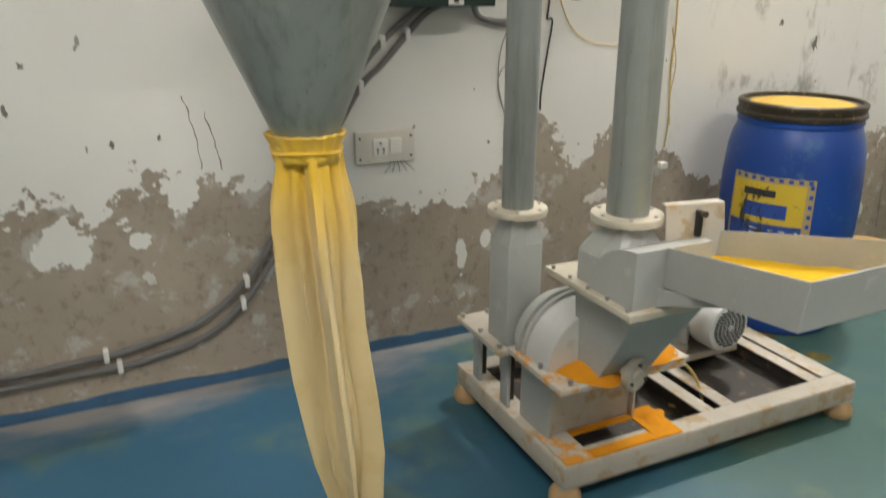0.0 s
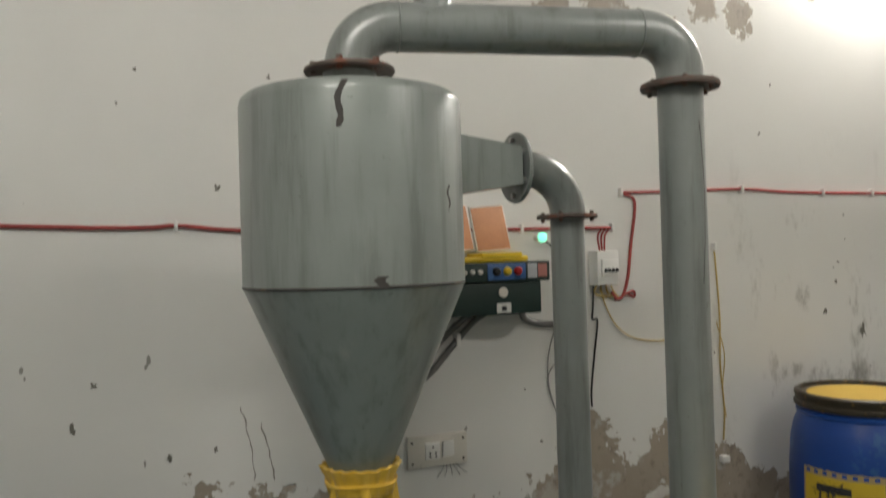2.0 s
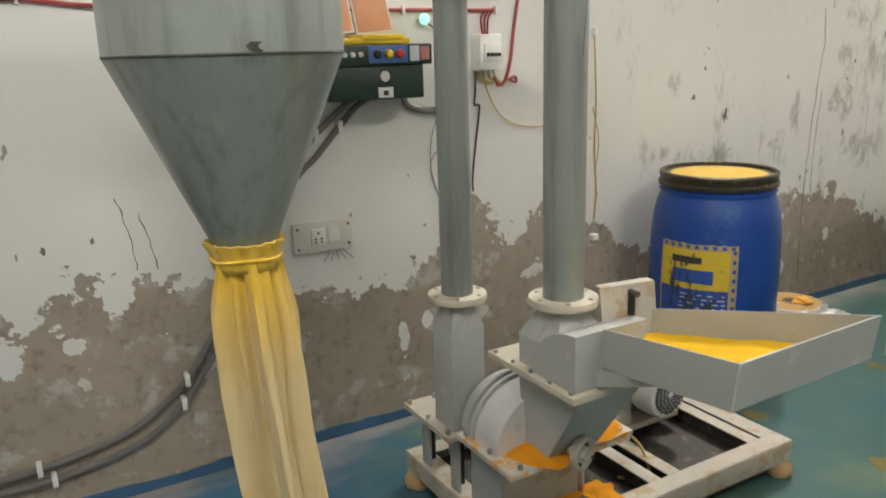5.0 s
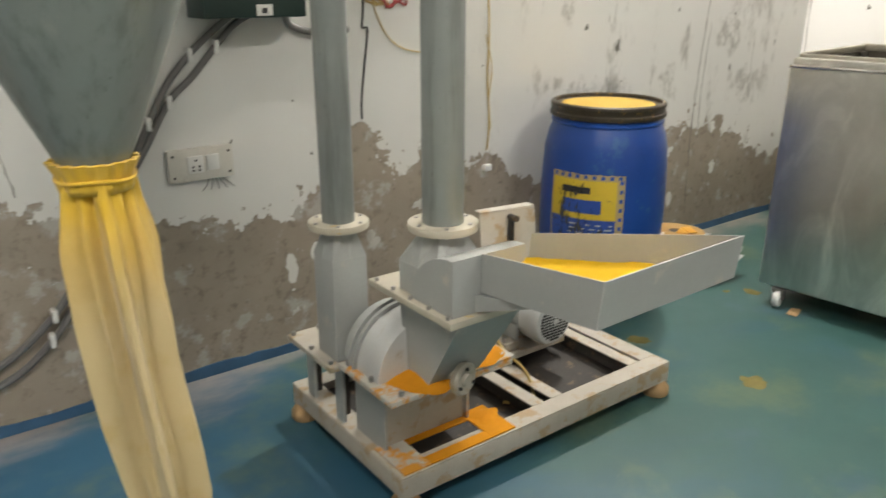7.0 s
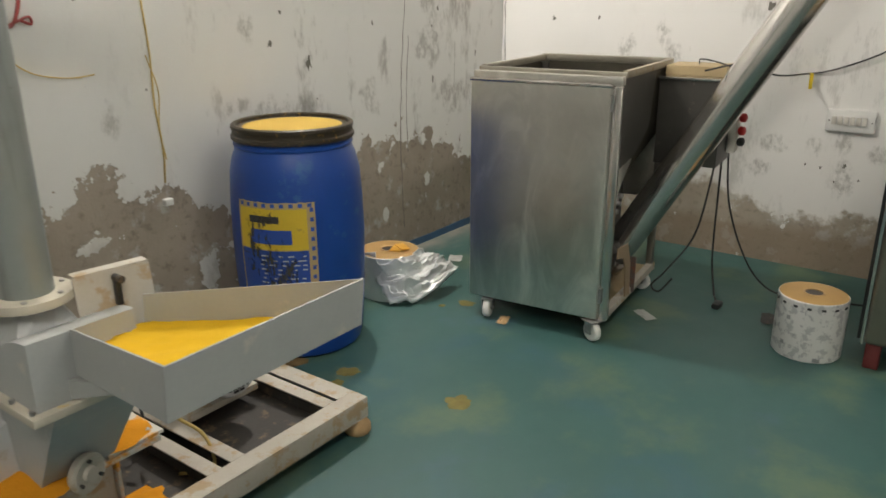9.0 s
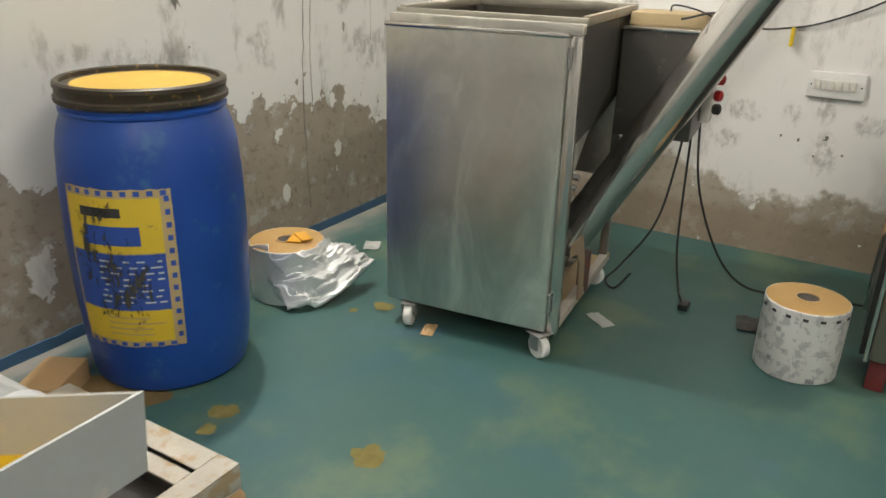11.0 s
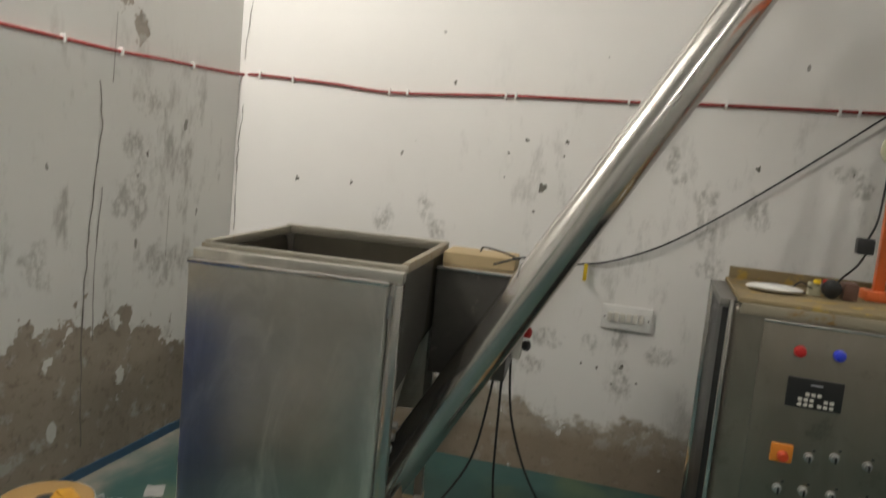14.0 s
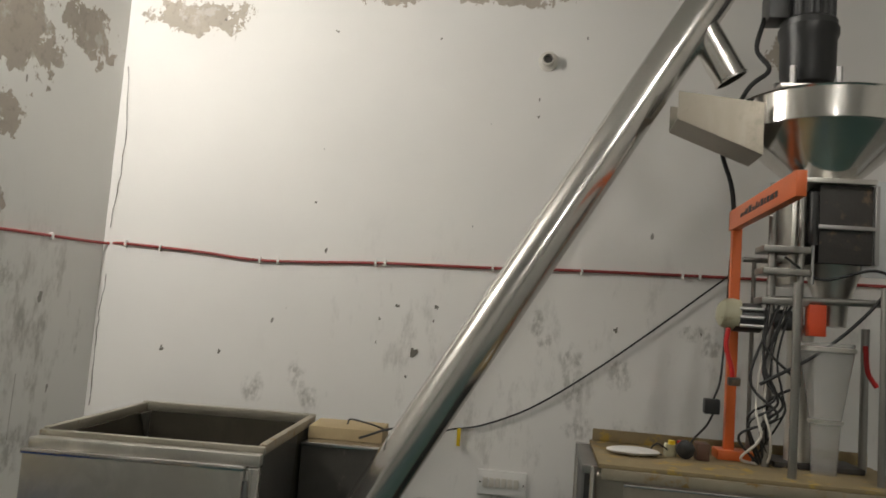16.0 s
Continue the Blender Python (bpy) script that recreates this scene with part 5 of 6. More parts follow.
def drum():
    t = thing("plastic_drum", "blue plastic drum with a torn yellow label, filled with yellow powder", "drum", (DX, DY, 0))
    prof = [(0.0, 0.0), (0.235, 0.0), (0.252, 0.012), (0.262, 0.05), (0.272, 0.14), (0.282, 0.3), (0.287, 0.48), (0.284, 0.66), (0.276, 0.78), (0.262, 0.845), (0.249, 0.875), (0.246, 0.887), (0.252, 0.893),
            (0.252, 0.901), (0.243, 0.908), (0.24, 0.965), (0.232, 0.965), (0.23, 0.92), (0.0, 0.92)]
    prof = [(r * 1.02, z * 1.035) for r, z in prof]
    part("body", lathe(B(), prof, (DX, DY, 0), seg=72), M_BLUE, t)
    part("clamp_ring", lathe(B(), [(r * 1.02, z * 1.035) for r, z in ((0.24, 0.915), (0.252, 0.915), (0.259, 0.921), (0.259, 0.934), (0.253, 0.94), (0.253, 0.957), (0.257, 0.963), (0.256, 0.975), (0.247, 0.981), (0.236, 0.978), (0.234, 0.965))], (DX, DY, 0), seg=72), M_BLACKRING, t, "blackened clamp ring")
    part("powder", lathe(B(), [(r * 1.02, z * 1.035) for r, z in ((0.2335, 0.962), (0.2, 0.966), (0.1, 0.972), (0, 0.974))], (DX, DY, 0), seg=48), M_POWDERLID, t, "level yellow powder")

    def radius(z):
        pts = [(p[1], p[0]) for p in prof[2:10]]
        for (za, ra), (zb, rb) in zip(pts, pts[1:]):
            if za <= z <= zb:
                return ra + (rb - ra) * (z - za) / (zb - za)
        return 0.28

    def patch(name, a0, a1, z0, z1, mt, lift, parent, ragged=0.0, label=""):
        bm = B()
        na, nz = max(2, int((a1 - a0) / 2.5)), max(2, int((z1 - z0) / 0.03))
        g = []
        for i in range(na + 1):
            col = []
            for j in range(nz + 1):
                a = a0 + (a1 - a0) * i / na
                z = z0 + (z1 - z0) * j / nz
                if ragged:
                    if i in (0, na):
                        a += ragged * 60 * noise.noise((z * 25, a, 1))
                    if j in (0, nz):
                        z += ragged * noise.noise((a * 0.4, z, 2))
                r = radius(z) + lift
                col.append(bm.verts.new((DX + r * math.cos(radians(a)), DY + r * math.sin(radians(a)), z)))
            g.append(col)
        for i in range(na):
            for j in range(nz):
                bm.faces.new((g[i][j], g[i + 1][j], g[i + 1][j + 1], g[i][j + 1]))
        return part(name, bm, mt, parent, label, sharp=80)

    A0, A1 = 171.0, 241.0
    lab = patch("label", A0, A1, 0.19, 0.722, M_LABELTAN, 0.0012, t, 0.006, "worn printed paper label")
    # blue dashes round the edge
    for k in range(9):
        a = A0 + 3 + k * 7.6
        patch("border_mark", a, a + 3.6, 0.702, 0.718, M_LABELBLUE, 0.002, lab)
    for k in range(12):
        z = 0.22 + k * 0.042
        patch("border_mark", A1 - 4.5, A1 - 1.5, z, z + 0.018, M_LABELBLUE, 0.002, lab)
    for k in range(8):
        patch("border_mark", A0 + 4 + k * 8, A0 + 8 + k * 8, 0.193, 0.206, M_LABELBLUE, 0.002, lab)
    b0, b1 = A0 + 2, A1 - 7
    patch("label_field", b0, b1, 0.52, 0.695, M_LABELYELLOW, 0.002, lab, 0.003, "yellow printed field")
    patch("label_field", b0, b1, 0.325, 0.516, M_LABELBLUE, 0.002, lab, 0.002, "blue printed field")
    patch("label_field", b0, b1, 0.212, 0.322, M_LABELYELLOW, 0.002, lab, 0.003, "yellow printed field")
    patch("title_block", A0 + 14, A1 - 20, 0.545, 0.607, M_LABELBLUE, 0.003, lab)
    patch("name_bar", A0 + 13, A1 - 30, 0.635, 0.665, M_INK, 0.003, lab, 0.003)
    random.seed(5)
    for k in range(8):
        z = 0.35 + k * 0.02
        a = A0 + 12 + random.uniform(0, 14)
        while a < b1 - 4:
            w = random.uniform(2, 7)
            patch("print_line", a, min(a + w, b1 - 2), z, z + 0.006, M_LABELWHITE, 0.003, lab)
            a += w + random.uniform(2, 9)
    for k in range(4):
        patch("print_line", A0 + 22, b1 - random.uniform(4, 14), 0.235 + k * 0.02, 0.24 + k * 0.02, M_LABELTAN, 0.003, lab)
    for a, z, w, h in ((189, 0.3, 16, 0.38), (205.5, 0.27, 9, 0.3), (215, 0.3, 9, 0.18), (181, 0.42, 7.5, 0.22)):
        patch("smudge", a, a + w, z, z + h, M_SMUDGE, 0.0036, lab, 0.02, "dark smear of grime")


M_SPILL = plain("trodden_powder", (0.18, 0.15, 0.05), 0.85, var=0.4, scale=22, bump=0.2, spec=0.2)
M_FILMBIT = plain("pale_film", (0.42, 0.42, 0.4), 0.35, var=0.15)
M_POWDERLID = plain("settled_yellow_powder", (0.46, 0.31, 0.075), 0.9, var=0.1, scale=9, bump=0.3, spec=0.1)


def grime_material():
    """Black grease that covers in smears and leaves gaps between them."""
    n = Nodes("black_grime")
    p = n.obj()
    streak = n.noise(n.scale(p, (1, 1, 0.35)), 34.0, 7, 0.68, 0.4)
    n.put(n.bsdf.inputs["Alpha"], n.step(streak, 0.49, 0.58))
    return n.done(n.mix(streak, (0.02, 0.02, 0.025), (0.07, 0.065, 0.05)), 0.6)


M_SMUDGE = grime_material()
drum()


# ---------------------------------------------------------------- rolls of film
def film_roll(name, at, r, h, side, label, group):
    t = thing(name, label, "film roll", at, group)
    part("film", lathe(B(), [(0.0, 0.0), (r - 0.004, 0.0), (r, 0.004), (r + 0.001, h * 0.5), (r, h - 0.004), (r - 0.003, h)], (0, 0, 0), seg=56,
         wave=lambda a, z: 1 + 0.006 * math.sin(5 * a + z * 9)), side, t, local=True)
    part("roll_end", lathe(B(), [(r - 0.004, h), (r - 0.01, h + 0.002), (0.05, h + 0.003), (0.046, h + 0.003), (0.044, h - 0.05), (0.0, h - 0.05)], (0, 0, 0), seg=56), M_CORE, t, "brown roll end", local=True)
    part("core", lathe(B(), [(0.046, h - 0.04), (0.046, h + 0.006), (0.038, h + 0.006), (0.038, h - 0.04)], (0, 0, 0), seg=32), M_CARD, t, local=True)
    part("core_hole", lathe(B(), [(0.0378, h + 0.002), (0.0, h + 0.001)], (0, 0, 0), seg=24), M_DARK, t, local=True)
    return t


roll = film_roll("film_roll", (4.15, 0.655, 0.0), 0.145, 0.275, M_FILM, "roll of printed white film standing on the floor", "film rolls")
for k in range(16):
    a = 2 * math.pi * k / 16 + 0.1
    part("register_mark", box(B(), (0.1452, -0.009, 0.245), (0.1475, 0.009, 0.255), 0, Matrix.Rotation(a, 4, "Z")), M_INK, roll, local=True)
roll2 = film_roll("film_roll", (3.6, 2.64, 0.0), 0.16, 0.24, M_FOIL, "silver foil roll with brown end beside the drum", "film rolls")
bm = B()
box(bm, (-0.05, -0.03, 0.246), (0.06, 0.03, 0.253), 0.002, Matrix.Rotation(0.4, 4, "Z"))
box(bm, (0.0, -0.06, 0.2535), (0.05, 0.04, 0.26), 0.002, Matrix.Rotation(-0.5, 4, "Z"))
bmesh.ops.transform(bm, matrix=Matrix.Translation((3.62, 2.6, 0.0)), verts=bm.verts)
tagged(part("food_packet", bm, plain("orange_packet", (0.6, 0.3, 0.03), 0.4, var=0.3, scale=25)), "crumpled orange packet lying on the foil roll", "packet")


def foil_sheet():
    """A loose end of film, crumpled on the floor."""
    bm = B()
    n = 30
    A, Bq, C, Dq = Vector((3.45, 2.72, 0.235)), Vector((3.43, 2.5, 0.012)), Vector((3.89, 2.39, 0.11)), Vector((3.74, 2.52, 0.23))
    g = []
    for i in range(n + 1):
        row = []
        for j in range(n + 1):
            s, q = i / n, j / n
            p = A.lerp(Dq, s).lerp(Bq.lerp(C, s), q)
            p += Vector((-0.11, -0.1, 0)) * math.sin(math.pi * s) * (1 - 0.35 * q) + Vector((0, 0, -0.05 * q * math.sin(math.pi * s)))
            k = 0.05 * noise.noise((s * 4, q * 4, 0)) + 0.03 * abs(noise.noise((s * 9, q * 9, 4)))
            p += Vector((0.3 * k, -0.7 * k, 0.9 * k + 0.03 * math.sin(math.pi * s) * q))
            p.z = max(p.z, 0.006)
            row.append(bm.verts.new(p))
        g.append(row)
    for i in range(n):
        for j in range(n):
            bm.faces.new((g[i][j], g[i + 1][j], g[i + 1][j + 1], g[i][j + 1]))
    ob = tagged(part("foil_sheet", bm, M_FOIL, sharp=20), "crumpled loose sheet of silver foil on the floor", "foil")
    mod = ob.modifiers.new("thick", "SOLIDIFY")
    mod.thickness = 0.001


foil_sheet()


# ---------------------------------------------------------------- stainless feed hopper on castors
def floor_hopper():
    t = thing("feed_hopper", "stainless steel floor hopper on white castors, open at the top", "hopper", (3.61, 2.122, 0))
    t.rotation_euler = (0, 0, radians(-90 + 5.7))
    W, Dp, H = 0.69, 0.84, 1.19

    def p(name, bm, mt, label="", parent=t, sharp=35):
        return part(name, bm, mt, parent, label, sharp, local=True)

    # local axes: x to the right along the front, y to the back, z up
    p("front_panel", box(B(), (-0.005, -0.005, 0.105), (W - 0.028, 0.03, 1.168), 0.014, seg=3), M_STEEL, "cloudy stainless front panel")
    p("front_lip", box(B(), (-0.008, -0.01, 1.157), (W - 0.025, 0.018, 1.174), 0.007), M_TUBE)
    p("front_rim", box(B(), (-0.008, 0.031, 1.165), (W + 0.008, 0.075, 1.2), 0.005), M_STEEL)
    p("front_edge", box(B(), (W - 0.026, 0.012, 0.1), (W + 0.012, 0.05, 1.164), 0.005), M_TUBE)
    for z in (0.19, 1.06):
        p("hinge", cyl(B(), (W - 0.022, 0.004, z), (W - 0.022, 0.004, z + 0.07), 0.008, seg=12), M_ZINC)
    p("side_panel", box(B(), (-0.004, 0.031, 0.11), (0.006, Dp, 1.165), 0.003), M_STEEL)
    p("back_panel", box(B(), (0.007, Dp - 0.012, 0.5), (W - 0.01, Dp, 1.165), 0.003), M_STEEL)
    # tub with sloping floor, rim round it
    bm = B()
    outer = [(0.01, 0.08), (W, 0.08), (W, Dp - 0.013), (0.01, Dp - 0.013)]
    inner = [(0.03, 0.1), (W - 0.02, 0.1), (W - 0.02, Dp - 0.033), (0.03, Dp - 0.033)]
    low = [(0.3, 0.3), (0.5, 0.3), (0.5, 0.55), (0.3, 0.55)]
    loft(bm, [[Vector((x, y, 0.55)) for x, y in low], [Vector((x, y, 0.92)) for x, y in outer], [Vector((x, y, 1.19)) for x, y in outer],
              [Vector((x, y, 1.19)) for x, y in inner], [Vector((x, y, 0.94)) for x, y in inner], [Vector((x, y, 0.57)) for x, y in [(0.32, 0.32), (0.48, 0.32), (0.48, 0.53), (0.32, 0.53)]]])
    p("tub", bm, M_TUBIN, "open grimy tub, its steel darkened for the shade inside")
    for lo, hi, zt in (((-0.005, 0.078), (W + 0.008, 0.1), 1.216), ((-0.005, Dp - 0.03), (W + 0.008, Dp + 0.004), 1.226), ((-0.005, 0.1005), (0.02, Dp - 0.0305), 1.222), ((W - 0.016, 0.1005), (W + 0.008, Dp - 0.0305), 1.222)):
        p("tub_rim", box(B(), (*lo, 1.19), (*hi, zt), 0.005), M_RIM if lo[0] > 0.5 else M_RIMSTEEL)
    p("tub_gusset", prism(B(), [(0.032, Dp - 0.035, 1.19), (0.032, Dp - 0.035, 1.05), (0.032, Dp - 0.13, 1.19)], (0, 0, 0), (0.006, 0, 0)), M_DARKSTEEL)
    p("tub_seam", cyl(B(), (0.036, Dp - 0.038, 0.95), (0.036, Dp - 0.038, 1.18), 0.006, seg=8), M_TUBE)
    # frame on the open side
    p("post", box(B(), (W - 0.035, Dp - 0.05, 0.1), (W, Dp - 0.013, 0.9), 0.004), M_DARKSTEEL)
    p("side_rail", box(B(), (W - 0.03, 0.052, 0.1), (W + 0.005, Dp, 0.14), 0.004), M_DUSTY)
    p("hanging_plate", prism(B(), [(W, 0.052, 1.188), (W, 0.56, 1.188), (W, 0.5, 0.93), (W, 0.3, 0.83), (W, 0.07, 0.8), (W, 0.052, 0.82)], (-0.004, 0, 0), (0.002, 0, 0)), M_PANELDARK, "grimy steel side plate, darkened for the shaded open side")
    p("gusset", prism(B(), [(W - 0.012, 0.06, 0.79), (W - 0.012, 0.3, 0.81), (W - 0.012, 0.06, 0.63)], (-0.004, 0, 0), (0.002, 0, 0)), M_STEEL)
    # Added dark sheet, standing for the shade in the open base.
    p("shade_panel", box(B(), (0.4, 0.06, 0.113), (0.41, Dp - 0.05, 0.76), 0.002), M_DARK)
    p("base_plate", box(B(), (0.01, 0.035, 0.1), (W - 0.032, Dp, 0.112), 0.002), M_CARDDUST)
    p("gear_motor", lathe(B(), [(0.05, 0), (0.085, 0.01), (0.09, 0.03), (0.09, 0.22), (0.07, 0.24), (0.03, 0.25)], (W - 0.2, 0.36, 0.115), (0.2, 0.1, 1), 32), M_DARK, "dark grimy gear motor")
    p("drive_pipe", tube(B(), smooth_path([(W - 0.1, 0.12, 0.62), (W - 0.08, 0.3, 0.72), (W - 0.1, 0.5, 0.95), (W - 0.12, 0.56, 1.1)], 6), 0.035, 16), M_DARK)
    # Another added dark sheet that deepens the shade behind.
    p("shade_web", box(B(), (W - 0.2, 0.55, 0.112), (W - 0.19, Dp - 0.05, 0.7), 0.002), M_DARK)
    for k, (y, z) in enumerate(((0.14, 0.63), (0.17, 0.66), (0.11, 0.6))):
        p("bolt", cyl(B(), (W - 0.03, y, z), (W + 0.002, y, z), 0.012, seg=6), M_ZINC)
    p("bracket", prism(B(), [(W + 0.02, 0.1, 0.43), (W + 0.02, 0.25, 0.415), (W + 0.02, 0.31, 0.3), (W + 0.02, 0.33, 0.13), (W + 0.02, 0.26, 0.14), (W + 0.02, 0.235, 0.3), (W + 0.02, 0.19, 0.36), (W + 0.02, 0.1, 0.38)], (-0.006, 0, 0), (0, 0, 0)), M_BENT, "bent brown strip at the conveyor foot")
    p("bracket", box(B(), (W - 0.03, 0.4, 0.115), (W + 0.02, 0.412, 0.3), 0.003), M_RUST)
    p("washer", lathe(B(), [(0.02, 0), (0.02, 0.006), (0, 0.006)], (W - 0.185, 0.66, 0.5), (1, -0.3, 0), 16), M_WHITEPL)
    # control box at the back corner, its top dusty, with a push-button case at its end
    X0, X1 = W + 0.012, W + 0.31
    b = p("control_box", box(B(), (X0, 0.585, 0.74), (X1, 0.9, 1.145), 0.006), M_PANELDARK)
    p("box_lid", box(B(), (X0 - 0.003, 0.575, 1.1452), (X1 + 0.006, 0.91, 1.158), 0.004), M_TUBE, parent=b)
    p("box_cap", box(B(), (X0 + 0.006, 0.66, 1.1584), (X1 - 0.01, 0.89, 1.205), 0.005), M_CARDDUST, "dusty tan top", parent=b)
    p("lid_lead", tube(B(), smooth_path([(X0 + 0.14, 0.75, 1.21), (X0 + 0.16, 0.7, 1.235), (X0 + 0.24, 0.68, 1.225), (X0 + 0.3, 0.72, 1.2)], 6), 0.0035, 8), M_BLACKWIRE, parent=b)
    s = p("switch_case", box(B(), (X1 + 0.001, 0.8, 0.78), (X1 + 0.04, 0.9, 1.0), 0.006), M_OLDWHITE, "white switch case with red buttons")
    for z, mt in ((0.95, M_RED), (0.885, M_RED), (0.83, M_BLACKPL)):
        p("button", lathe(B(), [(0.014, 0), (0.022, 0.01), (0.022, 0.028), (0.014, 0.034), (0, 0.035)], (X1 + 0.04, 0.86, z), (1, -0.25, 0), 20), mt, parent=s)
    for cx, cy, turned in ((0.095, 0.01, 12), (W - 0.045, 0.0, 60), (0.06, Dp - 0.08, 30), (W - 0.04, Dp - 0.08, 80)):
        ca, sa = math.cos(radians(turned)), math.sin(radians(turned))
        c = p("castor", lathe(B(), [(0.012, -0.016), (0.04, -0.018), (0.047, -0.012), (0.048, 0), (0.047, 0.012), (0.04, 0.018), (0.012, 0.016)], (cx, cy, 0.048), (ca, sa, 0), 32), M_WHITEPL, "white castor wheel")
        p("axle", cyl(B(), (cx - 0.03 * ca, cy - 0.03 * sa, 0.048), (cx + 0.03 * ca, cy + 0.03 * sa, 0.048), 0.008, seg=12), M_ZINC, parent=c)
        bm = B()
        turn = Matrix.Translation((cx, cy, 0)) @ Matrix.Rotation(radians(turned), 4, "Z")
        for s2 in (-0.026, 0.026):
            box(bm, (s2 - 0.002, -0.02, 0.04), (s2 + 0.002, 0.025, 0.095), 0.001, turn)
        box(bm, (-0.03, -0.03, 0.0955), (0.03, 0.045, 0.0995), 0.001, turn)
        p("fork", bm, M_ZINC, parent=c)


M_BENT = plain("dusty_brown_strip", (0.3, 0.22, 0.14), 0.7, var=0.25, scale=10, bump=0.15)
M_RIMSTEEL = plain("worn_rim_steel", (0.45, 0.42, 0.35), 0.35, 0.8, var=0.2, scale=10, bump=0.08, wear=(0.3, 0.2, 0.09), amount=0.34)
# Near-black tub steel: grime plus the shade of the hollow, put into its colour.
M_TUBIN = steel("shaded_tub_steel", (0.11, 0.098, 0.075), 0.55, cloudy=0.6)
M_RIM = plain("dusty_rim_steel", (0.36, 0.31, 0.23), 0.45, 0.5, var=0.25, scale=10, bump=0.1, wear=(0.3, 0.18, 0.06), amount=0.4)
M_CARDDUST = plain("dust_coated_lid", (0.38, 0.29, 0.16), 0.8, var=0.15, scale=9, bump=0.15)
# Grimy steel, coloured darker for the shade on the hopper's open side.
M_PANELDARK = plain("grimy_shaded_steel", (0.075, 0.07, 0.062), 0.42, 0.55, var=0.4, scale=6, bump=0.06, wear=(0.16, 0.145, 0.12), amount=0.36)
floor_hopper()


# ---------------------------------------------------------------- inclined screw conveyor
def auger():
    t = thing("screw_conveyor", "long polished steel screw conveyor tube, steeply inclined", "conveyor", (4.28, 1.79, 0.1))

    def at(z, k=0.0):
        return Vector((4.13 + 0.11 * z, 1.757 - 0.573 * z + k, z))

    d = (at(2) - at(1)).normalized()
    part("tube", cyl(B(), at(0.2), at(3.05), 0.082, seg=48), M_TUBE, t)
    part("end_cap", lathe(B(), [(0.082, -0.004), (0.092, 0), (0.092, 0.016), (0.05, 0.03), (0, 0.03)], at(3.05), d, 40), M_STEEL, t)
    part("lower_sleeve", lathe(B(), [(0.0825, -0.04), (0.086, -0.036), (0.086, 0.0), (0.0825, 0.004)], at(0.3), d, 40), M_PANELDARK, t)
    c = at(2.87)
    e = c + Vector((0.0, -0.1, -0.17)).normalized() * 0.27
    part("spout", lathe(B(), [(0.062, 0.05), (0.062, 0.265), (0.066, 0.27), (0.066, 0.276), (0.058, 0.276), (0.058, 0.1)], c, (e - c), 36), M_TUBE, t)
    part("clamp", lathe(B(), [(0.06, 0), (0.06, 0.03), (0, 0.035)], at(0.16), d, 28), M_DARK, t)


auger()
cable("power_cable", [(4.6, 1.27, 0.86), (4.6, 1.29, 0.6), (4.58, 1.34, 0.3), (4.5, 1.45, 0.1), (4.45, 1.5, 0.03), (4.4, 1.44, 0.02), (4.42, 1.38, 0.1)], 0.0052, M_BLACKWIRE, "black power cable hanging from the hopper to the floor")
cable("power_cable", [(4.61, 1.25, 0.86), (4.62, 1.25, 0.55), (4.61, 1.24, 0.2), (4.57, 1.2, 0.02), (4.5, 1.17, 0.01), (4.42, 1.14, 0.01)], 0.0052, M_BLACKWIRE, "black power cable with its plug on the floor")
cable("power_cable", [(4.62, 1.23, 0.86), (4.65, 1.2, 0.5), (4.7, 1.1, 0.2), (4.74, 0.98, 0.04), (4.76, 0.82, 0.01), (4.85, 0.5, 0.01), (4.9, 0.2, 0.01), (4.92, -0.2, 0.01)], 0.0052, M_BLACKWIRE, "long black power cable trailing over the floor")
bm = box(B(), (4.37, 1.11, 0.001), (4.44, 1.15, 0.03), 0.008)
tagged(part("plug", bm, M_BLACKPL), "black plug lying on the floor", "plug")
cable("loose_cable", [(4.2, 1.25, 1.2), (4.4, 1.16, 1.215), (4.8, 1.08, 1.14), (5.25, 1.05, 1.11), (5.285, 0.9, 1.14), (5.285, 0.667, 1.245), (5.285, 0.4, 1.43), (5.285, 0.1, 1.67), (5.28, -0.237, 1.955)], 0.0045, M_BLACKWIRE, "slack dark cable looped across the wall")
bm = box(B(), (5.27, 1.0, 1.03), (5.285, 1.018, 1.115), 0.003)
tagged(part("yellow_tag", bm, M_YELLOWPL), "small yellow tape tag on the cable", "tag")


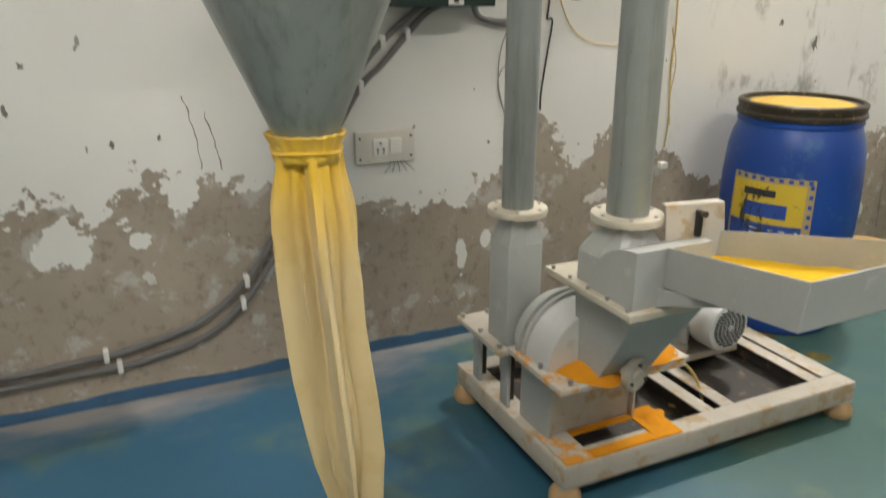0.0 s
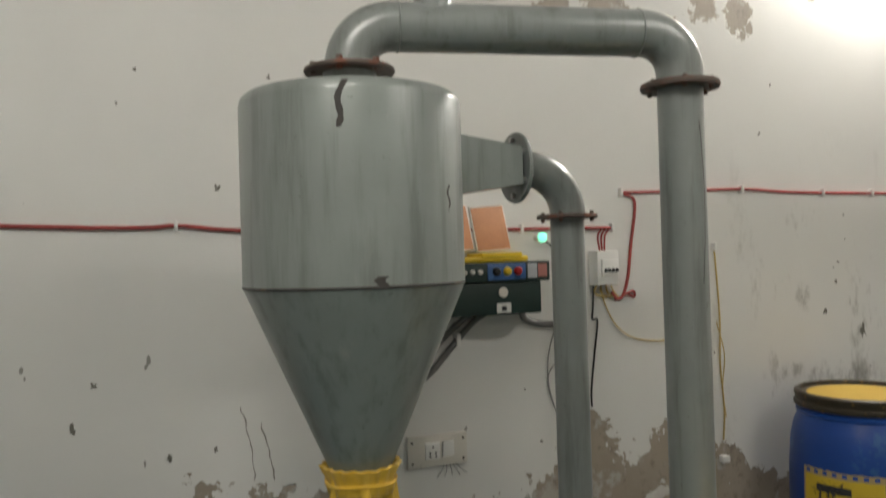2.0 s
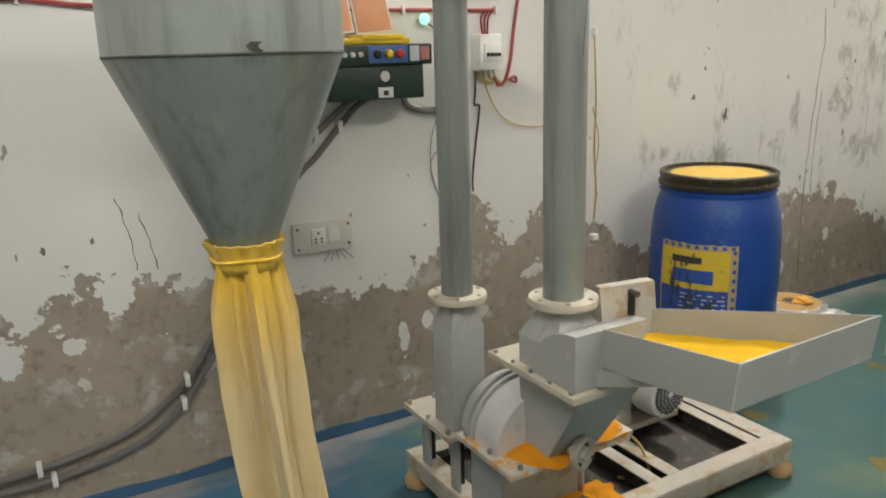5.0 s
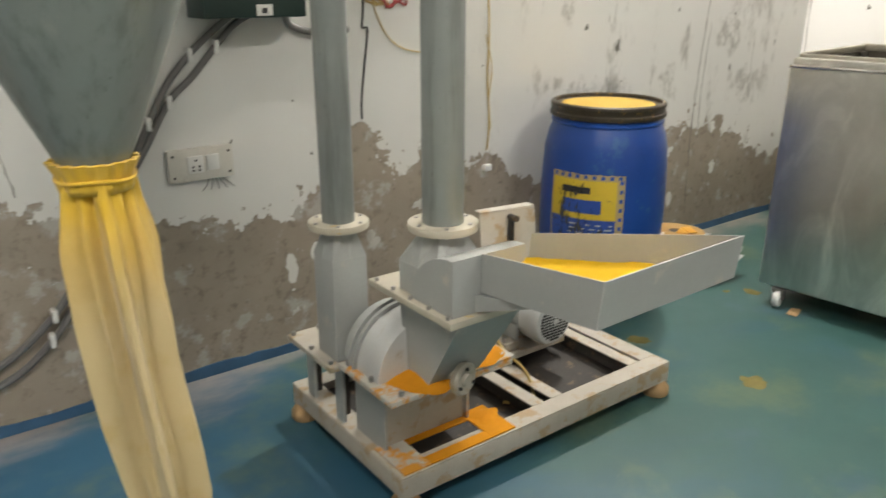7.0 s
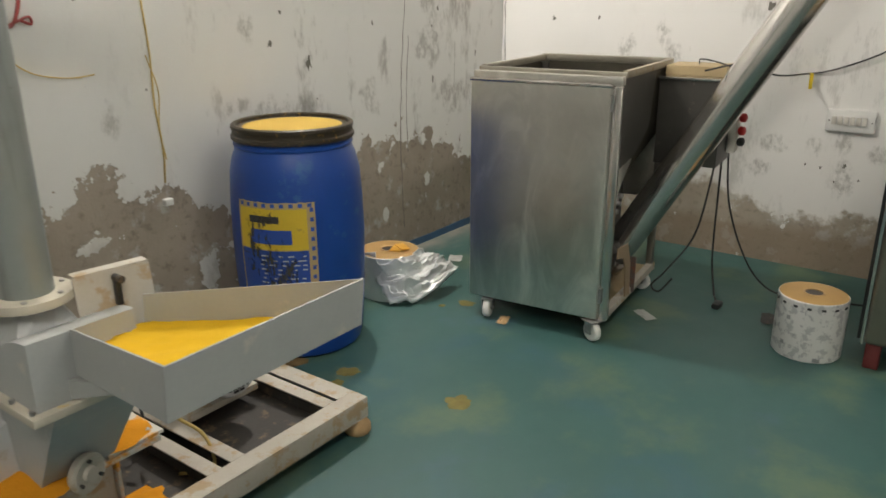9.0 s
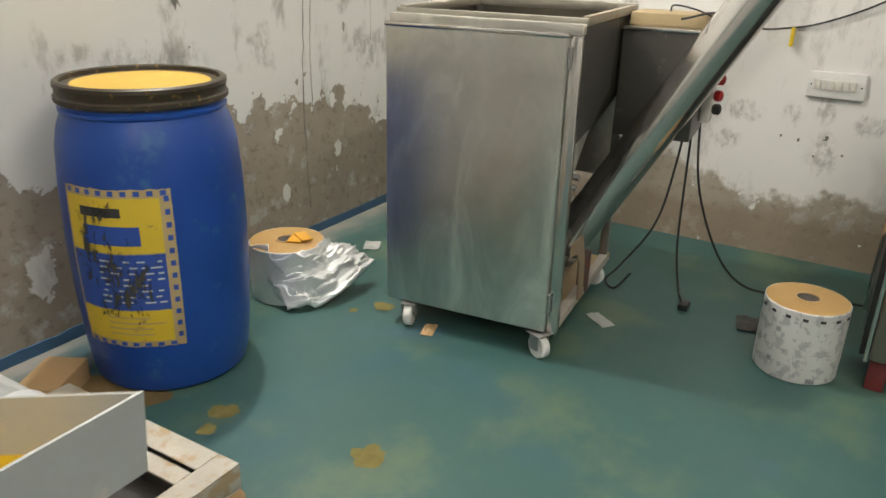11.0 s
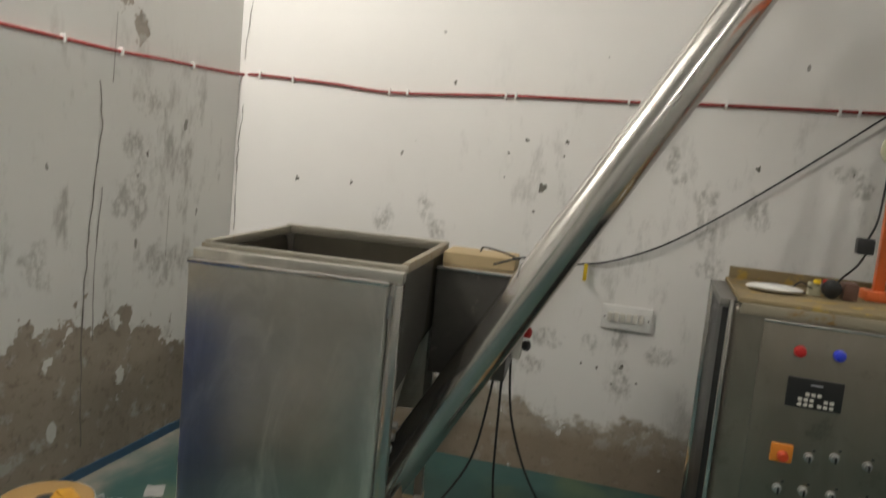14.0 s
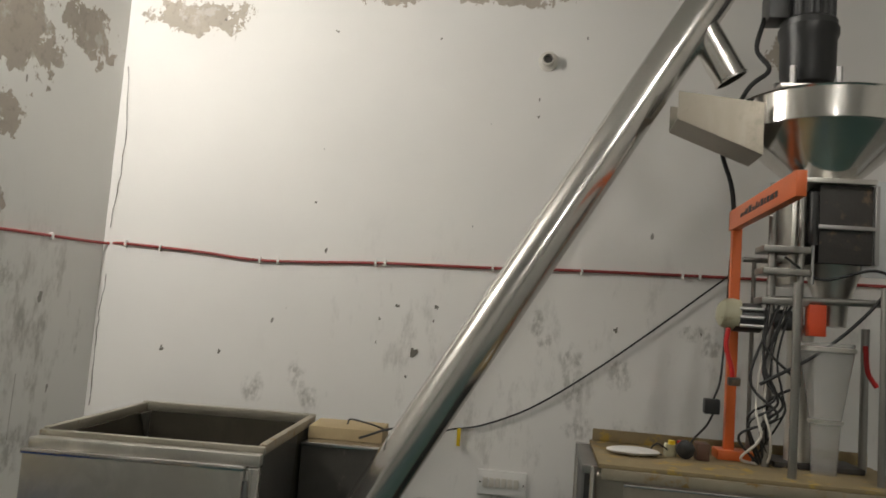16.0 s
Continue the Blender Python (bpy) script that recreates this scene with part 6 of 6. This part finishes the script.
# ---------------------------------------------------------------- packing machine
def packing_cabinet():
    t = thing("packing_cabinet", "stainless machine cabinet with control buttons and a dusty top", "cabinet", (4.35, -0.05, 0))
    xf, xb, yl, yr = 4.08, 4.62, 0.44, -0.6
    part("door", box(B(), (xf, yr, 0.12), (xf + 0.05, yl - 0.012, 1.19), 0.022, seg=4), M_PANEL, t, "smeared stainless front door")
    part("door_edge", box(B(), (xf + 0.012, yl - 0.011, 0.11), (xf + 0.045, yl + 0.004, 1.2), 0.006), M_TUBE, t)
    part("back_post", box(B(), (xb - 0.03, yl - 0.02, 0.1), (xb, yl + 0.034, 1.2), 0.004), M_TUBE, t)
    # Solid black fill, standing for the shade in the hollow cabinet.
    part("inside", box(B(), (xf + 0.0505, yr, 0.12), (xb - 0.031, yl + 0.02, 1.17), 0.002), M_BLACKPL, t, "black fill for the shaded hollow behind the open side")
    part("side_strut", box(B(), (xf + 0.05, yl - 0.03, 1.17), (xb, yl + 0.03, 1.198), 0.004), M_DARKSTEEL, t)
    part("top", box(B(), (xf - 0.006, yr, 1.2), (xb, yl - 0.02, 1.215), 0.004), M_TABLETOP, t, "top crusted with yellow dust")
    part("back_board", box(B(), (xb - 0.03, yr, 1.2155), (xb - 0.01, yl - 0.03, 1.26), 0.003), M_TABLETOP, t)
    part("top_edge", box(B(), (xf - 0.008, yr, 1.165), (xf + 0.0, yl - 0.03, 1.2), 0.003), M_RIM, t)
    for yy in (yl - 0.05, yr + 0.1):
        part("foot", box(B(), (xf + 0.03, yy - 0.03, 0), (xf + 0.09, yy + 0.03, 0.118), 0.004), M_REDFOOT, t, "dark red foot")
        part("foot", box(B(), (xb - 0.09, yy - 0.03, 0), (xb - 0.03, yy + 0.03, 0.118), 0.004), M_REDFOOT, t, "dark red foot")
    panel = part("control_panel", box(B(), (xf - 0.004, -0.5, 0.3), (xf + 0.001, 0.335, 1.152), 0.0015), M_PANEL, t)
    part("panel_lip", box(B(), (xf - 0.01, -0.5, 1.15), (xf - 0.003, 0.338, 1.158), 0.002), M_TUBE, t)
    xp = xf - 0.004
    for y, z, mt in ((0.219, 1.07, M_RED), (0.106, 1.074, M_BLUEBTN)):
        part("push_button", lathe(B(), [(0.019, 0), (0.019, 0.008), (0.016, 0.02), (0.008, 0.024), (0, 0.024)], (xp, y, z), (-1, 0, 0), 24), mt, panel)
    disp = part("display", box(B(), (xp - 0.008, 0.078, 0.892), (xp + 0.001, 0.242, 0.988), 0.003), M_BLACKPL, panel, "black digital display")
    for row, cols in ((0.938, (0.18, 0.163, 0.146)), (0.92, (0.2, 0.183, 0.166, 0.125, 0.108)), (0.904, (0.2, 0.183, 0.166, 0.142, 0.125, 0.108))):
        for y in cols:
            part("key", box(B(), (xp - 0.011, y - 0.006, row - 0.005), (xp - 0.0075, y + 0.006, row + 0.005), 0.001), M_OLDWHITE, disp)
    part("display_text", box(B(), (xp - 0.0095, 0.14, 0.968), (xp - 0.0075, 0.175, 0.971)), M_LABELWHITE, disp)
    sw = part("isolator", box(B(), (xp - 0.012, 0.196, 0.706), (xp + 0.001, 0.262, 0.765), 0.003), M_ORANGESW, panel, "orange isolator plate")
    part("isolator_knob", lathe(B(), [(0.017, 0), (0.017, 0.02), (0.012, 0.026), (0, 0.027)], (xp - 0.012, 0.226, 0.73), (-1, 0, 0), 20), M_REDOR, sw)
    for y, z in ((0.149, 0.735), (0.075, 0.748), (0.226, 0.617), (0.15, 0.623), (0.068, 0.625), (0.142, 0.553), (-0.02, 0.74), (-0.02, 0.62)):
        k = part("selector", lathe(B(), [(0.015, 0), (0.015, 0.006), (0.011, 0.008), (0.011, 0.02), (0.004, 0.022), (0, 0.022)], (xp, y, z), (-1, 0, 0), 20), M_ZINC, panel)
        part("grip", box(B(), (xp - 0.03, y - 0.003, z - 0.01), (xp - 0.021, y + 0.003, z + 0.01), 0.001), M_BLACKPL, k)
        part("caption", box(B(), (xp - 0.0015, y - 0.018, z + 0.02), (xp + 0.0, y - 0.01, z + 0.026)), M_INK, panel)
    for y in (0.219, 0.061):
        c = part("temperature_controller", box(B(), (xp - 0.012, y - 0.038, 0.43), (xp + 0.001, y + 0.038, 0.502), 0.003), M_OLDWHITE, panel, "white temperature controller")
        part("readout", box(B(), (xp - 0.0145, y - 0.03, 0.468), (xp - 0.0115, y + 0.03, 0.49), 0.001), M_BLACKPL, c)
        part("dial", lathe(B(), [(0.007, 0), (0.006, 0.004), (0, 0.005)], (xp - 0.012, y + 0.02, 0.448), (-1, 0, 0), 14), M_BLACKPL, c)


M_TABLETOP = plain("dust_crusted_top", (0.25, 0.19, 0.1), 0.75, var=0.3, scale=9, bump=0.25, wear=(0.38, 0.25, 0.05), amount=0.42)
M_REDFOOT = plain("dark_red_paint", (0.14, 0.02, 0.02), 0.5, var=0.2)
M_ORANGESW = plain("orange_plate", (0.7, 0.25, 0.03), 0.45, var=0.08)
M_REDOR = plain("red_orange_knob", (0.6, 0.07, 0.02), 0.4, var=0.08)
packing_cabinet()

TX = 4.45
t = thing("plastic_pouch", "flat white plastic pouch lying on the machine top", "pouch", (4.3, 0.28, 1.216))
bm = B()
bmesh.ops.create_uvsphere(bm, u_segments=24, v_segments=12, radius=1, matrix=Matrix.LocRotScale((4.32, 0.285, 1.23), Euler((0, 0, 0.1)), (0.06, 0.095, 0.014)))
part("pouch", bm, M_WHITEPL, t)


def sensor_unit():
    t = thing("sensor_unit", "small brown sensor unit with wires on the machine top", "sensor", (4.35, 0.08, 1.216))
    part("block", box(B(), (4.33, 0.02, 1.216), (4.4, 0.065, 1.275), 0.004), plain("brown_bakelite", (0.12, 0.06, 0.04), 0.5), t)
    part("coil", lathe(B(), [(0.028, 0), (0.032, 0.01), (0.032, 0.03), (0.02, 0.036), (0, 0.037)], (4.35, 0.105, 1.25), (-1, 0, 0), 24), M_BLACKPL, t)
    part("bracket", box(B(), (4.35, 0.13, 1.216), (4.39, 0.17, 1.26), 0.003), M_CREAM, t)
    part("cap", cyl(B(), (4.34, 0.15, 1.262), (4.34, 0.15, 1.276), 0.012), M_YELLOWPL, t)
    part("cap", cyl(B(), (4.34, 0.12, 1.266), (4.34, 0.12, 1.278), 0.012), M_RED, t)
    part("lead", tube(B(), smooth_path([(4.35, 0.16, 1.24), (4.34, 0.2, 1.26), (4.34, 0.22, 1.235), (4.35, 0.18, 1.22)], 5), 0.003, 6), M_BLACKWIRE, t)


sensor_unit()


def filler():
    """Cup filler: bowl hopper with a motor on top, its frame, forming tube and drive."""
    t = thing("filling_machine", "packing machine head with steel bowl, orange arm and clear tube", "packing machine", (TX, -0.3, 1.215))
    by = -0.365
    bowl = part("bowl", lathe(B(), [(0.112, 2.24), (0.116, 2.25), (0.297, 2.415), (0.303, 2.42), (0.303, 2.53), (0.308, 2.536), (0.3, 2.54), (0.296, 2.53), (0.294, 2.43), (0.11, 2.262)], (TX, by, 0), seg=72), M_TUBE, t, "polished conical bowl")
    part("bowl_seam", lathe(B(), [(0.302, 2.416), (0.3065, 2.42), (0.302, 2.424)], (TX, by, 0), seg=72), M_TUBE, bowl)
    # in-feed chute on the bowl
    M1, M2 = Vector((TX - 0.2, -0.1, 2.3)), Vector((TX - 0.16, 0.19, 2.43))
    w, h = Vector((0.2, 0, 0)), Vector((0, 0.0, 0.105))
    part("chute_floor", loft(B(), [[M1, M1 + w, M1 + w + h * 0.03, M1 + h * 0.03], [M2, M2 + w, M2 + w + h * 0.03, M2 + h * 0.03]]), M_PANEL, bowl)
    part("chute_side", loft(B(), [[M1, M1 + w * 0.015, M1 + w * 0.015 + h * 1.8, M1 + h * 1.8], [M2, M2 + w * 0.015, M2 + w * 0.015 + h, M2 + h]]), M_PANEL, bowl)
    part("chute_side", loft(B(), [[M1 + w * 0.985, M1 + w, M1 + w + h * 1.8, M1 + w * 0.985 + h * 1.8], [M2 + w * 0.985, M2 + w, M2 + w + h, M2 + w * 0.985 + h]]), M_PANEL, bowl)
    # drive on top
    my = -0.3
    part("motor_mount", box(B(), (TX - 0.13, my - 0.15, 2.57), (TX + 0.13, my + 0.13, 2.588), 0.003), M_STEEL, t)
    for sx in (-0.1, 0.1):
        for sy in (-0.08, 0.08):
            part("standoff", cyl(B(), (TX + sx, my + sy, 2.588), (TX + sx, my + sy, 2.66), 0.012, seg=12), M_ZINC, t)
    for s in (-1, 1):
        part("cross_strap", box(B(), (TX - 0.02, by + s * 0.3 - (0.18 if s > 0 else 0), 2.545), (TX + 0.02, by + s * 0.3 + (0 if s > 0 else 0.18), 2.57), 0.003), M_STEEL, t)
    part("gearbox", lathe(B(), [(0.06, 2.6), (0.09, 2.62), (0.098, 2.66), (0.1, 2.79), (0.108, 2.81), (0.108, 2.835), (0.09, 2.84)], (TX, my, 0), seg=40), M_BLACKPL, t, "black gearbox")
    part("motor", lathe(B(), [(0.1, 2.84), (0.104, 2.86), (0.09, 2.87), (0.09, 3.08), (0.1, 3.09), (0.1, 3.14), (0.08, 3.16), (0, 3.162)], (TX, my, 0), seg=80, wave=lambda a, z: 1.05 if math.sin(20 * a) > 0 and z > 2.865 else 0.98), M_SLATE, t, "finned grey motor")
    part("terminal_box", box(B(), (TX - 0.06, my + 0.09, 2.86), (TX + 0.05, my + 0.16, 2.97), 0.006), M_SLATE, t)
    part("motor_cable", tube(B(), smooth_path([(TX, my + 0.16, 2.88), (TX - 0.02, my + 0.19, 2.75), (TX - 0.05, my + 0.15, 2.66), (TX - 0.1, -0.06, 2.56), (TX + 0.08, -0.02, 2.4), (TX + 0.05, -0.06, 2.2), (TX + 0.05, -0.08, 1.9)], 6), 0.009, 8), M_BLACKWIRE, t)
    # neck and dark chamber
    part("neck_plate", box(B(), (TX - 0.15, -0.5, 2.222), (TX + 0.15, -0.24, 2.24), 0.003), M_STEEL, t)
    part("cup_chamber", box(B(), (TX - 0.12, -0.5, 1.94), (TX + 0.12, -0.32, 2.2215), 0.004), M_DARK, t, "dark metering chamber")
    part("chamber_frame", box(B(), (TX - 0.135, -0.51, 2.06), (TX - 0.121, -0.31, 2.075), 0.002), M_ZINC, t)
    part("chamber_frame", box(B(), (TX - 0.135, -0.515, 1.94), (TX - 0.121, -0.5, 2.22), 0.002), M_ZINC, t)
    part("drop_funnel", lathe(B(), [(0.05, 1.72), (0.055, 1.8), (0.1, 1.94)], (TX, -0.41, 0), seg=36), M_STEEL, t)
    part("film_shield", box(B(), (TX - 0.1, -0.82, 1.9), (TX - 0.09, -0.47, 2.245), 0.003), M_SHELL, t, "pale sheet metal shield")
    # posts
    for y, x, z0, z1, r in ((-0.17, TX - 0.1, 1.215, 2.222, 0.014), (-0.225, TX + 0.1, 1.215, 2.222, 0.016), (-0.262, TX - 0.12, 1.5, 2.222, 0.012), (-0.52, TX - 0.02, 1.1, 1.72, 0.014), (-0.14, TX + 0.02, 1.215, 1.95, 0.008),
                           (-0.2, TX - 0.3, 0.95, 1.85, 0.014), (-0.47, TX - 0.3, 0.95, 1.85, 0.012)):
        part("post", cyl(B(), (x, y, z0), (x, y, z1), r, seg=16), M_DARKSTEEL, t)
    part("side_plate", box(B(), (TX - 0.09, -0.285, 1.86), (TX + 0.1, -0.235, 2.22), 0.004), M_STEEL, t)
    part("cylinder", cyl(B(), (TX - 0.13, -0.298, 2.0), (TX - 0.13, -0.298, 2.19), 0.016, seg=16), M_BLACKPL, t)
    part("cylinder_rod", cyl(B(), (TX - 0.13, -0.298, 1.86), (TX - 0.13, -0.298, 2.0), 0.006, seg=10), M_ZINC, t)
    for z in (1.98, 1.9, 1.795):
        part("clamp", box(B(), (TX - 0.14, -0.29, z - 0.012), (TX - 0.02, -0.13, z + 0.012), 0.004), M_DARKSTEEL, t)
    # orange arm that reaches out over the operator side
    part("arm_post", box(B(), (TX - 0.017, -0.085, 1.215), (TX + 0.017, -0.05, 2.13), 0.004), M_ORANGE, t, "orange enamelled post")
    part("arm_foot", box(B(), (TX - 0.05, -0.15, 1.2155), (TX + 0.05, -0.02, 1.25), 0.004), M_ORANGE, t)
    arm = part("arm", box(B(), (3.69, -0.075, 2.055), (TX + 0.03, -0.045, 2.13), 0.004), M_ORANGE, t, "orange enamelled arm")
    random.seed(11)
    x = 3.86
    while x < 4.3:
        w_ = random.uniform(0.012, 0.04)
        part("lettering_bar", box(B(), (x, -0.0455, 2.082), (x + w_, -0.0435, 2.082 + random.uniform(0.012, 0.024))), M_INK, arm)
        x += w_ + 0.012
    # drive motor on the side
    dm = part("side_motor", lathe(B(), [(0.02, -0.03), (0.045, -0.035), (0.052, -0.05), (0.052, -0.14), (0.04, -0.15), (0.036, -0.24), (0.03, -0.28)], (TX - 0.08, 0, 1.73), (0, 1, 0), 36), M_SLATE, t)
    part("motor_cap", lathe(B(), [(0.056, -0.065), (0.058, -0.04), (0.05, -0.01), (0.03, 0.006), (0, 0.01)], (TX - 0.08, 0.0, 1.745), (0, 1, 0.15), 32), M_CREAM, dm, "cream motor cap")
    for z in (1.70, 1.73, 1.76):
        part("fin", cyl(B(), (TX - 0.135, -0.06, z), (TX - 0.135, -0.14, z), 0.006, seg=8), M_ZINC, dm)
    part("red_block", box(B(), (TX - 0.16, -0.34, 1.68), (TX - 0.1, -0.285, 1.79), 0.004), M_REDOR, t, "red-orange guide block")
    part("cross_rod", cyl(B(), (TX - 0.12, -0.16, 1.8), (TX - 0.12, -0.8, 1.815), 0.013, seg=16), M_DARKSTEEL, t)
    part("cross_rod", cyl(B(), (TX + 0.02, -0.1, 1.95), (TX + 0.02, -0.24, 1.95), 0.01, seg=16), M_DARKSTEEL, t)
    part("film_wheel", lathe(B(), [(0.02, -0.015), (0.11, -0.015), (0.115, 0), (0.11, 0.015), (0.02, 0.015)], (TX - 0.15, -0.58, 1.8), (0.35, 1, 0), 40), M_BLACKPL, t, "black film wheel")
    part("film_wheel", lathe(B(), [(0.02, -0.02), (0.06, -0.02), (0.065, 0), (0.06, 0.02), (0.02, 0.02)], (TX - 0.15, -0.56, 1.66), (0.35, 1, 0), 32), M_BLACKPL, t)
    part("red_strap", tube(B(), smooth_path([(TX - 0.1, -0.03, 1.69), (TX - 0.1, -0.025, 1.62), (TX - 0.1, -0.045, 1.55), (TX - 0.1, -0.05, 1.51)], 5), 0.009, 8), M_RED, t)
    part("red_strap", tube(B(), smooth_path([(TX - 0.1, -0.49, 1.66), (TX - 0.1, -0.5, 1.57), (TX - 0.1, -0.53, 1.52)], 5), 0.009, 8), M_RED, t)
    part("strap_end", box(B(), (TX - 0.12, -0.075, 1.485), (TX - 0.08, -0.035, 1.515), 0.006), M_DARK, t)
    # clear forming tube, tapered, in a ring
    part("forming_tube", lathe(B(), [(0.088, 1.66), (0.086, 1.62), (0.05, 1.39), (0.034, 1.1), (0.031, 1.1), (0.047, 1.39), (0.083, 1.62), (0.085, 1.66)], (TX - 0.14, -0.35, 0), seg=48, close=True), M_CLEAR, t, "clear tapered plastic forming tube")
    part("tube_ring", lathe(B(), [(0.087, 1.63), (0.094, 1.632), (0.094, 1.644), (0.088, 1.646)], (TX - 0.14, -0.35, 0), seg=40), M_STEEL, t)
    part("tube_ring", lathe(B(), [(0.051, 1.385), (0.057, 1.386), (0.057, 1.396), (0.052, 1.398)], (TX - 0.14, -0.352, 0), seg=40), M_STEEL, t)
    part("filling_pipe", cyl(B(), (TX - 0.02, -0.3, 1.23), (TX - 0.02, -0.3, 1.72), 0.045, seg=28), M_STEEL, t)
    part("pipe_base", box(B(), (TX - 0.1, -0.5, 1.2155), (TX + 0.08, -0.2, 1.235), 0.003), M_DARK, t)
    # tangle of wires
    random.seed(3)
    for k in range(9):
        yy, zz = -0.13 + random.uniform(-0.06, 0.04), random.uniform(1.4, 1.65)
        pts = [(TX - 0.12, -0.2 + random.uniform(-0.05, 0.05), 1.78), (TX - 0.14, yy, zz), (TX - 0.16, yy - 0.06 + random.uniform(-0.05, 0.05), zz - 0.12), (TX - 0.13, yy + random.uniform(-0.03, 0.05), zz - 0.2), (TX - 0.1, -0.15 + random.uniform(-0.05, 0.05), 1.22)]
        part("wire", tube(B(), smooth_path(pts, 7), random.choice((0.003, 0.004, 0.005)), 6), M_BLACKWIRE if k < 7 else M_OLDWHITE, t)
    part("wire", tube(B(), smooth_path([(TX - 0.15, -0.13, 1.5), (TX - 0.2, -0.3, 1.62), (TX - 0.2, -0.45, 1.76), (TX - 0.18, -0.6, 1.95)], 7), 0.006, 8), M_BLACKWIRE, t)
    part("wire", tube(B(), smooth_path([(TX - 0.15, -0.2, 1.95), (TX - 0.12, -0.33, 1.88), (TX - 0.15, -0.5, 1.92), (TX - 0.12, -0.62, 1.86)], 7), 0.005, 8), M_BLACKWIRE, t)


filler()
t = thing("adapter", "black plug adapter hanging on its cable by the machine", "adapter", (TX - 0.05, 0.0, 1.41))
part("case", box(B(), (TX - 0.07, -0.02, 1.375), (TX - 0.03, 0.035, 1.43), 0.006), M_BLACKPL, t)
part("lead", tube(B(), smooth_path([(TX - 0.05, 0.0, 1.376), (TX - 0.04, 0.02, 1.33), (TX, 0.05, 1.28), (TX, 0.07, 1.25)], 5), 0.004, 8), M_BLACKWIRE, t)
part("lead", tube(B(), smooth_path([(TX - 0.05, 0.0, 1.43), (TX - 0.05, -0.02, 1.5), (TX, -0.04, 1.66), (TX + 0.05, -0.06, 1.95)], 5), 0.004, 8), M_BLACKWIRE, t)


# ---------------------------------------------------------------- spilt powder and scraps on the floor
def spill(x, y, r, seed, material, label):
    bm = B()
    lathe(bm, [(r, 0.0006), (r * 0.7, 0.003), (r * 0.3, 0.005), (0, 0.006)], (x, y, 0), seg=36,
          wave=lambda a, h: 1 + 0.45 * noise.noise((math.cos(a) * 1.5, math.sin(a) * 1.5, seed)) + 0.25 * noise.noise((math.cos(a) * 5, math.sin(a) * 5, seed)))
    tagged(part("powder_spill", bm, material), label, "powder", "powder on the floor")


for k, (x, y, r) in enumerate(((3.705, 2.205, 0.04), (2.85, 1.66, 0.05), (2.772, 2.185, 0.045), (2.68, 2.16, 0.03), (3.6, 2.29, 0.018))):
    spill(x, y, r, k * 2.3, M_SPILL, "thin smear of yellow spice powder on the floor")


M_TRODDEN = plain("brown_trodden_powder", (0.17, 0.115, 0.05), 0.85, var=0.35, scale=14, bump=0.2, spec=0.2)
spill(2.6, 2.55, 0.17, 4.4, M_TRODDEN, "brown trodden spice powder beside the drum foot")


def scrap(x, y, a, w, h, material, label, name="film_scrap"):
    bm = B()
    n = 6
    g = [[bm.verts.new((w * (i / n - 0.5), h * (j / n - 0.5), 0.004 + 0.012 * abs(noise.noise((i * 0.7 + x, j * 0.7 + y, 1))))) for j in range(n + 1)] for i in range(n + 1)]
    for i in range(n):
        for j in range(n):
            bm.faces.new((g[i][j], g[i + 1][j], g[i + 1][j + 1], g[i][j + 1]))
    bmesh.ops.transform(bm, matrix=Matrix.Translation((x, y, 0)) @ Matrix.Rotation(a, 4, "Z"), verts=bm.verts)
    tagged(part(name, bm, material, sharp=25), label, "scrap", "scraps on the floor")


scrap(4.235, 2.655, 0.5, 0.11, 0.08, M_FILMBIT, "scrap of clear film on the floor")
scrap(4.09, 1.39, 0.9, 0.13, 0.06, M_FILMBIT, "torn scrap of pale film beside the hopper")
scrap(3.62, 1.93, 0.3, 0.1, 0.05, M_CARD, "brown paper scrap under the hopper")
scrap(4.4, 0.86, 0.2, 0.14, 0.1, M_DARK, "crumpled dark wrapper beside the film roll")
scrap(1.12, 1.78, 1.0, 0.07, 0.03, M_FILMBIT, "small pale scrap beside the mill base")
t = thing("cardboard_flap", "folded brown card lying behind the drum", "card", (2.55, 2.72, 0))
part("flap", box(B(), (2.45, 2.66, 0.0), (2.66, 2.8, 0.08), 0.004, Matrix.Translation((2.55, 2.72, 0)) @ Matrix.Rotation(0.5, 4, "Z") @ Matrix.Translation((-2.55, -2.72, 0))), M_CARD, t)
